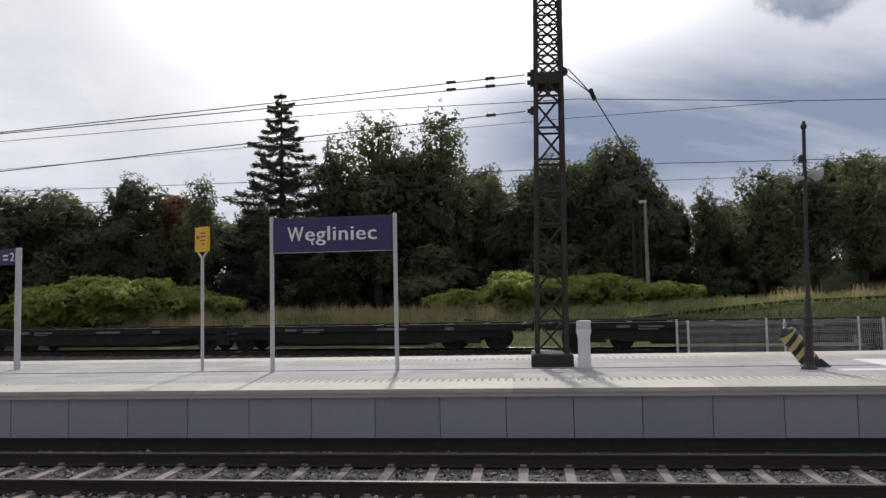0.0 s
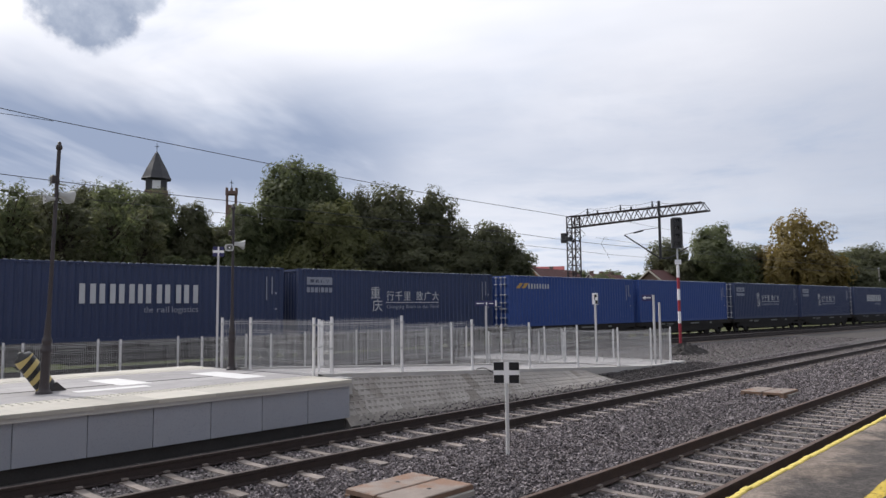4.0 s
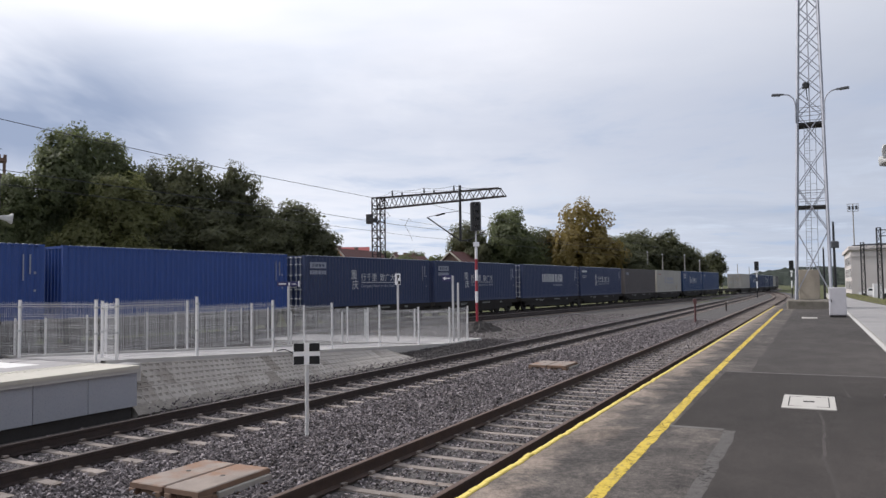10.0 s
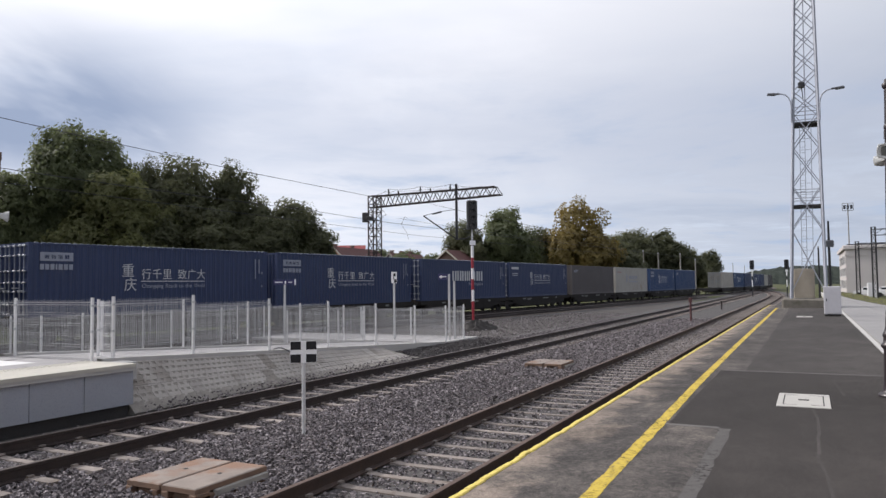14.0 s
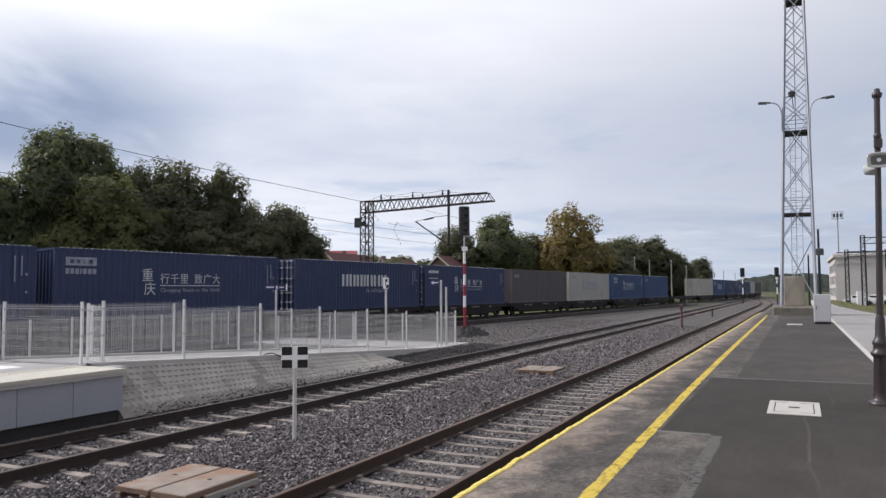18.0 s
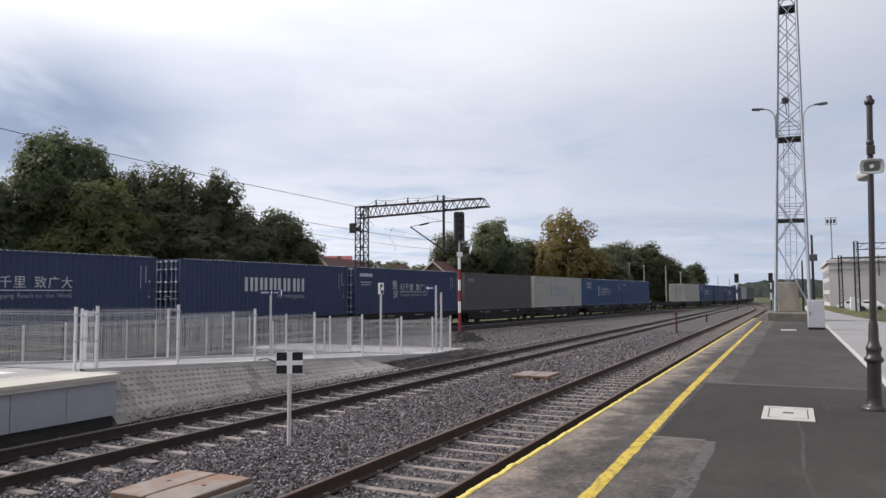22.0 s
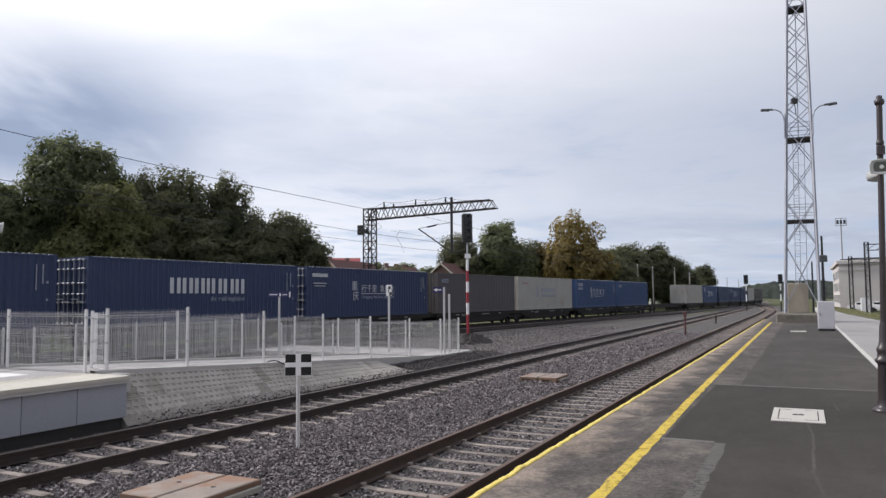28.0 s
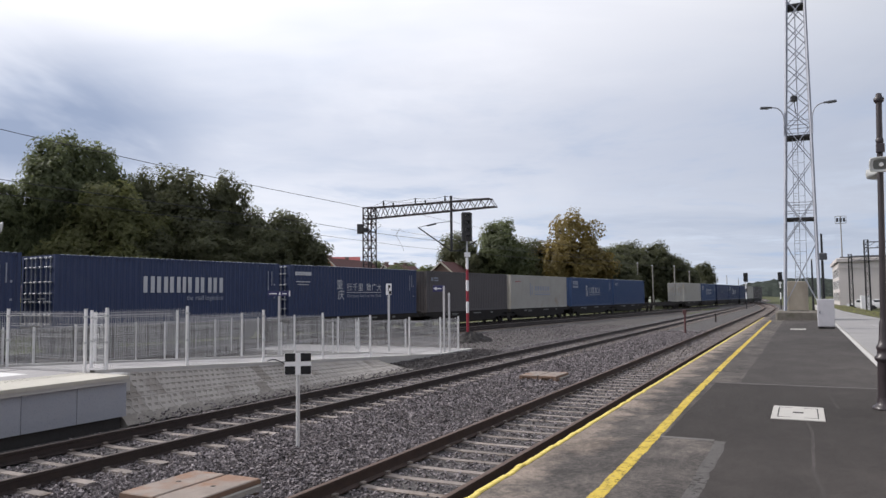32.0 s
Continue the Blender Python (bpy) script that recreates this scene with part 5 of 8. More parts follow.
def station_sign():
    root = thing("station_sign", "navy station name board between two pale posts", "station sign", pose(-3.735, 13.79, PLAT_B))
    for x in (-1.215, 1.215):
        part("post", Shape().cbox(x - 0.035, x + 0.035, -0.035, 0.035, 0, 3.0, 0.008), M["post_grey"], root, "pale grey square post")
    part("board", Shape().cbox(-1.17, 1.17, -0.03, 0.03, 2.28, 2.96, 0.008), M["navy"], root, "navy blue name board")
    m = Matrix.Translation((-0.885, -0.036, 2.51)) @ L_M
    lettering("W", 0.40, M["sign_white"], m, root, width=0.31, label="white capital of the station name", bold=0.004)
    lettering("egliniec", 0.40, M["sign_white"], m @ Matrix.Translation((0.335, 0, 0)), root, width=1.39, label="rest of the white station name", bold=0.006, space=1.06)
    part("ogonek", Shape().bar((0.50, 0.005, 0.003), (0.468, -0.045, 0.003), 0.028, 0.005).bar((0.468, -0.045, 0.003), (0.515, -0.072, 0.003), 0.026, 0.005), M["sign_white"], root, "white tail under the second letter", m)
    part("board_edge", Shape().box(-1.17, 1.17, -0.034, -0.03, 2.283, 2.292), M["post_grey"], root)
    return root


station_sign()


def yellow_sign():
    root = thing("timetable_sign", "small yellow timetable sign on a thin pole", "sign", pose(-6.59, 14.29, PLAT_B, 0, 0, -28))
    part("pole", Shape().tube((0, 0, 0), (0, 0, 2.28), 0.035, n=10), M["post_grey"], root)
    s = Shape().bar((0, 0, 2.25), (-0.16, 0, 2.42), 0.03).bar((0, 0, 2.25), (0.16, 0, 2.42), 0.03)
    part("fork", s, M["post_grey"], root)
    part("board", Shape().cbox(-0.20, 0.20, -0.035, 0.035, 2.40, 2.90, 0.01), M["sign_yellow"], root, "yellow board")
    s = Shape()
    for i, (a, b) in enumerate(((-0.02, 0.14), (0.0, 0.15), (-0.03, 0.13), (0.02, 0.12))):
        s.box(a, b, -0.040, -0.036, 2.76 - 0.075 * i, 2.785 - 0.075 * i)
    s.box(-0.14, -0.06, -0.040, -0.036, 2.66, 2.72)
    part("print_bars", s, M["sign_dark"], root, "dark unreadable print bars")


yellow_sign()


def number_sign():
    root = thing("platform_number_sign", "navy platform number sign on pale posts", "sign", pose(-11.04, 14.87, PLAT_B, 0, 0, -12))
    for x in (0.0, -1.5):
        part("post", Shape().cbox(x - 0.06, x + 0.06, -0.04, 0.04, 0, 2.64, 0.01), M["post_grey"], root)
    part("board", Shape().cbox(-1.44, -0.06, -0.025, 0.025, 2.28, 2.62, 0.006), M["navy"], root, "navy board")
    lettering("2", 0.26, M["sign_white"], Matrix.Translation((-0.22, -0.031, 2.36)) @ L_M, root)
    part("print_bars", Shape().box(-0.42, -0.28, -0.030, -0.026, 2.46, 2.50).box(-0.42, -0.28, -0.030, -0.026, 2.38, 2.41), M["sign_white"], root)


number_sign()


def litter_bin():
    root = thing("litter_bin", "white upright litter bin beside the mast base", "bin", pose(0.98, 13.96, PLAT_B))
    part("body", Shape().lathe([(0.125, 0.0), (0.13, 0.03), (0.115, 0.2), (0.115, 0.60), (0.14, 0.66), (0.14, 0.72)], 16), M["white_plastic"], root)
    part("lid", Shape().lathe([(0.13, 0.72), (0.135, 0.86), (0.12, 0.88)], 16), M["post_grey"], root, "grey band lid")


litter_bin()


def bollard():
    """A heavy round buffer that leans, with slanted black and yellow bands."""
    root = thing("leaning_bollard", "leaning striped yellow and black concrete bollard", "bollard", pose(4.98, 13.86, PLAT_B) @ pose(0, 0, 0.03, 0, -36, 0))
    zs = np.linspace(-0.02, 0.70, 9)
    n = 20
    for i in range(8):
        v = []
        for z in (zs[i], zs[i + 1]):
            for k in range(n):
                a = 2 * math.pi * k / n
                v.append((0.16 * math.cos(a), 0.16 * math.sin(a), z + (0.06 * math.cos(a + 0.6) if 0 < z < 0.69 else 0)))
        s = Shape().add(v, [(k, (k + 1) % n, n + (k + 1) % n, n + k) for k in range(n)], True)
        part("band", s, M["boll_yellow" if i % 2 else "black"], root, "yellow band" if i % 2 else "black band")
    part("cap", Shape().lathe([(0.16, 0.695), (0.145, 0.73), (0.06, 0.755), (0.05, 0.80), (0.01, 0.81)], 20), M["black"], root, "dark worn top")
    part("foot", Shape().add([(-0.145, -0.15, 0.0), (0.20, -0.15, -0.20), (0.20, 0.15, -0.20), (-0.145, 0.15, 0.0), (-0.15, -0.14, 0.05), (0.15, -0.14, 0.05), (0.15, 0.14, 0.05), (-0.15, 0.14, 0.05)], [(0, 1, 5, 4), (1, 2, 6, 5), (2, 3, 7, 6), (3, 0, 4, 7), (4, 5, 6, 7)]), M["black"], root)


bollard()


# ---- lattice masts ----
def lattice(s, a, b, w0, w1, bay, leg, brace, square=True, d0=None, d1=None, cross=True):
    """A four-legged lattice from a to b, upright; d: its depth where it is not square."""
    a, b = Vector(a), Vector(b)
    d0, d1 = d0 or w0, d1 or w1
    H = (b - a).length
    n = max(1, round(H / bay))

    def corner(t, sx, sy):
        p = a.lerp(b, t)
        return Vector((p.x + sx * (w0 + (w1 - w0) * t) / 2, p.y + sy * (d0 + (d1 - d0) * t) / 2, p.z))

    cs = [(-1, -1), (1, -1), (1, 1), (-1, 1)]
    legs, braces = s
    for c in cs:
        legs.append(Shape().bar(corner(0, *c), corner(1, *c), leg))
    for i in range(n):
        t0, t1 = i / n, (i + 1) / n
        for k in range(4):
            p, q = cs[k], cs[(k + 1) % 4]
            if i % 2 or cross:
                braces.bar(corner(t0, *p), corner(t1, *q), brace)
            if not i % 2 or cross:
                braces.bar(corner(t0, *q), corner(t1, *p), brace)
            braces.bar(corner(t1, *p), corner(t1, *q), brace)


def platform_mast():
    """The rusty catenary mast that stands on the raised platform."""
    root = thing("catenary_mast", "tall rusty lattice catenary mast on a dark base", "catenary mast", pose(0.40, 14.72, PLAT_B, 0, 1.0, 0))
    part("base_block", Shape().cbox(-0.40, 0.40, -0.52, 0.52, -0.1, 0.24, 0.03), M["dark_conc"], root, "black painted concrete block")
    legs, br = [], Shape()
    lattice((legs, br), (0, 0, 0.22), (0.0, 0, 5.3), 0.56, 0.50, 0.62, 0.07, 0.04, d0=0.7, d1=0.55, cross=False)
    lattice((legs, br), (0.0, 0, 5.3), (0.0, 0, 13.5), 0.50, 0.42, 0.42, 0.065, 0.035, d0=0.55, d1=0.4, cross=True)
    for lg in legs:
        part("leg", lg, M["rust"], root)
    part("bracing", br, M["rust"], root)
    for y in (-0.30, 0.27):
        part("gusset_plate", Shape().box(-0.27, 0.27, y, y + 0.03, 5.55, 5.78), M["rust"], root)
    part("back_stay", Shape().bar((0.26, 0.3, 3.9), (0.24, 0.3, 9.0), 0.06), M["rust"], root, "upright stay at the back")
    for z in (5.83, 5.66, 5.08):
        ins = Shape()
        ins.box(-0.36, -0.22, -0.12, 0.12, z - 0.06, z + 0.06)
        ins.tube((-0.42, 0, z), (-0.24, 0, z), 0.05, n=8)
        part("wire_clamp", ins, M["black"], root)
    pul = Shape()
    a = Vector((0.30, 0, 5.86))
    pul.lathe([(0.09, -0.03), (0.10, 0), (0.09, 0.03)], 14, Matrix.Translation(a) @ pose(0, 0, 0, 90))
    part("pulley", pul, M["black"], root)
    return root


platform_mast()


# ---- cables ----
def cable(pts, r=0.012, sag=0.0, root=None, name="wire", n=14):
    line = [Vector(pts[0])]
    for a, b in zip(pts, pts[1:]):
        a, b = Vector(a), Vector(b)
        line += [a.lerp(b, i / n) - Vector((0, 0, sag * 4 * (i / n) * (1 - i / n))) for i in range(1, n + 1)]
    v, q = [], 5
    for i, p in enumerate(line):
        d = (line[min(i + 1, len(line) - 1)] - line[max(i - 1, 0)]).normalized()
        e1 = d.cross(Vector((0, 0, 1)) if abs(d.z) < 0.9 else Vector((1, 0, 0))).normalized()
        e2 = d.cross(e1)
        v += [p + r * (math.cos(k * math.tau / q) * e1 + math.sin(k * math.tau / q) * e2) for k in range(q)]
    f = [(i * q + k, i * q + (k + 1) % q, (i + 1) * q + (k + 1) % q, (i + 1) * q + k) for i in range(len(line) - 1) for k in range(q)]
    s = Shape().add(v, f)
    return part(name, s, M["wire"], root)


def mast_wires():
    root = thing("anchor_wires", "tensioned wires with insulators anchored on the platform mast", "overhead wires")
    base = Vector((0.45, 14.72, PLAT_B))
    for z, dy, dz in ((5.83, 0.0, -2.1), (5.66, 0.0, -1.55), (5.08, 0.0, -2.55)):
        a = base + Vector((-0.42, 0, z))
        b = Vector((-45, 14.75 + dy, PLAT_B + z + dz))
        cable([a, b], 0.011, 0.15, root)
        d = (b - a).normalized()
        for k in (0.7, 1.5) if z > 5 else (0.25, 1.0):
            s = Shape()
            p = a + d * k
            s.tube(p - d * 0.10, p + d * 0.10, 0.03, n=8)
            for q in (-0.06, 0, 0.06):
                s.tube(p + d * (q - 0.012), p + d * (q + 0.012), 0.045, n=8)
            part("insulator", s, M["black"], root)
    a = base + Vector((0.42, 0, 5.86))
    w = a + Vector((0.62, 1.2, -0.18))
    e = a + Vector((5.6, 13.0, -4.0))
    cable([a + Vector((0.04, 0, 0.04)), w], 0.012, 0, root)
    cable([a + Vector((-0.02, 0, -0.06)), w], 0.012, 0, root)
    cable([w, e], 0.014, 0, root)
    part("tension_weight", Shape().tube(w - Vector((0.05, 0.14, -0.06)), w + Vector((0.05, 0.14, -0.06)), 0.05, n=10), M["black"], root)


mast_wires()


# ---- platform paving ----
def platform_paving():
    rows = [(EDGE_B, 0.92, "tactile"), (EDGE_B + 0.94, 0.40, "tactile"), (EDGE_B + 1.36, 0.92, "paving"), (EDGE_B + 2.30, 0.60, "paving"), (EDGE_B + 3.02, 0.95, "paving"), (EDGE_B + 3.99, 0.85, "paving"), (EDGE_B + 4.86, 0.40, "tactile"), (EDGE_B + 5.28, 0.86, "tactile")]
    meshes = {}
    for y, w, k in rows:
        if (w, k) not in meshes:
            meshes[(w, k)] = Shape().cbox(-0.494, 0.494, 0, w, 0.70, PLAT_B, 0.004).mesh("paving_slab", M[k])
        x = END_B - 0.5
        while x > -16:
            part("paving_slab", meshes[(w, k)], None, PLATFORM_B, m=pose(x, y, 0.002 if y == EDGE_B else 0))
            x -= 0.985
        part("far_paving", Shape().box(X_B0, x + 0.48, y, y + w, 0.70, PLAT_B), M[k], PLATFORM_B)
    part("bedding", Shape().box(X_B0, END_B - 0.02, EDGE_B + 0.42, BACK_B - 0.42, 0.64, 0.742), M["dark_conc"], PLATFORM_B)
    part("drain", Shape().box(X_B0, END_B - 0.5, EDGE_B + 2.93, EDGE_B + 2.99, 0.70, PLAT_B + 0.001), M["dark_conc"], PLATFORM_B, "narrow dark drain slot")
    for x0, x1, y0, y1 in ((6.2, 6.8, 13.7, 15.2), (8.3, 8.95, 13.05, 15.0), (5.2, 6.5, 13.1, 13.4)):
        part("guide_slab", Shape().cbox(x0, x1, y0, y1, PLAT_B - 0.02, PLAT_B + 0.003, 0.002), M["guide"], PLATFORM_B, "white guide slab")
    stud = Shape()
    for y in (EDGE_B + 0.94, EDGE_B + 4.86):
        for i in range(170):
            for j in range(3):
                x, yy = END_B - 0.1 - i * 0.13, y + 0.08 + j * 0.12
                stud.lathe([(0.028, 0), (0.018, 0.012)], 6, Matrix.Translation((x, yy, PLAT_B)))
    tagged(part("tactile_studs", stud, M["tactile"], PLATFORM_B, "cream tactile studs"), kind="stuff")


platform_paving()

# ---- ramp, slope and fences past the platform's end ----
RAMP_Y0, RAMP_Y1, RAMP_X1 = 12.02, 15.10, 24.2


def ramp_z(x):
    return PLAT_B - 0.0524 * (max(9.7, min(x, 24.0)) - 9.7)


def ramp():
    root = thing("ramp", "pale concrete ramp that falls away from the platform", "ramp", kind="structure")
    s = Shape()
    v = []
    xs = np.linspace(END_B + 0.01, RAMP_X1, 24)
    for x in xs:
        z = ramp_z(x) - 0.02
        v += [(x, RAMP_Y0, -0.4), (x, RAMP_Y0, z), (x, RAMP_Y1, z), (x, RAMP_Y1, -0.4)]
    s.add(v, [(4 * i + k, 4 * i + 4 + k, 4 * i + 5 + k, 4 * i + 1 + k) for i in range(len(xs) - 1) for k in range(3)] + [(0, 1, 2, 3)])
    part("ramp_core", s, M["conc"], root)
    tilt = math.degrees(math.atan(0.0524))
    me = Shape().cbox(-0.492, 0.492, 0.0, 0.94, -0.06, 0.0, 0.004).mesh("paving_slab", M["paving"])
    for i in range(14):
        for j in range(3):
            x = END_B + 0.55 + i * 0.995
            part("paving_slab", me, None, root, m=pose(x, RAMP_Y0 + 0.13 + j * 0.945, ramp_z(x), 0, tilt if x > 9.9 else 0, 0))
    for y0 in (RAMP_Y0 - 0.02, RAMP_Y1 - 0.14):
        k = Shape()
        v = []
        for x in xs:
            z = ramp_z(x)
            v += [(x, y0, -0.4), (x, y0, z + 0.05), (x, y0 + 0.14, z + 0.05), (x, y0 + 0.14, -0.4)]
        k.add(v, [(4 * i + q, 4 * i + 4 + q, 4 * i + 5 + q, 4 * i + 1 + q) for i in range(len(xs) - 1) for q in range(3)])
        part("kerb", k, M["coping"], root, "pale concrete kerb")
    land = Shape().cbox(-0.492, 0.492, -0.492, 0.492, -0.10, 0.0, 0.004).mesh("paving_slab", M["paving"])
    for i in range(3):
        for j in range(9):
            part("paving_slab", land, None, root, m=pose(24.75 + i, 12.75 + j, 0.012))
    for x0, x1, y0, y1 in ((24.22, 27.35, 12.12, 12.24), (27.25, 27.35, 12.24, 21.4), (24.12, 24.22, 15.3, 20.0)):
        part("kerb", Shape().cbox(x0, x1, y0, y1, -0.4, 0.03, 0.01), M["coping"], root, "pale concrete kerb")
    part("corner_slab", Shape().cbox(END_B, END_B + 0.45, EDGE_B + 0.5, RAMP_Y0 - 0.02, 0.4, PLAT_B - 0.02, 0.01), M["coping"], root)
    part("back_path", Shape().box(END_B, 24.1, RAMP_Y1 + 0.02, 16.9, -0.4, -0.12), M["dark_gravel"], root, "dark gravel strip behind the ramp")
    part("back_path", Shape().box(END_B, 24.1, 16.92, 19.6, -0.4, -0.08), M["back_gravel"], root, "grey gravel strip behind the ramp")
    return root


ramp()


def slope():
    """The bank between ramp and track, faced with openwork blocks and then plain ones."""
    root = thing("paved_bank", "sloping bank faced with openwork concrete blocks", "bank", kind="structure")

    def at(x, u):
        y = 11.12 + u * (RAMP_Y0 - 0.03 - 11.12)
        zb, zt = -0.16, ramp_z(x) - 0.03
        return Vector((x, y, zb + (zt - zb) * u))

    xs = np.linspace(END_B + 0.02, 20.5, 90)
    v = []
    for x in xs:
        for u, dz in ((0, 0.010), (0.10, 0.006), (0.2, -0.006), (0.3, -0.014), (1, -0.016)):
            v.append(at(min(x, 20.5 - 0.8 * u), u) + Vector((0, 0, dz + (0.012 * noise.noise((x * 2.1, u * 5, 4)) if u < 0.4 else 0))))
    s = Shape().add(v, [(5 * i + k, 5 * i + 5 + k, 5 * i + 6 + k, 5 * i + 1 + k) for i in range(len(xs) - 1) for k in range(4)])
    part("bank_soil", s, M["soil"], root, "grey gravel in the openings")
    x = END_B + 0.02
    e0, e1 = at(x, 0), at(x, 1)
    part("bank_end", Shape().add([e0, e1, (x, e1.y, -0.3), (x, e0.y, -0.3)], [(0, 1, 2, 3)]), M["conc"], root, "plain concrete end of the bank")
    n_u = 2

    def block(open_, seed=0):
        b = Shape()
        w, h = 0.325, 0.485
        if not open_:
            for i in range(2):
                for j in range(3):
                    b.cbox(i * w / 2 + 0.004, (i + 1) * w / 2 - 0.004, j * h / 3 + 0.004, (j + 1) * h / 3 - 0.004, -0.06, 0, 0.006)
            return b
        nx, ny = 2, 4
        cx, cy = w / nx, h / ny
        jit = random.Random(seed)
        for j in range(ny + 1):
            t = 0.030 + 0.010 * jit.random()
            b.box(0, w, max(0, j * cy - t), min(h, j * cy + t), -0.06, 0)
        for j in range(ny):
            for i in range(nx + 1):
                c = (i + (0.5 if j % 2 else 0.0)) * cx + jit.uniform(-0.008, 0.008)
                t = 0.030 + 0.016 * jit.random()
                if c - t < w:
                    b.box(max(0, c - t), min(w, c + t), j * cy + 0.02, (j + 1) * cy - 0.02, -0.06, -0.001)
        return b

    oms = [block(True, 5 + q).mesh("openwork_block", M["bank_conc"]) for q in range(4)]
    pick = random.Random(8)
    pm = block(False).mesh("paving_block", M["bank_conc"])
    x = END_B + 0.03
    while x < 20.1:
        a, b = at(x, 0), at(x, 1)
        up = b - a
        k = up.length / (0.49 * n_u)
        ex = (at(x + 0.4, 0.5) - at(x, 0.5)).normalized()
        ey = up.normalized()
        ez = ex.cross(ey).normalized()
        for j in range(n_u):
            if x + 0.33 + 0.35 * j > 20.4:
                continue
            o = a + up * (j / n_u)
            m = Matrix(((ex.x, ey.x * k, ez.x, o.x), (ex.y, ey.y * k, ez.y, o.y), (ex.z, ey.z * k, ez.z, o.z), (0, 0, 0, 1)))
            ob = part("openwork_block" if x < 15.5 else "paving_block", pick.choice(oms) if x < 15.5 else pm, None, root)
            ob.matrix_basis = m
        x += 0.328
    return root


slope()

WIRE = 0.0045
CLAMP = Shape().box(-0.04, 0.04, -0.042, 0.02, 0.0, 0.04).mesh("clamp", M["galv"])


def fence(name, pts, height, label, stepped=False, bare=()):
    """A welded mesh fence: posts at pts (x, y, z), a wire panel between each two. stepped: level panels that step down with the ground."""
    root = thing(name, label, "fence", group="zinc mesh fences")
    ph = height - 0.05
    for i, (x, y, z) in enumerate(pts):
        if i in bare:                                    # hung on a neighbour's post
            continue
        h = height + (0.13 if stepped and i else 0.0)
        po = part("post", Shape().cbox(-0.025, 0.025, -0.025, 0.025, -0.2, h, 0.005), M["fence"], root, m=pose(x, y, z))
        part("cap", Shape().cbox(-0.029, 0.029, -0.029, 0.029, h, h + 0.015, 0.006), M["post_grey"], po)
        for zc in (h * 0.45, h - 0.16):
            part("clamp", CLAMP, None, po, "grey panel clamp", m=pose(0, 0, zc))
    for (x0, y0, z0), (x1, y1, z1) in zip(pts, pts[1:]):
        s = Shape()
        L_ = math.hypot(x1 - x0, y1 - y0)
        n = max(2, int((L_ - 0.1) / (0.14 if bare else 0.05)))
        a, b = Vector((x0, y0, z0)), Vector((x1, y1, z1))
        if stepped:
            a.z = b.z = z1 + 0.13
        for k in range(n + 1):
            p = a.lerp(b, (0.05 + (L_ - 0.1) * k / n) / L_)
            s.bar(p + Vector((0, 0, 0.06)), p + Vector((0, 0, ph + 0.02)), WIRE)
        for zz in np.linspace(0.09, ph - 0.03, 6):
            for dz in (0.0, 0.045):
                s.bar(a.lerp(b, 0.01) + Vector((0, -0.008, zz - dz)), a.lerp(b, 0.99) + Vector((0, -0.008, zz - dz)), WIRE * (1.3 if zz < ph - 0.1 else 2.0))
        part("mesh_panel", s, M["fence" if bare else "zinc_wire"], root, "panel of thin upright wires")
    return root


STATIONS = (11.94, 14.46, 16.97, 19.48, 22.0)
fence("mesh_fence", [(9.88, 12.09, 0.745)] + [(x, 12.09, ramp_z(x) - 0.03) for x in STATIONS] + [(24.6, 12.2, 0.0), (26.2, 12.2, 0.0)], 1.22, "zinc mesh fence on the track side of the ramp", True)
fence("mesh_fence", [(9.62, 15.9, 0.76), (9.78, 14.93, 0.76), (9.56, 12.28, 0.76)], 1.19, "zinc mesh fence across the platform's end")
fence("mesh_fence", [(9.58, 12.25, 0.76), (9.86, 12.10, 0.76)], 1.19, "narrow zinc mesh panel at the platform's corner", bare=(0, 1))
fence("mesh_fence", [(10.66, 13.5, 0.71), (9.90, 12.13, 0.745)], 1.19, "slanted zinc mesh panel at the head of the ramp", bare=(1,))
fence("mesh_fence", [(x, 15.0, ramp_z(x) - 0.01) for x in STATIONS + (23.35,)], 1.2, "zinc mesh fence on the far side of the ramp", True)
fence("mesh_fence", [(23.35, 15.06, 0.04), (23.25, 16.1, 0.02), (23.2, 18.5, 0.02)], 1.17, "short return panels at the ramp's foot")
fence("mesh_fence", [(4.30 + 2.515 * k, 20.7, 0.10) for k in range(9)], 1.24, "zinc mesh fence behind the platform")
fence("mesh_fence", [(4.28 + 2.51 * k, 22.1, 0.10) for k in range(9)], 1.22, "second zinc mesh fence nearer the freight line")
fence("mesh_fence", [(26.26, 12.25, 0.0), (26.95, 15.0, 0.0), (27.0, 17.5, 0.0)], 1.2, "end panels of the ramp fence by the gravel")


def gravel_shoulder():
    """Dark gravel that is heaped against the foot of the ramp."""
    xs, ys, v = np.arange(19.6, 30.1, 0.3), np.arange(10.8, 13.7, 0.2), []
    for x in xs:
        for y in ys:
            k = min(1, max(0, (y - 10.85) / 1.1)) * min(1, max(0, (30 - x) / 4)) * min(1, max(0, 1 - (y - 12.6) / 1.2))
            inside = x > 20.4 - (y - 11.1) * 0.85 and (y < 12.05 or x > 27.3)
            v.append((x, y, -0.225 + 0.205 * k + 0.02 * noise.noise((x * 2, y * 2, 1)) if inside else -0.3))
    n = len(ys)
    f = [(i * n + j, (i + 1) * n + j, (i + 1) * n + j + 1, i * n + j + 1) for i in range(len(xs) - 1) for j in range(n - 1)]
    solo("gravel_shoulder_bed", Shape().add(v, f, True), M["dark_gravel"], "dark gravel heaped against the ramp's foot", "gravel", kind="structure")


gravel_shoulder()


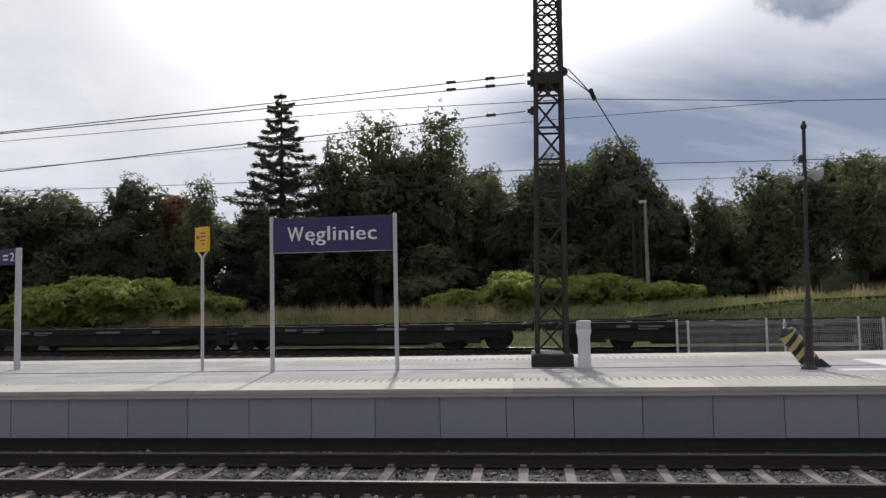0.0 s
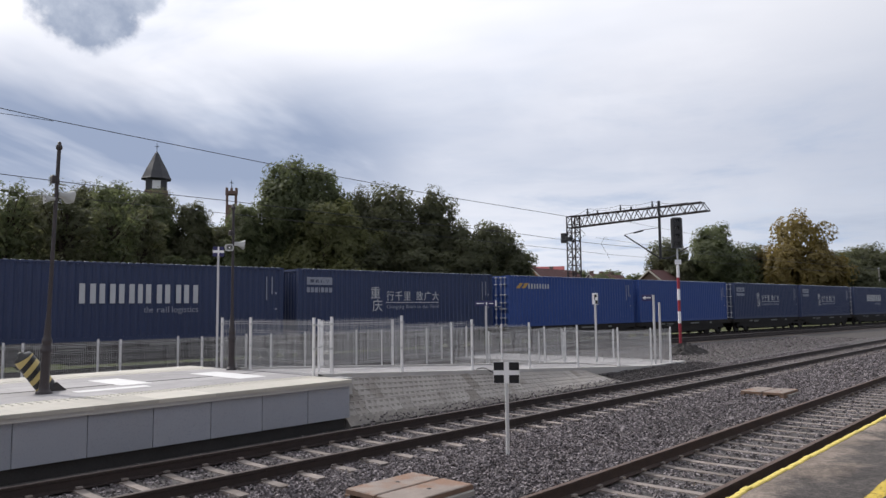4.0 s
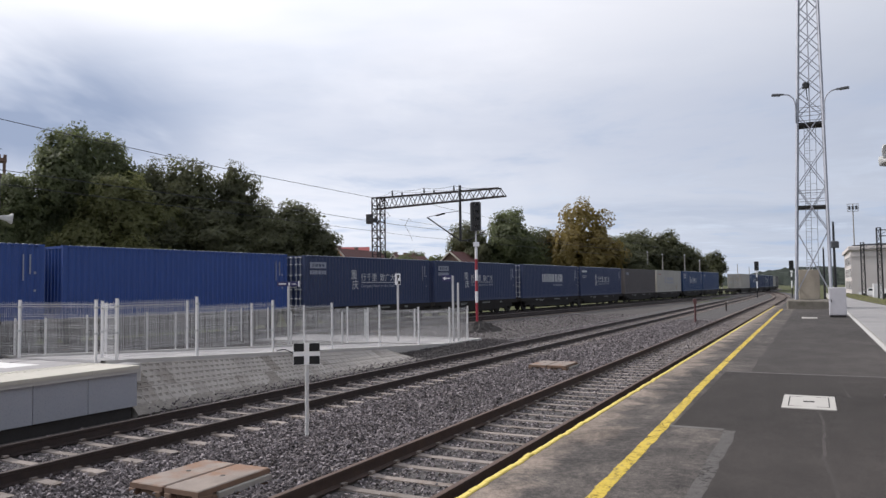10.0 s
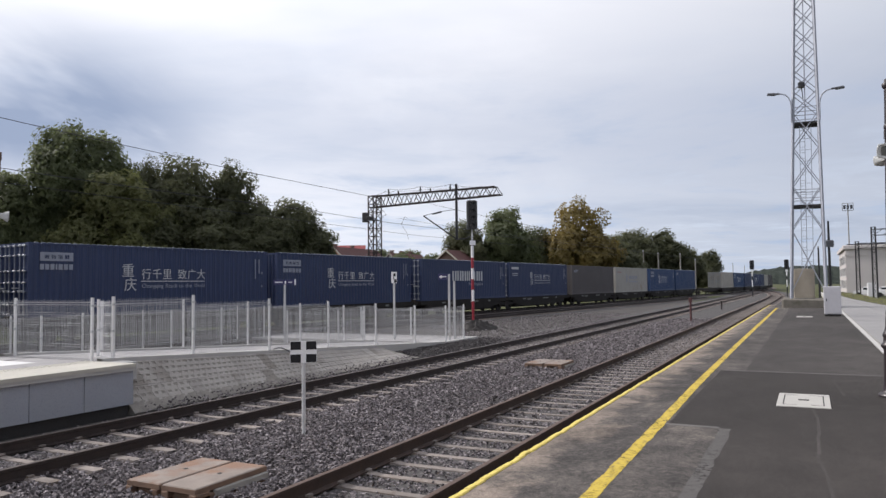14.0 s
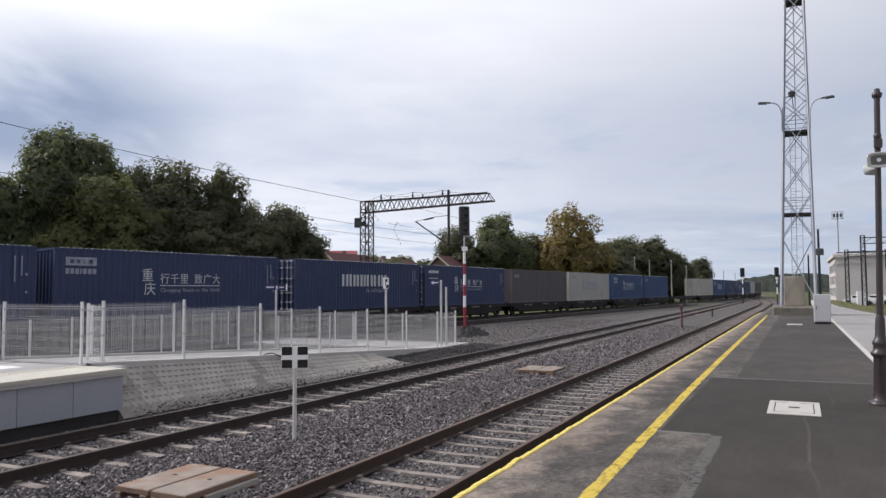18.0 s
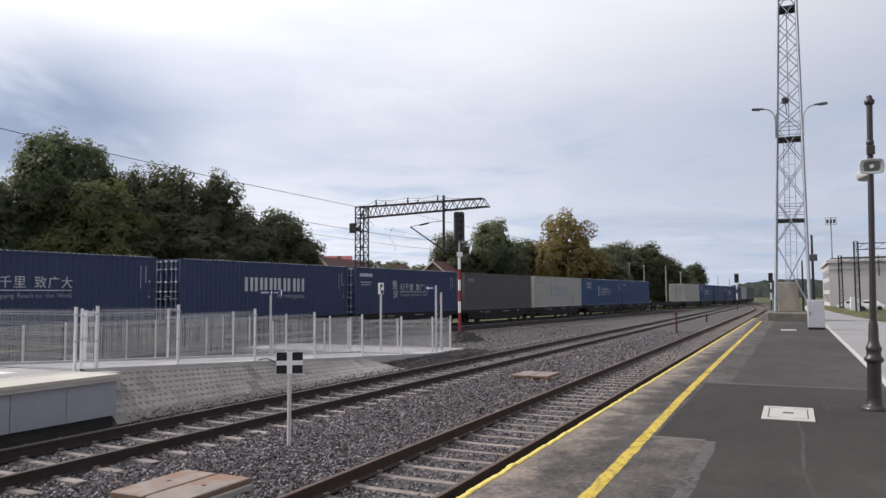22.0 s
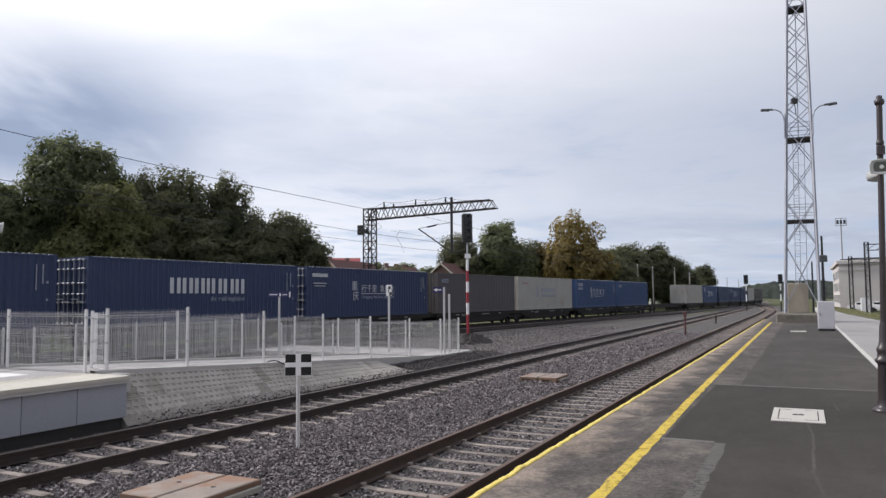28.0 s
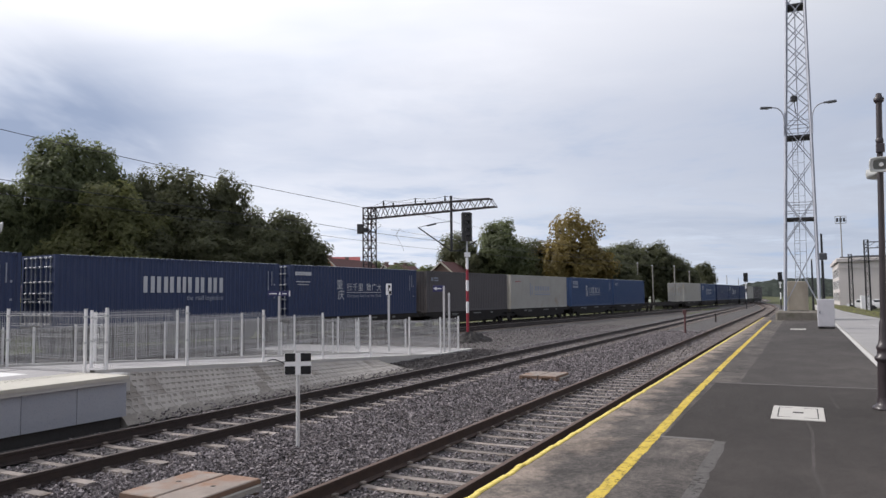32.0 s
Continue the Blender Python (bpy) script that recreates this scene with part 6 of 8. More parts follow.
def hose():
    s, prev = Shape(), None
    for i in range(13):
        u = i / 12
        p = Vector((14.5 + 1.15 * u, 11.99 - 0.12 * u, ramp_z(14.5 + u) + 0.07 + 0.05 * math.sin(2.4 * math.pi * u) - 0.10 * u - 0.25 * max(0, u - 0.8)))
        if prev is not None:
            s.tube(prev, p, 0.014 if u < 0.8 else 0.028, n=7, caps=u > 0.75)
        prev = p
    solo("hose", s, M["black"], "short black hose end lying over the kerb", "hose")


hose()

# ---- small signs at the foot of the ramp ----
def small_sign(m, h, shape, label):
    root = thing("direction_sign", label, "sign", m, group="small signs by the ramp")
    part("post", Shape().cbox(-0.04, 0.04, -0.04, 0.04, 0, h, 0.008), M["post_grey"], root)
    if shape == "arrow":
        part("board", Shape().cbox(-0.42, 0.42, -0.015, 0.015, h, h + 0.18, 0.005), M["navy"], root, "narrow navy board")
        s = Shape().box(-0.36, -0.08, -0.02, -0.016, h + 0.07, h + 0.11).box(0.0, 0.05, -0.02, -0.016, h + 0.03, h + 0.14).box(0.12, 0.28, -0.02, -0.016, h + 0.07, h + 0.10).box(0.36, 0.41, -0.02, -0.016, h - 0.02, h + 0.20)
        part("pictograms", s, M["sign_white"], root)
    elif shape == "square":
        part("board", Shape().cbox(-0.11, 0.11, -0.02, 0.02, h - 0.02, h + 0.42, 0.006), M["sign_white"], root, "small white board")
        s = Shape().box(-0.03, 0.06, -0.026, -0.021, h + 0.25, h + 0.36).box(-0.03, 0.0, -0.026, -0.021, h + 0.12, h + 0.25).box(0.0, 0.10, -0.026, -0.021, h, h + 0.13)
        part("pictogram", s, M["black"], root)
    elif shape == "cross":
        part("board", Shape().box(-0.20, 0.20, -0.015, 0.015, h - 0.02, h + 0.22), M["navy"], root)
        part("cross", Shape().box(-0.20, 0.20, -0.022, -0.016, h + 0.07, h + 0.13).box(-0.03, 0.03, -0.0225, -0.016, h - 0.02, h + 0.22), M["sign_white"], root, "white cross")
    elif shape == "lamp":
        part("lamp_head", Shape().cbox(-0.42, 0.06, 0.042, 0.07, h - 0.22, h + 0.02, 0.008), M["navy"], root)
        part("arrow", Shape().box(-0.34, -0.10, 0.036, 0.0415, h - 0.12, h - 0.08).add([(-0.40, 0.036, h - 0.10), (-0.28, 0.036, h - 0.17), (-0.28, 0.036, h - 0.03)], [(0, 1, 2)]), M["sign_white"], root)


small_sign(pose(9.5, 15.92, 0.76, 0, 0, -30) @ Matrix.Diagonal((0.65, 0.65, 1, 1)), 2.70, "cross", "tall pale pole with a small navy cross board")
small_sign(pose(22.08, 17.72, -0.08, 0, 0, -50), 2.3, "arrow", "pale post with a narrow navy pictogram board")
small_sign(pose(25.08, 14.7, 0.012, 0, 0, -55), 2.24, "square", "pale post with a small white pictogram board")
small_sign(pose(25.58, 12.52, 0.012, 0, 0, -60), 2.54, "lamp", "pale square post with a navy arrow board")
small_sign(pose(26.0, 12.5, 0.012, 0, 0, -60), 2.27, "plain", "plain pale square post without a board")

# ---- trackside things ----
def cross_sign():
    root = thing("track_sign", "black and white quartered track sign on a thin pole", "track sign", pose(9.17, 6.99, -0.2, 0, 0, -55))
    part("pole", Shape().tube((0, 0, 0), (0, 0, 1.45), 0.03, n=10), M["post_grey"], root)
    part("plate", Shape().cbox(-0.20, 0.20, -0.032, -0.024, 1.16, 1.49, 0.002), M["sign_white"], root, "white plate")
    for x in (-0.196, 0.04):
        for z in (1.164, 1.361):
            part("black_field", Shape().box(x, x + 0.156, -0.036, -0.0325, z, z + 0.125), M["sign_black"], root)


cross_sign()


def cable_box(m, label):
    root = thing("cable_pit_cover", label, "pit cover", m, group="cable pit covers")
    part("frame", Shape().cbox(-0.50, 0.55, -0.53, 0.53, -0.3, -0.005, 0.02), M["box_side"], root, "rust-stained frame")
    for y in (-0.53, -0.12, 0.04, 0.43):
        part("bearer", Shape().cbox(-0.585, -0.36, y, y + 0.10, -0.05, 0.019, 0.008), M["box_side"], root, "rusty bearer under the lids")
    part("kerb", Shape().cbox(-0.30, 0.56, -0.56, -0.50, -0.05, 0.018, 0.008), M["conc"], root, "pale concrete side")
    for k, y in ((0, -0.52), (1, 0.015)):
        lid = part("lid", Shape().cbox(-0.57, 0.57, y, y + 0.50, 0.02, 0.085, 0.012), M["box_conc"], root, "tan concrete lid")
        part("rim", Shape().box(-0.575, -0.571, y, y + 0.50, 0.022, 0.075).box(-0.57, 0.57, y - 0.004, y - 0.001, 0.022, 0.075), M["box_side"], lid, "rusty steel rim")
        part("lifting_eye", Shape().lathe([(0.03, 0.084), (0.03, 0.088)], 10, pose(0.05, y + 0.25, 0)), M["dark_conc"], lid)


cable_box(pose(6.45, 6.42, -0.10), "tan concrete cable pit cover in the ballast")
cable_box(pose(19.6, 6.52, -0.11), "tan concrete cable pit cover further along")


def manhole(m, label, sx=1.0):
    root = thing("manhole_cover", label, "manhole cover", m, group="white manhole covers")
    part("lid", Shape().cbox(-0.62 * sx, 0.62 * sx, -0.33, 0.33, -0.03, 0.008, 0.004), M["white_paint"], root, "white painted lid")
    s = Shape()
    for x0, x1, y0, y1 in ((-0.46, 0.46, 0.24, 0.255), (-0.46, 0.46, -0.255, -0.24), (0.445, 0.46, -0.24, -0.08), (0.445, 0.46, 0.08, 0.24), (-0.46, -0.445, -0.24, -0.08), (-0.46, -0.445, 0.08, 0.24)):
        s.box(x0 * sx, x1 * sx, y0, y1, 0.008, 0.0095)
    part("groove", s, M["dark_conc"], root, "dark groove")
    part("handle", Shape().cbox(-0.05, 0.05, -0.07, 0.07, 0.008, 0.012, 0.002), M["dark_conc"], root)


manhole(pose(11.5, 0.12, PLAT_N), "white rectangular manhole cover in the asphalt")
manhole(pose(38.3, 0.25, PLAT_N), "second white manhole cover further along", 0.9)


def cabinet():
    root = thing("switch_cabinet", "tall pale grey switch cabinet at the asphalt's edge", "cabinet", pose(39.3, -0.95, PLAT_N))
    part("plinth", Shape().box(-0.28, 0.28, -0.34, 0.34, 0, 0.1), M["dark_conc"], root)
    part("body", Shape().cbox(-0.3, 0.3, -0.36, 0.36, 0.1, 1.40, 0.015), M["cabinet"], root)
    part("door", Shape().cbox(-0.318, -0.301, -0.33, 0.33, 0.14, 1.36, 0.004), M["cabinet"], root)
    part("handle", Shape().cbox(-0.34, -0.318, 0.24, 0.27, 0.7, 0.84, 0.004), M["black"], root)


cabinet()


def marker_post(m):
    root = thing("marker_post", "short dull red marker post between the tracks", "marker post", m)
    part("post", Shape().tube((0, 0, 0), (0, 0, 1.2), 0.06, n=8), M["dull_red"], root)
    part("head", Shape().cbox(-0.08, 0.08, -0.10, 0.10, 1.15, 1.42, 0.02), M["dull_red"], root)


marker_post(pose(45.2, 6.3, -0.2))
solo("stump_post", Shape().tube((0, 0, 0), (0, 0, 0.7), 0.07, n=8), M["rust"], "short stump between the tracks", "post", pose(66, 6.7, -0.2))


def light_signal(m, h, head_z, label, tint="red"):
    root = thing("light_signal", label, "railway signal", m, group="light signals")
    z1 = head_z - 1.0 if tint == "red" else head_z - 0.45
    cuts = (0.0, 1.35, 2.03, 2.67, 3.31, 3.96, z1) if tint == "red" else (0.0, z1 * 0.40, z1 * 0.68, z1 * 0.84, z1)
    for i, (a, b) in enumerate(zip(cuts, cuts[1:])):
        part(tint + "_band" if i % 2 == 0 else "white_band", Shape().tube((0, 0, a), (0, 0, b), 0.085, n=12), M[tint if i % 2 == 0 else "sign_white"], root)
    part("stem", Shape().tube((0, 0, z1), (0, 0, h), 0.05, n=8), M["galv"], root)
    part("number_plate", Shape().box(-0.12, -0.10, -0.18, 0.18, z1 + 0.05, z1 + 0.32), M["sign_white"], root, "white plate")
    part("signal_head", Shape().cbox(-0.16, 0.14, -0.32, 0.32, head_z, h, 0.08), M["black"], root, "black signal head")
    k = 4
    for i in range(k):
        z = head_z + (h - head_z) * (i + 0.5) / k
        s = Shape()
        mm = Matrix.Translation((-0.15, 0, z)) @ pose(0, 0, 0, 0, -90, 0)
        hood = [(0.13 * math.cos(t), 0.13 * math.sin(t), q) for q in (0.0, 0.24) for t in np.linspace(-0.35, math.pi + 0.35, 9)]
        s.add(hood, [(j, j + 1, 10 + j, 9 + j) for j in range(8)], True, mm @ pose(0, 0, 0, 0, 0, -90))
        part("hood", s, M["black"], root)
        part("lens", Shape().lathe([(0.10, 0), (0.08, 0.02)], 12, mm), M["lens"], root)
    return root


light_signal(pose(40.1, 18.05, -0.2, 0, 0, 35), 7.42, 5.66, "tall light signal with red and white post")
light_signal(pose(122.4, 7.85, -0.2), 5.6, 4.2, "distant light signal with black and white post between the tracks", "black")
light_signal(pose(122.0, 3.0, -0.2), 5.6, 4.2, "distant black and white light signal beyond the platform's end", "black")


def gravel_pile():
    v, f, n = [], [], 28
    for j in range(9):
        for i in range(n):
            a = 2 * math.pi * i / n
            r = (j / 8) * (1 + 0.18 * noise.noise((math.cos(a) * 2, math.sin(a) * 2, j)))
            z = 0.62 * (1 - (j / 8) ** 1.4) + 0.22 * noise.noise((i * 1.9, j * 1.9, 2))
            v.append((1.35 * r * math.cos(a), 0.75 * r * math.sin(a), max(-0.05, 0.85 * z)))
    f = [(j * n + i, j * n + (i + 1) % n, (j + 1) * n + (i + 1) % n, (j + 1) * n + i) for j in range(8) for i in range(n)]
    solo("gravel_heap", Shape().add(v, f), M["dark_gravel"], "low heap of dark gravel by the fence", "heap", pose(35.2, 15.6, -0.22, 0, 0, -20), kind="stuff")


gravel_pile()


# ---- gantry over the freight line ----
def gantry():
    root = thing("catenary_gantry", "dark lattice gantry with cantilever arm over tracks", "catenary gantry", pose(45.4, 28.2, -0.2))
    legs, br = [], Shape()
    lattice((legs, br), (0, 0, 0), (0, 0, 8.88), 0.70, 0.68, 0.60, 0.08, 0.042, cross=False)
    for lg in legs:
        part("mast_leg", lg, M["rust"], root)
    part("mast_bracing", br, M["rust"], root)
    bz = Shape()
    L_, n = 9.95, 13

    def low(y):
        return 8.05 + 0.28 * -y / L_

    for x in (-0.25, 0.25):
        part("arm_chord", Shape().bar((x, 0.35, 8.86), (x, -L_ + 0.35, 8.90), 0.07), M["rust"], root)
        part("arm_chord", Shape().bar((x, 0.35, low(0)), (x, -L_, low(-L_)), 0.07), M["rust"], root)
        for i in range(n):
            y0, y1 = -L_ * i / n, -L_ * (i + 1) / n
            ym = (y0 + y1) / 2
            bz.bar((x, y0, low(y0)), (x, ym, 8.88), 0.04).bar((x, ym, 8.88), (x, y1, low(y1)), 0.04)
    for i in range(n + 1):
        y = -L_ * i / n
        bz.bar((-0.25, y, low(y)), (0.25, y, low(y)), 0.035)
        if i < n:
            bz.bar((-0.25, y - 0.38, 8.88), (0.25, y - 0.38, 8.88), 0.035)
    part("arm_bracing", bz, M["rust"], root)
    part("drop_post", Shape().tube((-0.3, -6.75, 5.42), (-0.3, -6.75, 9.25), 0.095, n=8), M["black"], root, "dark drop post")
    c = Shape().tube((-0.3, -6.75, 5.45), (-1.0, -4.55, 7.12), 0.05, n=6).tube((-0.3, -6.75, 5.45), (0.1, -7.3, 5.52), 0.045, n=6).tube((0.1, -7.3, 5.52), (0.5, -8.3, 6.15), 0.045, n=6)
    c.tube((-1.0, -4.55, 7.12), (-0.7, -5.7, 7.38), 0.02, n=6).tube((-0.7, -5.7, 7.38), (-0.3, -6.75, 7.5), 0.02, n=6)
    part("cantilever", c, M["black"], root, "slanted registration arm")
    part("insulator", Shape().tube((-0.85, -5.15, 7.22), (-0.6, -5.75, 7.36), 0.055, n=8), M["black"], root)
    for y in (-1.2, -3.8, -6.15):
        part("insulator", Shape().tube((0, y, 8.85), (0, y, 9.32), 0.05, n=8).tube((0, y, 9.05), (0, y, 9.12), 0.085, n=8), M["black"], root)
    for y in (-2.0, -4.6):
        part("insulator", Shape().tube((0, y, 8.9), (0, y, 9.12), 0.06, n=8), M["black"], root)
    part("switch_box", Shape().cbox(-0.75, -0.35, 0.22, 0.62, 6.95, 7.65, 0.03).cbox(-0.85, -0.4, -0.12, 0.2, 7.05, 7.35, 0.03), M["black"], root, "small black switch box")
    cable([(0, 0.2, 8.95), (0, -1.2, 9.32), (0, -3.8, 9.32), (0, -6.15, 9.32), (0, -8.6, 9.0)], 0.012, 0.12, root, "jumper_wire")
    cable([(0.2, -0.4, 8.9), (0.2, -1.6, 9.2), (0.2, -4.6, 9.12), (0.2, -6.75, 9.1)], 0.010, 0.08, root, "jumper_wire")
    cable([(0, -0.35, 8.0), (0, -1.0, 7.5), (0, -0.4, 7.1)], 0.012, -0.05, root, "jumper_wire")
    cable([(-0.4, -2.95, 7.05), (-0.4, -2.75, 7.2), (-0.4, -2.45, 6.7), (-0.4, -2.9, 6.0), (-0.4, -3.05, 5.6)], 0.011, 0.0, root, "jumper_wire")


gantry()


def catenary():
    root = thing("catenary_wires", "thin dark overhead wires along the freight line", "overhead wires")
    cable([(-60, 38.7, 10.6), (-7, 33.5, 11.0), (2.5, 32.6, 10.8), (11.3, 31.73, 10.03), (21, 30.78, 9.48), (32.5, 29.66, 8.98), (45.2, 28.4, 8.66)], 0.017, 0.0, root)
    cable([(-60, 37.6, 8.4), (2.1, 32.6, 9.95), (11.3, 31.73, 10.0)], 0.012, 0.0, root)
    cable([(-60, 34.1, 7.7), (-22, 30.9, 7.38), (5.5, 28.5, 7.05), (16.8, 27.6, 6.82), (35, 26, 6.6), (46, 25.1, 6.4), (92, 21.2, 6.4), (150, 17, 6.4)], 0.014, 0.05, root)
    cable([(-60, 34.3, 7.2), (16, 27.8, 6.3), (46, 25.3, 5.75), (92, 21.4, 5.7)], 0.011, 0.0, root)
    cable([(45.4, 24.2, 8.0), (92, 20.2, 7.4), (150, 15.5, 7.4)], 0.011, 0.3, root)
    cable([(45.4, 26.4, 7.0), (92, 22.2, 7.0)], 0.010, 0.3, root)
    for x, z in ((-9.0, 7.2), (30.0, 6.65)):
        y = 29 - 0.085 * x
        part("dropper", Shape().tube((x, y, z), (x + 0.02, y + 0.3, z + 1.0), 0.007, n=5), M["wire"], root)


catenary()


def yard_pole(m, h, label, lattice_=False, shaft="conc", head="arm"):
    root = thing("yard_pole", label, "pole", m, group="poles along the line")
    if lattice_:
        legs, br = [], Shape()
        lattice((legs, br), (0, 0, 0), (0, 0, h), 0.5, 0.35, 0.7, 0.08, 0.045, cross=False)
        for lg in legs:
            part("leg", lg, M["rust"], root)
        part("bracing", br, M["rust"], root)
    else:
        part("shaft", Shape().lathe([(0.13, 0), (0.08, h)], 10), M[shaft], root)
        if head == "arm":
            part("head", Shape().cbox(-0.35, 0.1, -0.09, 0.09, h - 0.05, h + 0.12, 0.02), M["galv"], root)
        elif head == "flood":
            part("head_frame", Shape().bar((0, -0.8, h), (0, 0.8, h), 0.10).bar((0, -0.8, h - 1.2), (0, 0.8, h - 1.2), 0.10).bar((0, -0.8, h - 1.2), (0, -0.8, h), 0.10).bar((0, 0.8, h - 1.2), (0, 0.8, h), 0.10), M["galv"], root, "square floodlight frame")
            for y in (-0.5, 0.0, 0.5):
                part("floodlight", Shape().cbox(-0.3, 0.0, y - 0.18, y + 0.18, h - 0.95, h - 0.3, 0.04), M["lamp_head"], root)
        else:
            part("speaker_box", Shape().cbox(-0.3, 0.2, -0.35, 0.25, h - 2.1, h - 1.55, 0.08), M["lamp_head"], root, "grey loudspeaker")
    return root


yard_pole(pose(7.15, 44.4, 1.0), 6.5, "pale concrete pole in front of trees")
yard_pole(pose(6.66, 44.7, 1.0), 5.9, "slender lattice pole in front of trees", True)
for x, y, h in ((128, 25.4, 7.9), (128, 22.9, 7.4), (128, 19.3, 7.2), (128, 16.9, 6.2), (185, 19.5, 7.5), (215, 18.6, 7.5), (250, 18.2, 7.5)):
    yard_pole(pose(x, y, -0.3), h, "distant pale pole beside the freight line")


# ---- tall lattice tower on the near platform ----
def tower():
    root = thing("lattice_tower", "tall pale grey lattice lighting tower on concrete base", "lattice tower", pose(52.7, 0.06, PLAT_N, 0.9, 0, 0))
    part("base", Shape().cbox(-1.55, 1.55, -1.5, 1.55, -0.4, 0.56, 0.10), M["old_conc"], root, "old grey concrete base")
    H = 29.0

    def w(z):
        return 2.03 - 0.045 * min(z, 22)

    def c(sx, sy, z):
        return Vector((sx * w(z) / 2, sy * w(z) / 2, z))

    cs = [(-1, -1), (1, -1), (1, 1), (-1, 1)]
    for s_ in cs:
        part("leg", Shape().bar(c(*s_, 0.5), c(*s_, 22), 0.125).bar(c(*s_, 22), c(*s_, H), 0.12), M["tower"], root, "pale grey steel leg")
    zs = [0.9, 4.95, 7.8, 10.3, 12.5, 13.9, 15.3, 16.7, 18.1, 19.5, 20.9, 22.5, 24, 25.5, 27, 28.5]
    for z0, z1 in zip(zs, zs[1:]):
        for k in range(4):
            p, q = cs[k], cs[(k + 1) % 4]
            for u, v in ((p, q), (q, p)):
                part("brace", Shape().bar(c(*u, z0), c(*v, z1), 0.05), M["tower"], root, "slanting steel brace")
    for z in (6.40, 11.75, 20.45):
        g = w(z) / 2
        pl = part("platform", Shape().box(-g, g, -g, g, z, z + 0.13), M["dark_conc"], root, "dark service platform")
        for zz in (0.55, 1.1):
            for k in range(4):
                p, q = cs[k], cs[(k + 1) % 4]
                part("rail", Shape().bar(c(*p, z + zz), c(*q, z + zz), 0.04), M["tower"], pl)
    lad = Shape()
    for sy in (-0.30, 0.06, 0.36):
        lad.bar((-0.35, sy, 1.0), (-0.30, sy, 11.7), 0.035)
    for z in np.arange(1.3, 11.6, 0.36):
        lad.bar((-0.35, 0.06, z), (-0.35, 0.36, z), 0.025)
    for z in np.arange(2.2, 11.6, 0.72):
        lad.bar((-0.35, -0.30, z), (-0.35, 0.36, z), 0.025)
    lad.bar((-0.30, 0.02, 11.8), (-0.25, 0.05, 20.4), 0.05)
    part("ladder", lad, M["tower"], root)
    part("equipment_box", Shape().cbox(-0.75, 0.6, -0.35, 0.85, 0.60, 2.45, 0.03), M["cream"], root, "cream equipment box")
    for sy in (1, -1):
        g = w(13) / 2 + 0.10
        a = Shape()
        pr = Vector((-g, sy * g, 11.9))
        for y_, z_ in ((0.0, 13.0), (0.04, 13.25), (0.14, 13.5), (0.30, 13.68), (0.48, 13.77), (0.66, 13.80)):
            p = Vector((-g, sy * (g + y_), z_))
            a.tube(pr, p, 0.045, n=6, caps=False)
            pr = p
        for z_ in (12.0, 12.35):
            a.bar((-g, sy * g, z_), (-g + 0.1, sy * (g - 0.12), z_), 0.05)
        arm = part("lamp_arm", a, M["tower"], root, "curved lamp arm")
        hd = Shape().cbox(-0.10, 0.10, 0 if sy > 0 else -0.30, 0.30 if sy > 0 else 0, -0.04, 0.05, 0.03).cbox(-0.15, 0.15, 0.22 if sy > 0 else -0.74, 0.74 if sy > 0 else -0.22, -0.085, 0.05, 0.05)
        part("lamp_head", hd, M["lamp_head"], arm, "grey lamp head", m=Matrix.Translation(pr) @ pose(0, 0, 0, 5 * sy, 0, 0))
    part("floodlight", Shape().cbox(-0.75, -0.2, 0.02, 0.42, 14.18, 14.52, 0.10).bar((-0.5, 0.12, 13.3), (-0.5, 0.2, 14.25), 0.05), M["black"], root)


tower()


# ---- right-hand yard: building, portals, poles, cars ----
def yard_building():
    root = thing("station_building", "pale rendered two-storey railway building with a cornice", "building", pose(128, -5.1, 0.0))
    part("wall", Shape().box(0, 26, -14, 0, -0.4, 6.9), M["render_grey"], root)
    part("cornice", Shape().cbox(-0.35, 26.3, -14.3, 0.35, 6.9, 7.5, 0.1), M["render_grey"], root)
    part("roof", Shape().box(0.3, 25.7, -13.7, -0.3, 7.5, 7.7), M["slate"], root)
    for z in (0.9, 2.8, 4.7):
        for x in (1.6, 5.0, 8.4, 11.8, 15.2, 18.6, 22.0):
            w_ = part("window", Shape().box(x - 0.6, x + 0.6, -0.02, 0.04, z, z + 1.3), M["window"], root, "dark window")
            part("frame", Shape().box(x - 0.66, x + 0.66, 0.03, 0.08, z - 0.08, z).box(x - 0.03, x + 0.03, 0.03, 0.07, z, z + 1.3), M["sign_white"], w_)
    part("band", Shape().box(-0.12, 0.02, -14.1, 0.12, 5.9, 6.2), M["render_grey"], root)


yard_building()


def portal(m, w, h, label):
    root = thing("catenary_portal", label, "catenary portal", m, group="portals in the yard")
    for y in (0, -w):
        legs, br = [], Shape()
        lattice((legs, br), (0, y, 0), (0, y, h), 0.45, 0.38, 0.8, 0.09, 0.05, cross=False)
        for lg in legs:
            part("leg", lg, M["black"], root)
        part("bracing", br, M["black"], root)
    s = Shape()
    for z in (h - 0.9, h - 0.25):
        s.bar((-0.2, 0, z), (-0.2, -w, z), 0.08).bar((0.2, 0, z), (0.2, -w, z), 0.08)
    n = int(w / 0.9)
    for i in range(n):
        y0, y1 = -w * i / n, -w * (i + 1) / n
        s.bar((-0.2, y0, h - 0.9), (-0.2, y1, h - 0.25), 0.05)
    part("beam", s, M["black"], root, "dark lattice beam")
    for k in range(1, 4):
        part("drop_post", Shape().tube((0, -w * k / 4, h - 2.8), (0, -w * k / 4, h), 0.07, n=6), M["black"], root)


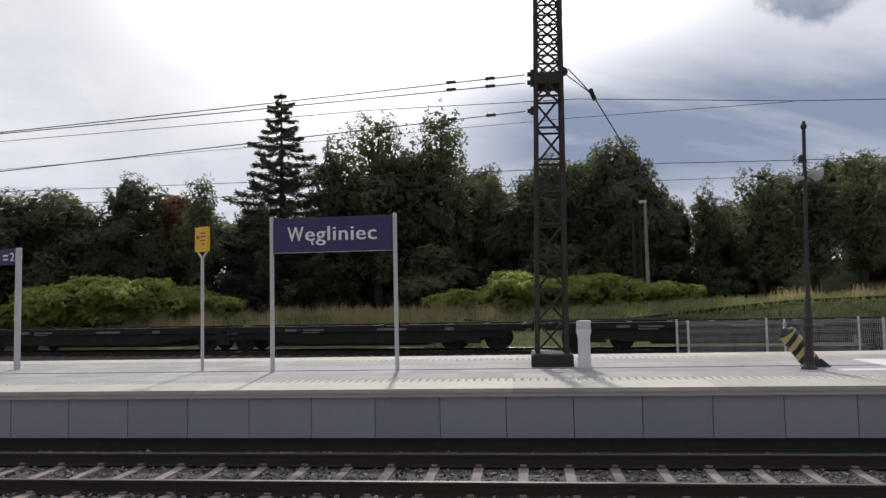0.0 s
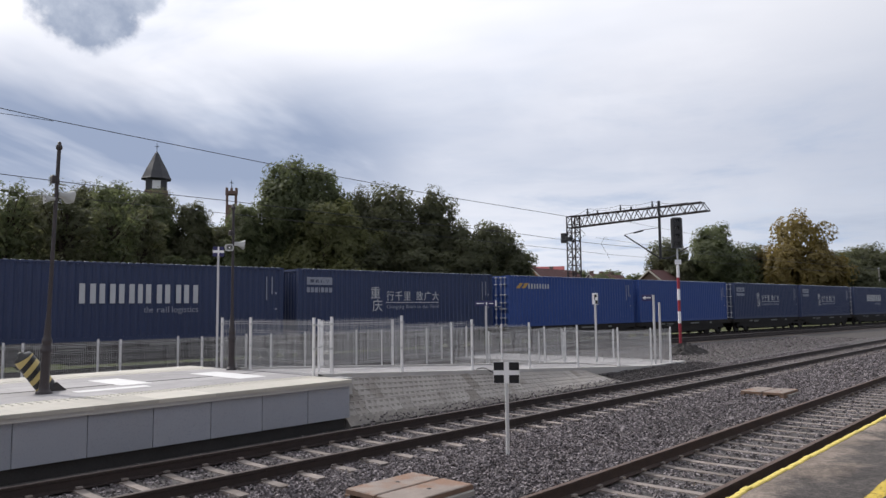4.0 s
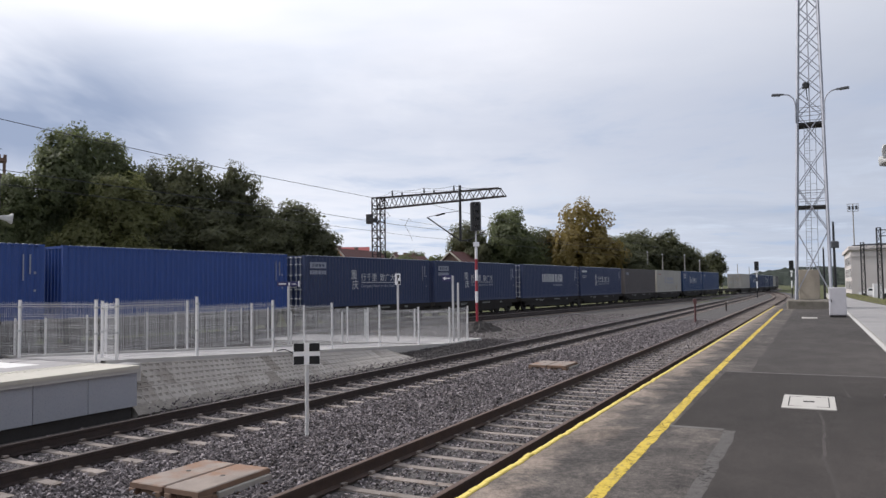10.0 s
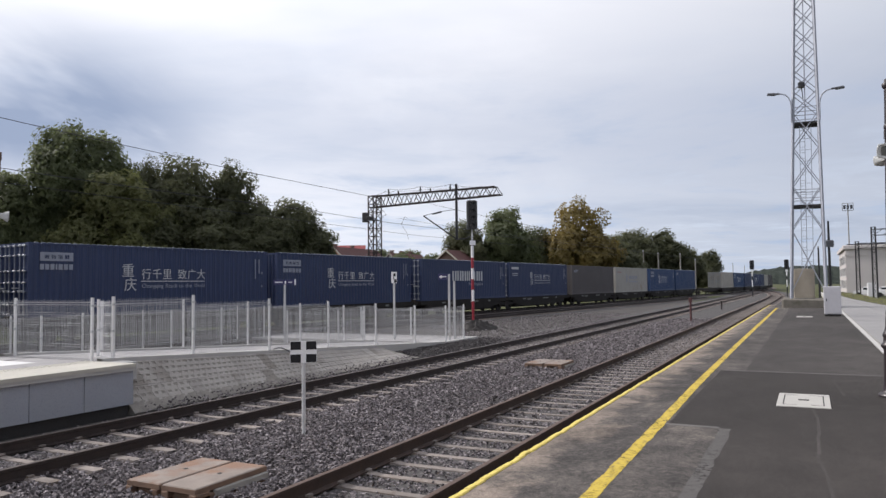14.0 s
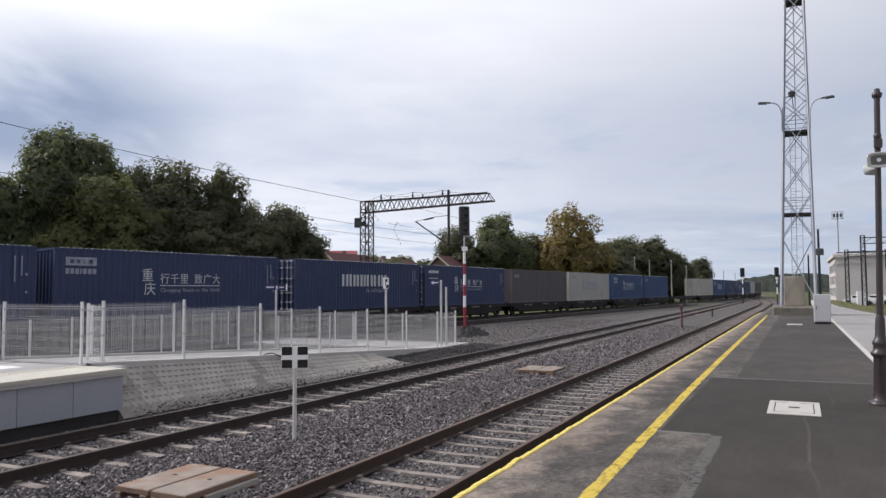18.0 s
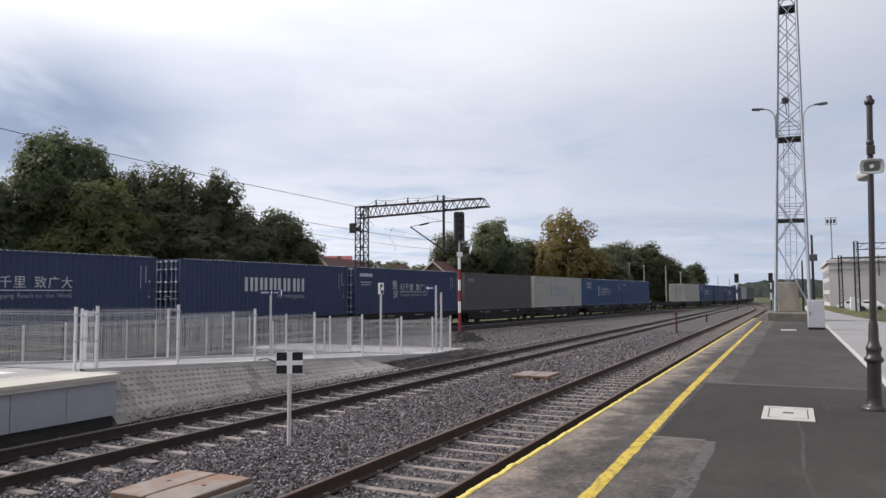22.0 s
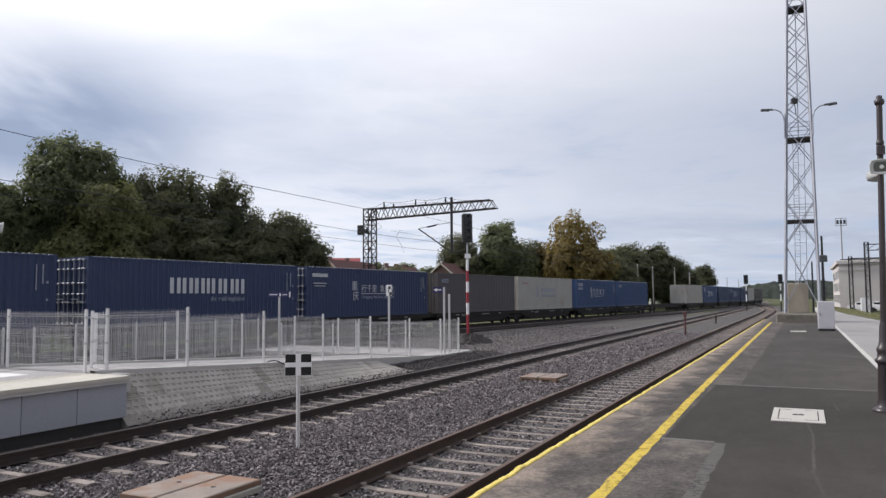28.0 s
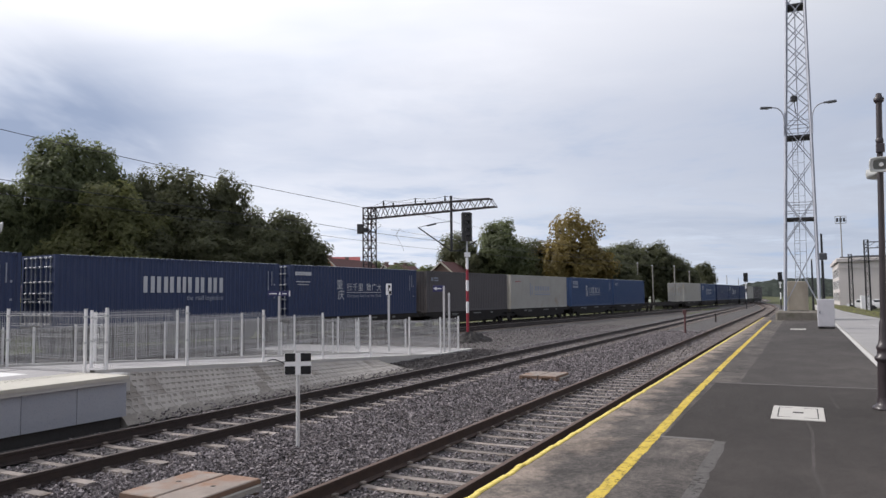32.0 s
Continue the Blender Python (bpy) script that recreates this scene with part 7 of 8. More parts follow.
portal(pose(92, -6.4, -0.3), 18, 8.2, "dark lattice portal over yard tracks")
portal(pose(112, -5.85, -0.3), 18, 7.6, "further dark lattice portal in the yard")
portal(pose(150, -7.5, -0.3), 18, 8.6, "distant dark lattice portal in the yard")
yard_pole(pose(138, -6.1, -0.2), 15.1, "tall slender yard lamp pole by the building", head="flood")
yard_pole(pose(66, -1.5, 0.30), 6.6, "dark slender pole behind the tower", shaft="black", head="speaker")
yard_pole(pose(90, -1.0, 0.0), 5.8, "second slender pole behind the tower", shaft="black")
solo("white_kiosk", Shape().cbox(-0.6, 0.6, -0.5, 0.5, 0, 2.0, 0.04), M["white_plastic"], "small white kiosk by the yard", "kiosk", pose(101, -6.7, -0.2))


def car(m, paint, label):
    root = thing("car", label, "car", m)
    prof = [(-2.0, 0.35), (-2.05, 0.75), (-1.5, 0.9), (-0.9, 1.38), (0.6, 1.42), (1.25, 0.95), (1.95, 0.82), (2.05, 0.4)]
    v = [(x, sy * (0.82 if z < 1 else 0.66), z) for sy in (-1, 1) for x, z in prof]
    n = len(prof)
    s = Shape().add(v, [tuple(range(n)), tuple(range(2 * n - 1, n - 1, -1))] + [(i, n + i, n + (i + 1) % n, (i + 1) % n) for i in range(n)])
    part("body", s, paint, root)
    for y in (-0.80, 0.765):
        part("window", Shape().box(-0.85, 0.75, y, y + 0.035, 0.95, 1.28), M["window"], root)
    for x in (-1.3, 1.3):
        for sy in (-0.78, 0.78):
            part("wheel", Shape().lathe([(0.3, -0.1), (0.32, 0), (0.3, 0.1)], 14, Matrix.Translation((x, sy, 0.32)) @ pose(0, 0, 0, 90)), M["black"], root)


car(pose(119, -7.6, -0.2, 0, 0, 80), M["white_plastic"], "white parked car before the building")
car(pose(122, -9.9, -0.2, 0, 0, 80), M["white_plastic"], "second pale parked car by the building")

# ---- trees ----
def leaves(rng, centres, radii, count, size, flat=0.85):
    """Small leaf faces scattered in shells round clump centres."""
    n = len(centres)
    count, size = int(count * 1.3), size * 0.80
    idx = rng.integers(0, n, count)
    d = rng.normal(size=(count, 3))
    d /= np.linalg.norm(d, axis=1, keepdims=True)
    r = radii[idx] * (0.30 + 0.75 * rng.random(count) ** 0.5)
    fill = rng.random(count) < 0.22                      # larger leaves deep inside close the crown
    r[fill] *= 0.62
    p = centres[idx] + d * r[:, None] * np.array([1, 1, flat])
    nrm = d * 1.1 + np.array([0, 0, 0.35]) + rng.normal(size=(count, 3)) * 0.55
    a = np.cross(nrm, rng.normal(size=(count, 3)))
    a /= np.linalg.norm(a, axis=1, keepdims=True)
    b = np.cross(nrm, a)
    b /= np.linalg.norm(b, axis=1, keepdims=True)
    s = (size * (0.6 + 0.8 * rng.random(count)) * np.where(fill, 2.3, 1.0))[:, None]
    v = np.stack([p - a * s, p + b * s * 1.1, p + a * s], 1).reshape(-1, 3)
    return v, np.arange(count * 3).reshape(-1, 3)


def branches(rng, h, targets, r0, trunk_top):
    s = Shape()
    pts = [Vector((0, 0, -0.3)), Vector((0.03 * h * rng.normal() * 0.3, 0.03 * h * rng.normal() * 0.3, h * 0.3)), Vector((0.02 * h * rng.normal(), 0.02 * h * rng.normal(), trunk_top))]
    s.tube(pts[0], pts[1], r0, r0 * 0.75, 9, False).tube(pts[1], pts[2], r0 * 0.75, r0 * 0.25, 9, False)
    for c in targets:
        c = Vector(c)
        u = min(0.95, max(0.25, (c.z - 0.25 * h) / h))
        st = pts[1].lerp(pts[2], u) if u > 0.3 else pts[1]
        mid = st.lerp(c, 0.5) + Vector((0, 0, -0.04 * h))
        s.tube(st, mid, r0 * 0.28, r0 * 0.16, 5, False).tube(mid, c, r0 * 0.16, r0 * 0.05, 5, False)
    return s


def ripple(rng, freq, n=14):
    """A smooth random field for numpy points, about -1 to 1."""
    k = rng.normal(size=(n, 3))
    k *= freq * (0.6 + 0.8 * rng.random((n, 1))) / np.linalg.norm(k, axis=1, keepdims=True)
    ph = rng.random(n) * 6.28
    return lambda p: np.sin(p @ k.T + ph).sum(1) / math.sqrt(n * 0.5) * 0.75


def broadleaf(seed, h, r, count, size, base=0.16, lobes=5, low=0.42, span=0.30, gap=-0.45, inner=0.20, twigs=16):
    """A tree of unit place: trunk with limbs and an uneven crown of leafy domes with hollows between them."""
    rng = np.random.default_rng(seed)
    lob = []
    for i in range(lobes):
        a, q = 2 * math.pi * i / lobes + rng.normal() * 0.4, r * (0.28 + 0.30 * rng.random())
        lob.append((q * math.cos(a), q * math.sin(a), h * (low + span * rng.random()), r * (0.46 + 0.18 * rng.random()), h * (0.17 + 0.09 * rng.random())))
    lob.append((0.1 * r * rng.normal(), 0.1 * r * rng.normal(), h * 0.74, r * 0.62, h * 0.22))
    lob.append((0, 0, h * (low + 0.05), r * 0.66, h * 0.24))
    lob = np.array(lob)
    m = int(count * 2.2)
    w = lob[:, 3] * lob[:, 4]
    idx = rng.choice(len(lob), m, p=w / w.sum())
    d = rng.normal(size=(m, 3))
    d /= np.linalg.norm(d, axis=1, keepdims=True)
    L_ = lob[idx]
    rad = L_[:, [3, 3, 4]]
    big, mid, fine = ripple(rng, 6.5 / r), ripple(rng, 12.0 / r), ripple(rng, 26.0 / r)
    edge = L_[:, :3] + d * rad
    k = (0.50 + 0.50 * rng.random(m) ** 0.4) * (1 + 0.15 * big(edge) + 0.10 * mid(edge))
    fill = rng.random(m) < inner                         # larger leaves deep inside close the crown
    k[fill] *= 0.78
    p = L_[:, :3] + d * rad * k[:, None]
    keep = (0.7 * mid(p) + 0.6 * fine(p) > gap) | fill
    keep &= (p[:, 2] > h * base + 0.15) & (p[:, 2] < h)
    p, d, fill = p[keep][:count], d[keep][:count], fill[keep][:count]
    n = len(p)
    nrm = d * 1.0 + np.array([0, 0, 0.45]) + rng.normal(size=(n, 3)) * 0.5
    a = np.cross(nrm, rng.normal(size=(n, 3)))
    a /= np.linalg.norm(a, axis=1, keepdims=True)
    b = np.cross(nrm, a)
    b /= np.linalg.norm(b, axis=1, keepdims=True)
    s = (size * (0.6 + 0.8 * rng.random(n)) * np.where(fill, 2.2, 1.0))[:, None]
    v = np.stack([p - a * s, p + b * s * 1.1, p + a * s], 1).reshape(-1, 3)
    limbs = lob[:, :3].tolist() + p[:: max(1, n // twigs)].tolist()
    return v, np.arange(n * 3).reshape(-1, 3), branches(rng, h, limbs, 0.022 * h + 0.05, h * 0.8)


def spruce(seed, h, r, count, size):
    rng = np.random.default_rng(seed)
    s, V = Shape(), []
    s.tube((0, 0, -0.3), (0, 0, h), 0.025 * h * 0.5 + 0.06, 0.015, 8, False)
    z = h * 0.06
    while z < h * 0.985:
        u = 1 - z / h
        R = r * (u ** 0.8) * (0.85 + 0.3 * rng.random()) + 0.12
        nb = int(4 + 3 * u)
        a0 = rng.random() * 6
        for i in range(nb):
            a = a0 + 2 * math.pi * i / nb + rng.normal() * 0.15
            rr = R * (0.7 + 0.45 * rng.random())
            tip = np.array([rr * math.cos(a), rr * math.sin(a), z - 0.16 * rr + 0.22 * rr * rng.random()])
            st = np.array([0, 0, z])
            s.tube(tuple(st), tuple(tip), 0.03 * u + 0.012, 0.006, 4, False)
            k = max(6, int(count * rr / (h * r * 2.6)))
            t = rng.random(k) ** 0.7
            side = rng.normal(size=(k, 3)) * np.array([0.055, 0.055, 0.085]) * (0.4 + rr * 0.35)
            p = st + (tip - st) * t[:, None] + side - np.outer(0.5 * rr * t * (1 - t), (0, 0, 1))
            V.append(p)
        z += 0.40 + 0.22 * rng.random() + 0.25 * u
    p = np.concatenate(V)
    n = len(p)
    a = rng.normal(size=(n, 3)) * np.array([1, 1, 0.5])
    a /= np.linalg.norm(a, axis=1, keepdims=True)
    b = np.cross(a, rng.normal(size=(n, 3)))
    b /= np.linalg.norm(b, axis=1, keepdims=True)
    sz = size * (0.6 + 0.8 * rng.random(n))[:, None]
    v = np.stack([p - a * sz, p - b * sz * 0.5, p + a * sz], 1).reshape(-1, 3)
    return v, np.arange(n * 3).reshape(-1, 3), s


def pine(seed, h, r, count, size):
    """Long bare trunks with tufted crowns and gaps."""
    rng = np.random.default_rng(seed)
    cs, rs = [], []
    for i in range(64):
        z = h * (0.12 + 0.86 * rng.random())
        u = (z / h - 0.3) / 0.7
        R = r * (1.0 - 0.65 * u ** 2) * (0.4 + 0.7 * rng.random())
        a = rng.random() * 6.28
        cs.append((R * math.cos(a), R * math.sin(a), z))
        rs.append(r * (0.26 + 0.18 * rng.random()))
    cs, rs = np.array(cs), np.array(rs)
    v, f = leaves(rng, cs, rs, count, size, 0.6)
    return v, f, branches(rng, h, cs, 0.013 * h + 0.05, h * 0.95)


KINDS = {}


def tree_kind(key, made, material, label, category="tree"):
    v, f, s = made
    KINDS[key] = (fast_mesh("crown", v, f, M[material]), s.mesh("trunk", M["bark"]), label, category)


tree_kind("round_a", broadleaf(11, 12, 4.6, 25000, 0.150, lobes=6, base=0.02, low=0.24, span=0.46), "leaf_dark", "dense dark green broadleaf tree behind the line")
tree_kind("round_b", broadleaf(23, 12, 4.2, 25000, 0.140, lobes=5, base=0.04, low=0.26, span=0.44), "leaf_mid", "green broadleaf tree with an uneven crown")
tree_kind("loose", broadleaf(37, 12, 3.8, 20000, 0.125, lobes=5, base=0.06, low=0.28, span=0.42, gap=0.18), "leaf_dark", "loose dark tree with gaps in its crown")
tree_kind("light", broadleaf(41, 9, 3.4, 20000, 0.12, lobes=5, base=0.03, low=0.22, span=0.45, gap=-0.1), "leaf_olive", "olive green broadleaf tree with a broad crown")
tree_kind("gold", broadleaf(53, 12, 4.9, 22000, 0.17, lobes=8, base=0.10, low=0.30, span=0.22, gap=-0.05, inner=0.10), "leaf_gold", "golden autumn broadleaf tree beyond the train")
tree_kind("red", broadleaf(59, 8, 2.6, 6000, 0.15, lobes=3), "leaf_red", "reddish autumn tree among green ones")
tree_kind("airy", broadleaf(131, 14, 3.0, 15000, 0.115, lobes=7, base=0.10, low=0.24, span=0.56, gap=0.42, inner=0.05, twigs=70), "leaf_dark", "tall airy dark tree with sky showing through its crown")
tree_kind("airy_b", broadleaf(137, 14, 2.6, 13000, 0.115, lobes=8, base=0.12, low=0.22, span=0.60, gap=0.36, inner=0.05, twigs=70), "leaf_mid", "slim airy green tree with a ragged top")
tree_kind("pine_b", pine(67, 14, 2.5, 13000, 0.13), "needle", "slender dark pine with gaps")
tree_kind("spruce", spruce(71, 15, 4.4, 30000, 0.14), "needle", "tall dark spruce with drooping branches")
tree_kind("bush", broadleaf(83, 2.6, 1.9, 5200, 0.115, lobes=9, base=0.02, low=0.15, span=0.62, gap=0.05, inner=0.12), "leaf_lite", "sunlit bright green bush on the bank", "bush")
tree_kind("far", broadleaf(97, 9, 4.0, 5500, 0.26, lobes=4, base=0.05, low=0.25, span=0.45), "leaf_mid", "distant green tree behind the houses")
tree_kind("thicket", broadleaf(103, 5, 2.6, 5000, 0.18, lobes=5, base=0.01, low=0.12, span=0.5), "leaf_mid", "dark dense thicket under the trees", "bush")


def tree(key, x, y, top, z0=None, width=1.0, turn=0.0):
    crown, trunk, label, category = KINDS[key]
    z0 = ground_z(x, y) if z0 is None else z0
    h0 = max(v.co.z for v in trunk.vertices) if key == "spruce" else HEIGHTS[key]
    k = (top - z0) / h0
    root = thing("bush" if category == "bush" else "tree", label, category, pose(x, y, z0, 0, 0, turn) @ Matrix.Diagonal((k * width, k * width, k, 1)), group="bushes on the bank" if category == "bush" else "trees beyond the freight line")
    part("trunk", trunk, None, root)
    part("crown", crown, None, root)


HEIGHTS = {}
for _k, _v in KINDS.items():
    zz = np.empty(len(_v[0].vertices) * 3, np.float32)
    _v[0].vertices.foreach_get("co", zz)
    HEIGHTS[_k] = float(np.percentile(zz[2::3], 99.7))

# beyond the empty wagons
for key, x, y, top, w, a in (
        ("loose", -38.0, 41.0, 10.0, 1.2, 10), ("round_a", -33.5, 42.5, 9.2, 1.3, 40), ("round_a", -29.3, 44.0, 9.4, 1.25, 200), ("loose", -26.0, 45.5, 10.4, 1.0, 80), ("red", -23.8, 47.5, 9.5, 0.8, 0), ("airy_b", -20.8, 45.1, 10.2, 0.85, 30),
        ("round_a", -24.0, 49.5, 9.4, 1.3, 110), ("spruce", -16.0, 47.0, 16.2, 1.25, 20), ("round_b", -18.5, 50.5, 9.0, 1.2, 20), ("airy", -12.4, 48.1, 13.7, 0.85, 0), ("airy_b", -9.8, 48.6, 14.7, 0.95, 100), ("airy", -7.8, 50.0, 13.6, 0.80, 210), ("airy_b", -5.5, 49.3, 14.9, 0.95, 300), ("pine_b", -9.0, 51.0, 12.0, 0.9, 40),
        ("round_a", -13.5, 51.5, 9.8, 1.2, 70), ("round_a", -8.0, 53.0, 12.2, 1.1, 170), ("airy_b", -2.4, 50.5, 10.6, 0.7, 30), ("round_a", -3.5, 54.0, 11.6, 1.0, 60), ("round_a", 1.2, 49.5, 11.2, 0.95, 0), ("round_a", 6.4, 49.0, 12.3, 0.80, 120), ("round_b", 4.0, 51.5, 11.4, 1.0, 60), ("round_a", 9.8, 52.5, 8.6, 1.0, 10),
        ("airy", 11.6, 48.2, 9.2, 0.8, 0), ("airy_b", 14.6, 47.6, 9.9, 1.1, 40), ("airy", 17.6, 47.0, 10.2, 1.2, 90), ("round_a", 13.5, 52.0, 8.2, 1.3, 70), ("airy_b", 20.6, 47.6, 10.5, 1.1, 200), ("airy", 23.2, 48.6, 9.8, 1.0, 130)):
    tree(key, x, y, top, None, w, a)
# behind the containers
for key, x, y, top, w, a in (
        ("round_a", 18.6, 56.5, 10.6, 1.2, 0), ("loose", 22.5, 57.5, 11.8, 1.1, 50), ("round_b", 26.5, 56.0, 11.6, 1.0, 100), ("loose", 30.0, 54.3, 11.0, 1.0, 150), ("round_b", 24.6, 57.0, 11.9, 0.9, 15), ("loose", 28.2, 57.0, 12.0, 0.9, 65), ("round_a", 28.0, 59.0, 10.0, 1.3, 30), ("round_a", 33.0, 55.0, 9.4, 1.1, 30),
        ("round_b", 33.2, 52.2, 10.8, 1.0, 75), ("round_b", 36.0, 50.5, 14.5, 0.85, 20), ("round_b", 38.6, 49.0, 14.3, 0.8, 140), ("light", 36.6, 45.6, 10.6, 1.05, 0), ("light", 39.8, 43.6, 8.6, 0.9, 80), ("loose", 40.9, 47.0, 12.4, 0.6, 60), ("round_a", 39.5, 44.5, 8.4, 1.2, 10), ("round_a", 43.2, 44.8, 12.4, 0.95, 220), ("loose", 45.6, 42.6, 12.3, 0.8, 10), ("round_a", 42.5, 42.0, 9.0, 1.2, 90),
        ("round_a", 47.2, 40.8, 9.6, 0.9, 80), ("round_a", 49.3, 38.2, 9.3, 1.05, 160), ("round_a", 46.0, 38.5, 7.6, 1.2, 260),
        ("round_b", 102.0, 41.3, 13.4, 1.05, 0), ("round_a", 99.0, 45.5, 11.6, 1.0, 90), ("round_a", 110.5, 38.5, 11.0, 1.1, 200), ("gold", 111.0, 32.2, 14.9, 1.0, 40), ("round_a", 119.0, 28.6, 9.8, 1.3, 70), ("round_b", 113.0, 36.0, 9.5, 1.2, 10),
        ("round_a", 131.0, 31.0, 10.6, 1.4, 30), ("loose", 141.0, 26.5, 11.0, 1.3, 210), ("round_a", 135.0, 29.0, 11.8, 1.25, 0), ("loose", 139.0, 24.9, 12.0, 1.2, 60), ("round_a", 143.0, 22.0, 9.9, 1.25, 130), ("round_a", 147.5, 20.6, 8.4, 1.1, 30), ("loose", 170.0, 19.6, 9.2, 1.15, 90), ("loose", 174.0, 21.5, 7.8, 1.0, 190)):
    tree(key, x, y, top, None, w, a)
for i, (x, y, t_) in enumerate(((70, 63, 7.5), (126, 85, 9.4), (132, 81, 9.7), (140, 79, 9.8), (98, 57, 7.0), (106, 55, 7.2), (114, 47, 7.8), (122, 42, 8.2), (128, 36, 8.6), (62, 60, 7.2))):
    tree("far", x, y, t_, None, 1.3, i * 47)
# dark undergrowth that closes the wood
for i in range(30):
    x = -42 + i * 2.6
    tree("thicket", x, 49.5 + 2.5 * math.sin(i * 1.7) + max(0, x - 10) * 0.25, 4.6 + 1.1 * math.sin(i * 2.3), None, 1.25, i * 61)
for i in range(14):
    tree("thicket", 17 + i * 2.5, 53.5 - max(0, i - 5) * 1.6, 4.8 + math.sin(i * 1.9), None, 1.25, i * 37)
for x, y, top in ((27.2, 51.6, 6.2), (29.6, 52.4, 6.4), (25.0, 50.8, 5.6), (-2.4, 52.0, 6.0), (-0.6, 51.4, 5.6), (-4.6, 52.2, 6.2)):
    tree("thicket", x, y, top, None, 1.3, x * 31)
# sunlit bushes on the bank
rb = random.Random(5)
for x0, x1, y0, y1, lo, hi, n in ((-30.5, -18.0, 38.6, 42.2, 3.3, 3.9, 11), (-4.6, 9.6, 42.0, 43.6, 3.1, 3.9, 12)):
    for i in range(n):
        u = i / (n - 1)
        edge = 0.55 + 0.45 * math.sin(math.pi * min(1, max(0.0, u * 1.06 - 0.03)))
        x, y = x0 + (x1 - x0) * u + rb.uniform(-0.4, 0.4), y0 + (y1 - y0) * u + rb.uniform(-0.8, 0.8)
        z0 = ground_z(x, y)
        tree("bush", x, y, z0 + (rb.uniform(lo, hi) - z0) * edge, z0, 1.15, rb.uniform(0, 360))


# ---- grass on the bank ----
def grass():
    rng = np.random.default_rng(3)
    n = 48000
    x = rng.uniform(-34, 30, n)
    y = 36.6 - 0.085 * x + rng.random(n) ** 1.2 * 8.0
    keep = np.array([noise.noise((float(a) * 0.25, float(b) * 0.25, 7)) > -0.7 for a, b in zip(x, y)])
    x, y = x[keep], y[keep]
    n = len(x)
    z = np.array([ground_z(float(a), float(b)) for a, b in zip(x, y)]) - 0.03
    h = 0.10 + 0.42 * rng.random(n) ** 3
    a = rng.random(n) * 6.28
    w = 0.02 + 0.03 * rng.random(n)
    lx, ly = rng.normal(size=n) * 0.45 * h, rng.normal(size=n) * 0.45 * h
    p = np.stack([x, y, z], 1)
    d = np.stack([np.cos(a) * w, np.sin(a) * w, 0 * a], 1)
    t = p + np.stack([lx, ly, h], 1)
    v = np.stack([p - d, p + d, t], 1).reshape(-1, 3)
    g = 26000                                            # short green turf on the face of the bank
    gx = rng.uniform(-6, 33, g)
    gy = BANK_Y0 + BANK_SLOPE * gx + 4.2 + rng.random(g) * 3.8
    gz = np.array([ground_z(float(a_), float(b_)) for a_, b_ in zip(gx, gy)]) - 0.02
    gp = np.stack([gx, gy, gz], 1)
    ga = rng.random(g) * 6.28
    gd = np.stack([np.cos(ga) * 0.022, np.sin(ga) * 0.022, 0 * ga], 1)
    gt = gp + np.stack([rng.normal(size=g) * 0.05, rng.normal(size=g) * 0.05, 0.07 + 0.12 * rng.random(g) ** 2], 1)
    gv = np.stack([gp - gd, gp + gd, gt], 1).reshape(-1, 3)
    tagged(new("green_turf", fast_mesh("green_turf", gv, np.arange(len(gv)).reshape(-1, 3), M["turf"])), "short green turf on the face of the bank", "grass", kind="stuff")
    m = 60                                               # taller bleached tufts
    cx = np.r_[rng.uniform(-24, -2, m), rng.uniform(12, 24, 14)]
    cy = np.r_[rng.uniform(37.6, 41.0, m), rng.uniform(36.2, 38.5, 14)]
    c = rng.integers(0, len(cx), 5200)
    tx, ty = cx[c] + rng.normal(size=5200) * 0.30, cy[c] + rng.normal(size=5200) * 0.25
    tz = np.array([ground_z(float(a_), float(b_)) for a_, b_ in zip(tx, ty)]) - 0.03
    th = 0.35 + 0.55 * rng.random(5200)
    q = np.stack([tx, ty, tz], 1)
    e = np.stack([0.014 + 0 * tx, 0 * tx, 0 * tx], 1)
    tip = q + np.stack([rng.normal(size=5200) * 0.16, rng.normal(size=5200) * 0.12, th], 1)
    tv = np.stack([q - e, q + e, tip], 1).reshape(-1, 3)
    tagged(new("dry_tufts", fast_mesh("dry_tufts", tv, np.arange(len(tv)).reshape(-1, 3), M["tuft"])), "bleached tall grass tufts on the bank", "grass", kind="stuff")
    ob = new("dry_grass", fast_mesh("dry_grass", v, np.arange(3 * n).reshape(-1, 3), M["grass_blade"]))
    tagged(ob, "dry yellow green grass on the bank", "grass", kind="stuff")


grass()


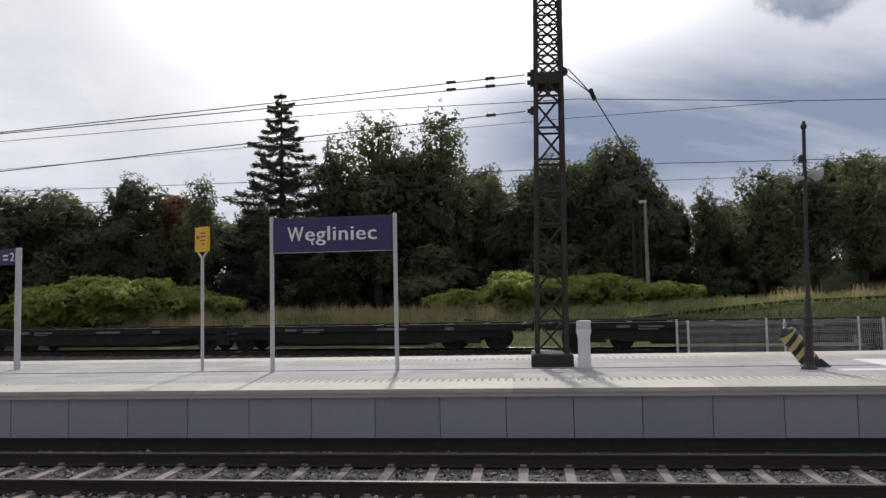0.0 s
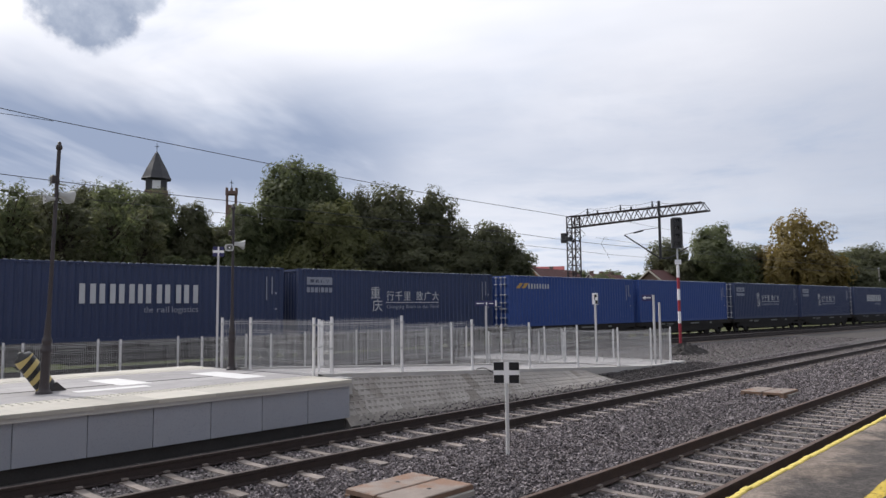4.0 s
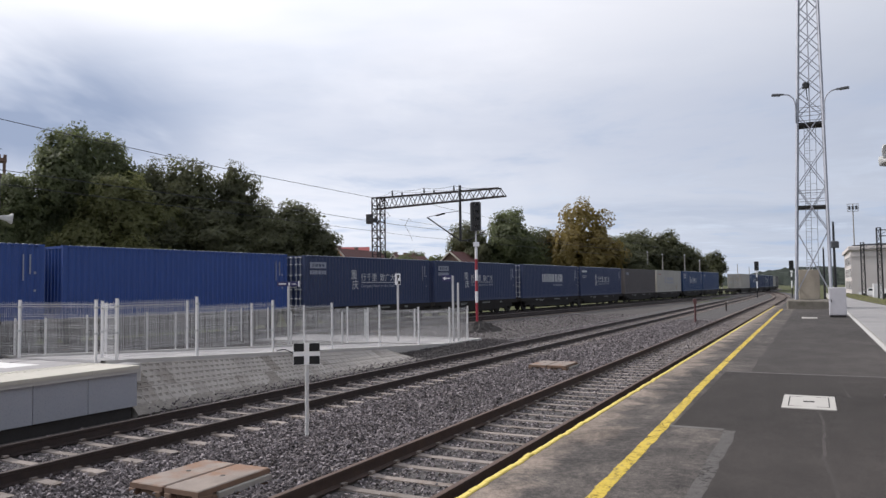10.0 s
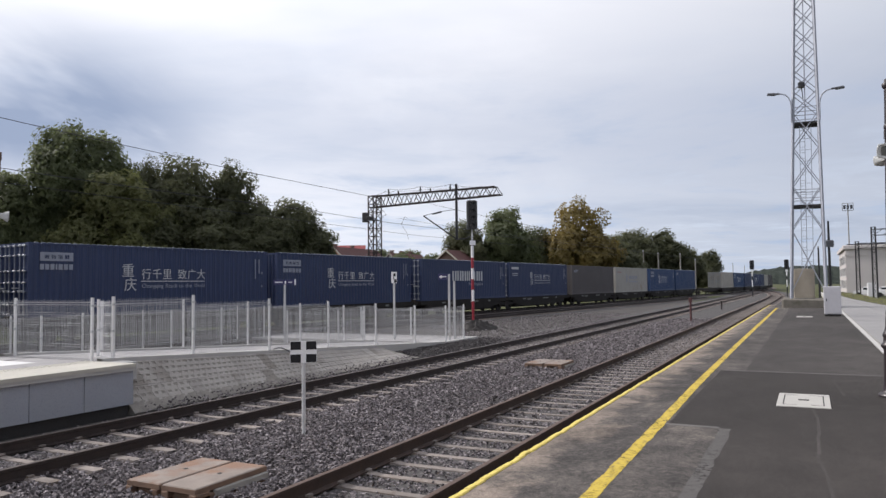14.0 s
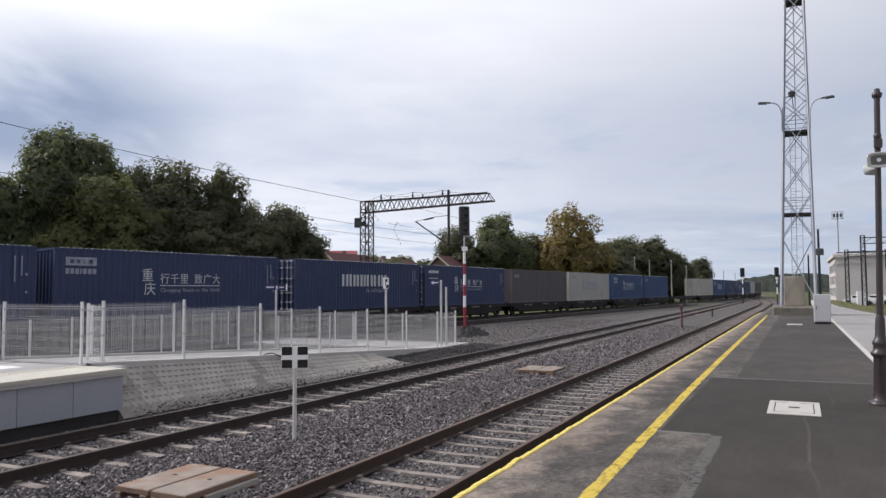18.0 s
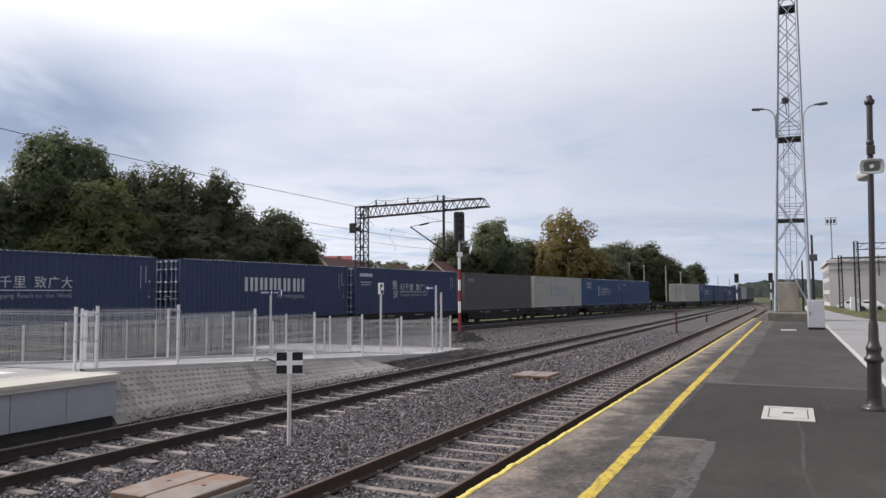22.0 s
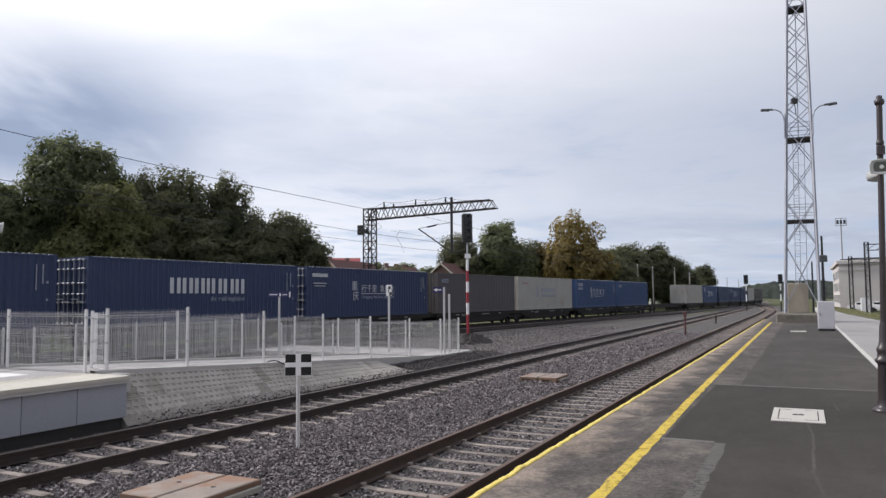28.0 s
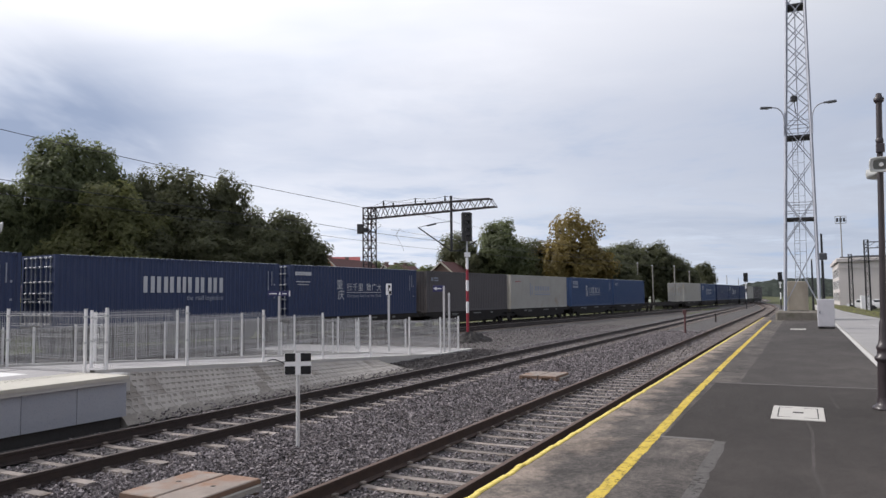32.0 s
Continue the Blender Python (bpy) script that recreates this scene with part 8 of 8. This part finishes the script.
# ---- ballast stones ----
def ballast():
    rng = np.random.default_rng(9)
    base = np.array([(1, 0, 0), (-1, 0, 0), (0, 1, 0), (0, -1, 0), (0, 0, 1), (0, 0, -0.6), (0.6, 0.6, 0.4), (-0.6, -0.5, 0.5)], float)
    faces = np.array([(4, 0, 6), (4, 6, 2), (6, 0, 2), (4, 2, 1), (4, 1, 7), (4, 7, 3), (7, 1, 3), (4, 3, 0)])

    def spread(name, x0, x1, y0, y1, per, size, z0, zf, skip=None, material="stone", label="loose grey crushed stone ballast round the tracks"):
        n = int((x1 - x0) * (y1 - y0) * per)
        x, y = rng.uniform(x0, x1, n), rng.uniform(y0, y1, n)
        if skip is not None:
            k = skip(x, y)
            x, y = x[k], y[k]
            n = len(x)
        s = size * (0.55 + 0.75 * rng.random(n))
        v = base[None] * (0.7 + 0.6 * rng.random((n, 8, 1)))
        q = rng.normal(size=(n, 4))
        q /= np.linalg.norm(q, axis=1, keepdims=True)
        w, a, b, c = q.T
        R = np.stack([1 - 2 * (b * b + c * c), 2 * (a * b - c * w), 2 * (a * c + b * w), 2 * (a * b + c * w), 1 - 2 * (a * a + c * c), 2 * (b * c - a * w), 2 * (a * c - b * w), 2 * (b * c + a * w), 1 - 2 * (a * a + b * b)], 1).reshape(n, 3, 3)
        v = np.einsum("nij,nkj->nki", R, v) * s[:, None, None] * np.array([1, 1, 0.8])
        v += np.stack([x, y, z0 + zf(x, y) + 0.018 * rng.normal(size=n)], 1)[:, None, :]
        f = (faces[None] + (np.arange(n) * 8)[:, None, None]).reshape(-1, 3)
        ob = new(name, fast_mesh(name, v.reshape(-1, 3), f, M[material]))
        tagged(ob, label, "ballast", kind="stuff")

    def off_rail(x, y):
        k = np.ones(len(x), bool)
        for c in (YA - 0.7525, YA + 0.7525, YB - 0.7525, YB + 0.7525):
            k &= np.abs(y - c) > 0.085
        for yy, ph in ((YA, 0.37), (YB, 0.23)):
            k &= (np.abs(y - yy) > (0.70 if yy == YA else 1.30)) | (np.abs((x + 40 - ph + 0.3) % 0.6 - 0.3) > 0.11)
        for (bx, by) in ((6.45, 6.42), (19.6, 6.52)):
            k &= (np.abs(x - bx) > 0.58) | (np.abs(y - by) > 0.56)
        return k

    def crown(x, y):
        mid = (YA + YB) / 2
        g = 0.05 * np.exp(-((y - mid) / 0.9) ** 2)
        inside = (np.abs(y - YA) < 0.70) | (np.abs(y - YB) < 0.70)
        return g - 0.026 * inside + 0.03 * ((np.abs(y - YA) > 0.80) & (np.abs(y - YA) < 1.5))

    def shoulder(x, y):
        return 0.205 * np.clip((y - 10.85) / 1.1, 0, 1) * np.clip((30 - x) / 4, 0, 1) * np.clip(1 - (y - 12.6) / 1.2, 0, 1)

    spread("ballast_stones", 3.5, 12, 2.7, 10.9, 1050, 0.0242, -0.185, crown, off_rail)
    spread("ballast_stones", -8, 2.5, 2.7, 7.6, 110, 0.055, -0.185, crown, off_rail)
    spread("ballast_stones", 2.5, 3.5, 2.7, 10.9, 300, 0.036, -0.185, crown, off_rail)
    spread("ballast_stones", -11.5, 2.5, 7.6, 10.95, 360, 0.034, -0.185, crown, off_rail)
    spread("ballast_stones", 12, 26, 2.7, 11.0, 430, 0.0275, -0.18, crown, off_rail)
    spread("ballast_stones", 26, 48, 2.7, 11.6, 180, 0.034, -0.18, crown, off_rail)
    spread("ballast_stones", 28, 58, 11.4, 20.0, 34, 0.036, -0.225, lambda x, y: 0.0 * x)
    spread("gravel_shoulder", 19.6, 29.5, 10.75, 13.6, 520, 0.024, -0.215, shoulder, lambda x, y: (x > 20.6 - (y - 11.1) * 0.85) & ((y < 12.02) | (x > 27.4)), "stone_dark", "dark fine gravel shoulder past the paved bank")
    spread("ballast_stones", 9.7, 20, 10.6, 11.12, 300, 0.026, -0.165, lambda x, y: np.maximum(0.0, y - 10.92) * 0.62 + 0.03 * rng.random(len(x)))


ballast()


# ---- church towers, houses, hill ----
def church_tower():
    root = thing("church_tower", "brick church tower with a dark pointed helm", "church tower", pose(66.8, 134.4, 0.0, 0, 0, -25))
    part("shaft", Shape().cbox(-2.1, 2.1, -2.1, 2.1, -1, 25.2, 0.1), M["brick_red"], root)
    part("belfry", Shape().cbox(-1.9, 1.9, -1.9, 1.9, 25.2, 27.6, 0.1), M["slate"], root)
    # white panels painted for the bright sky that shows through the belfry
    for sx, sy in ((0, -1), (1, 0), (-1, 0)):
        part("belfry_window", Shape().box(-0.75 if sx == 0 else sx * 1.9 - 0.03, 0.75 if sx == 0 else sx * 1.9 + 0.03, -1.93 if sy else -0.75, -1.88 if sy else 0.75, 25.5, 27.1), M["sign_white"], root)
    s = Shape()
    pr = [(2.45, 27.5), (2.3, 27.8), (1.75, 29.3), (1.0, 31.0), (0.35, 32.6), (0.05, 33.0)]
    v = [(r * 1.19 * math.cos(a), r * 1.19 * math.sin(a), z) for r, z in pr for a in np.arange(8) * math.pi / 4 + math.pi / 8]
    s.add(v, [(k * 8 + i, k * 8 + (i + 1) % 8, k * 8 + 8 + (i + 1) % 8, k * 8 + 8 + i) for k in range(len(pr) - 1) for i in range(8)])
    part("helm", s, M["slate"], root, "dark slate helm")
    part("finial", Shape().bar((0, 0, 33), (0, 0, 34.6), 0.12).bar((-0.4, 0, 34.0), (0.4, 0, 34.0), 0.1), M["black"], root)


church_tower()


def small_turret():
    root = thing("church_turret", "slender brick turret with an open bell stage", "church tower", pose(73.7, 119, 0.0, 0, 0, -30))
    part("shaft", Shape().cbox(-1.0, 1.0, -1.0, 1.0, -1, 21.6, 0.1), M["brick_red"], root)
    for sx in (-0.78, 0.78):
        for sy in (-0.78, 0.78):
            part("pillar", Shape().box(sx - 0.2, sx + 0.2, sy - 0.2, sy + 0.2, 21.6, 23.6), M["brick_red"], root)
    part("top", Shape().cbox(-1.1, 1.1, -1.1, 1.1, 23.6, 24.2, 0.15), M["brick_red"], root)
    for sx in (-0.85, 0, 0.85):
        part("merlon", Shape().box(sx - 0.22, sx + 0.22, -1.05, 1.05, 24.2, 24.75), M["brick_red"], root)
    part("cross", Shape().bar((0, 0, 24.7), (0, 0, 26.3), 0.1).bar((-0.35, 0, 25.8), (0.35, 0, 25.8), 0.1), M["black"], root)


small_turret()


def house(m, w, d, eave, ridge, roof, label, wall="render", chimneys=(0.0,)):
    """A gabled house, ridge along x; one gable at its -x end with pale bargeboards."""
    root = thing("house", label, "house", m, group="houses beyond the line")
    part("wall", Shape().box(-w / 2, w / 2, -d / 2, d / 2, -0.5, eave).add([(-w / 2, -d / 2, eave), (-w / 2, d / 2, eave), (-w / 2, 0, ridge - 0.1), (w / 2, -d / 2, eave), (w / 2, d / 2, eave), (w / 2, 0, ridge - 0.1)], [(0, 2, 1), (3, 4, 5)]), M[wall], root)
    o = 0.4
    s = Shape()
    for sy in (-1, 1):
        s.add([(-w / 2 - o, sy * (d / 2 + o), eave - 0.25), (w / 2 + o, sy * (d / 2 + o), eave - 0.25), (w / 2 + o, 0, ridge), (-w / 2 - o, 0, ridge), (-w / 2 - o, sy * (d / 2 + o), eave - 0.05), (w / 2 + o, sy * (d / 2 + o), eave - 0.05), (w / 2 + o, 0, ridge + 0.2), (-w / 2 - o, 0, ridge + 0.2)], [(4, 5, 6, 7), (0, 3, 2, 1), (0, 1, 5, 4), (1, 2, 6, 5), (3, 0, 4, 7)])
    rf = part("roof", s, M[roof], root)
    for sy in (-1, 1):
        part("bargeboard", Shape().bar((-w / 2 - o - 0.03, sy * (d / 2 + o), eave - 0.14), (-w / 2 - o - 0.03, 0, ridge + 0.08), 0.05, 0.2), M["render"], rf, "pale bargeboard")
    for u in chimneys:
        part("chimney", Shape().cbox(u * w - 0.3, u * w + 0.3, 0.1, 0.6, ridge - 0.6, ridge + 0.55, 0.05).cbox(u * w - 0.36, u * w + 0.36, 0.04, 0.66, ridge + 0.55, ridge + 0.67, 0.03), M["brick_red"], rf, "brick chimney")
    for x in np.arange(-w / 2 + 1.8, w / 2 - 1.0, 2.6):
        part("window", Shape().box(x - 0.5, x + 0.5, -d / 2 - 0.03, -d / 2 + 0.02, eave - 1.9, eave - 0.6), M["window"], root)
    part("gable_window", Shape().box(-w / 2 - 0.03, -w / 2 + 0.02, -0.45, 0.45, eave + 0.6, eave + 1.6), M["window"], root)


house(pose(107.0, 76.0, 0, 0, 0, 122), 12, 7, 6.4, 9.2, "roof_orange", "house with a bright red tiled roof", chimneys=(0.3,))
house(pose(106.5, 70.0, 0, 0, 0, 3), 14, 8, 4.6, 8.5, "roof_brown", "long house with a peach gable and dull red roof", "peach", (-0.44, -0.05))
house(pose(115.5, 65.2, 0, 0, 0, 0), 11, 7, 4.4, 7.7, "roof_brown", "white gabled house with maroon roof and chimneys", "white_render", (-0.4, -0.1, 0.2))
house(pose(131.0, 69.0, 0, 0, 0, 120), 9, 7, 4.6, 7.6, "roof_brown", "low maroon roofed house between the trees")
house(pose(97.3, 45.0, 0, 0, 0, -2), 11, 9, 3.2, 6.9, "roof_brown", "dark brick house with steep maroon roof", "brick_red", (0.12,))
house(pose(121.0, 41.3, 0, 0, 0, 105), 7, 7, 3.8, 6.8, "roof_grey", "grey roofed house by the autumn tree", chimneys=(-0.05,))


def hill():
    xs = np.linspace(-1, 1, 90)
    v, f, m_ = [], [], 12
    for j in range(m_):
        for u in xs:
            y = 18 + 130 * u
            z = 0.72 * (15 * math.exp(-(u + 0.15) ** 2 / 0.25) + 5) * math.sin(math.pi / 2 * j / (m_ - 1)) * 1.0
            v.append((560 + 60 * (j / (m_ - 1)), y, z + 2.2 * noise.noise((u * 26, j * 1.7, 1)) + 1.2 * noise.noise((u * 70, j * 3, 4)) - 1))
    n = len(xs)
    f = [(j * n + i, j * n + i + 1, (j + 1) * n + i + 1, (j + 1) * n + i) for j in range(m_ - 1) for i in range(n - 1)]
    solo("wooded_hill", Shape().add(v, f), M["far_woods"], "distant wooded hill at the end of the line", "hill", kind="structure")


hill()

solo("bank_edge", Shape().add([(x, 36.4 - 0.085 * x + dy, 0.62 + dz + 0.04 * noise.noise((x, 0, 0))) for x in np.arange(2, 34, 1.0) for dy, dz in ((0, 0), (0.05, 0.30), (0.5, 0.30))], [(3 * i + k, 3 * i + 3 + k, 3 * i + 4 + k, 3 * i + 1 + k) for i in range(31) for k in (0, 1)]), M["dark_conc"], "dark low edge along the grass bank", "kerb", kind="structure")


def rubble():
    """A long low heap of broken brick and stone."""
    rng = np.random.default_rng(4)
    s = Shape()
    for i in range(700):
        a, r = rng.random() * 6.28, rng.random() ** 0.7
        z = 1.35 * (1 - r ** 1.5) + 0.05
        m = Matrix.Translation((4.3 * r * math.cos(a), 1.7 * r * math.sin(a), z * 0.9)) @ Euler(tuple(rng.random(3) * 6)).to_matrix().to_4x4()
        k = 0.10 + 0.12 * rng.random()
        s.box(-k, k, -k * 0.8, k * 0.8, -k * 0.6, k * 0.6, m)
    tagged(solo("rubble_heap", s, M["rubble"], "long low heap of broken stone on the bank", "heap", pose(24.6, 39.6, 1.85)), kind="stuff")


rubble()


def sand_mound():
    """A smooth low mound behind the heap."""
    v, n, m = [], 25, 11
    for j in range(m):
        for i in range(n):
            a, b = 2 * i / (n - 1) - 1, 2 * j / (m - 1) - 1
            q = max(0.0, 1 - a * a) * max(0.0, 1 - b * b)
            v.append((7.0 * a, 2.6 * b, 1.55 * q ** 0.6 - 0.15 + 0.08 * noise.noise((a * 5, b * 4, 2)) * q))
    f = [(j * n + i, j * n + i + 1, (j + 1) * n + i + 1, (j + 1) * n + i) for j in range(m - 1) for i in range(n - 1)]
    solo("sand_mound", Shape().add(v, f, True), M["sand"], "smooth pale mound of sandy soil behind the heap", "mound", pose(32.5, 43.6, 1.9, 0, 0, -6))


sand_mound()


def bank_rail():
    """Old rail along the crest of the bank."""
    s = Shape()
    xs = np.arange(-8.0, 33.0, 1.0)
    p = [Vector((x, BANK_Y0 + BANK_SLOPE * x + 8.1 + (1.4 if x < 0 else 0) * min(1, -x / 4), 0)) for x in xs]
    for q in p:
        q.z = ground_z(q.x, q.y) + 0.05
    v = [(q.x, q.y + dy, q.z + dz) for q in p for dy, dz in ((-0.05, -0.08), (0.05, -0.08), (0.05, 0.08), (-0.05, 0.08))]
    n = len(p)
    s.add(v, [(4 * i + k, 4 * i + 4 + k, 4 * i + 4 + (k + 1) % 4, 4 * i + (k + 1) % 4) for i in range(n - 1) for k in range(4)] + [(3, 2, 1, 0), tuple(4 * n - 4 + k for k in range(4))])
    solo("bank_rail", s, M["rail"], "dark old rail along the crest of the grass bank", "rail")


bank_rail()


def covered_stack():
    v, n = [], 14
    for i in range(7):
        for k in range(n):
            a = math.pi * k / (n - 1)
            r = 1 - 0.25 * abs(i - 3) / 3 + 0.06 * noise.noise((i * 1.3, k * 0.8, 0))
            v.append((2.3 * math.cos(a) * r, -1.5 + 0.5 * i, 3.1 * max(0.0, math.sin(a)) ** 0.7 * r))
    f = [(i * n + k, i * n + k + 1, (i + 1) * n + k + 1, (i + 1) * n + k) for i in range(6) for k in range(n - 1)]
    f += [tuple(range(n - 1, -1, -1)), tuple(6 * n + k for k in range(n))]
    solo("covered_stack", Shape().add(v, f, True), M["tarp"], "stack covered with a pale green sheet", "stack", pose(150, 26.2, -0.25, 0, 0, -80))


covered_stack()


def verge_grass():
    rng = np.random.default_rng(44)
    n = 14000
    x = 29 + 80 * rng.random(n) ** 1.3
    u = 0.03 + 3.6 * rng.random(n) ** 1.2
    k = np.sin(x * 1.7) + np.sin(u * 4 + x * 0.6) + rng.normal(size=n) > 0.2
    x, u = x[k], u[k]
    n = len(x)
    y = np.interp(x, [20, 32, 47, 60, 75, 100, 120], [-6.32, -6.1, -5.05, -4.2, -3.4, -2.9, -2.7]) - u
    z = PLAT_N + 0.02 - 0.75 * np.clip((u - 2.0) / 2.0, 0, 1)
    a, h = rng.uniform(0, 6.28, n), rng.uniform(0.05, 0.17, n)
    p = np.stack([x, y, z], 1)
    d = np.stack([np.cos(a), np.sin(a), 0 * a], 1) * 0.016
    tip = p + np.stack([rng.normal(0, 0.04, n), rng.normal(0, 0.04, n), h], 1)
    v = np.stack([p - d, p + d, tip], 1).reshape(-1, 3)
    ob = new("verge_grass", fast_mesh("verge_grass", v, np.arange(3 * n).reshape(-1, 3), M["grass_blade"]))
    tagged(ob, "short patchy grass on the verge by the slabs", "grass", kind="stuff")


verge_grass()


# ---- what moves ----
def motions():
    for ob, off, z in TRAIN:
        walk(ob, [(t, train_pose(d, off, z)) for t, d in HEAD])


motions()
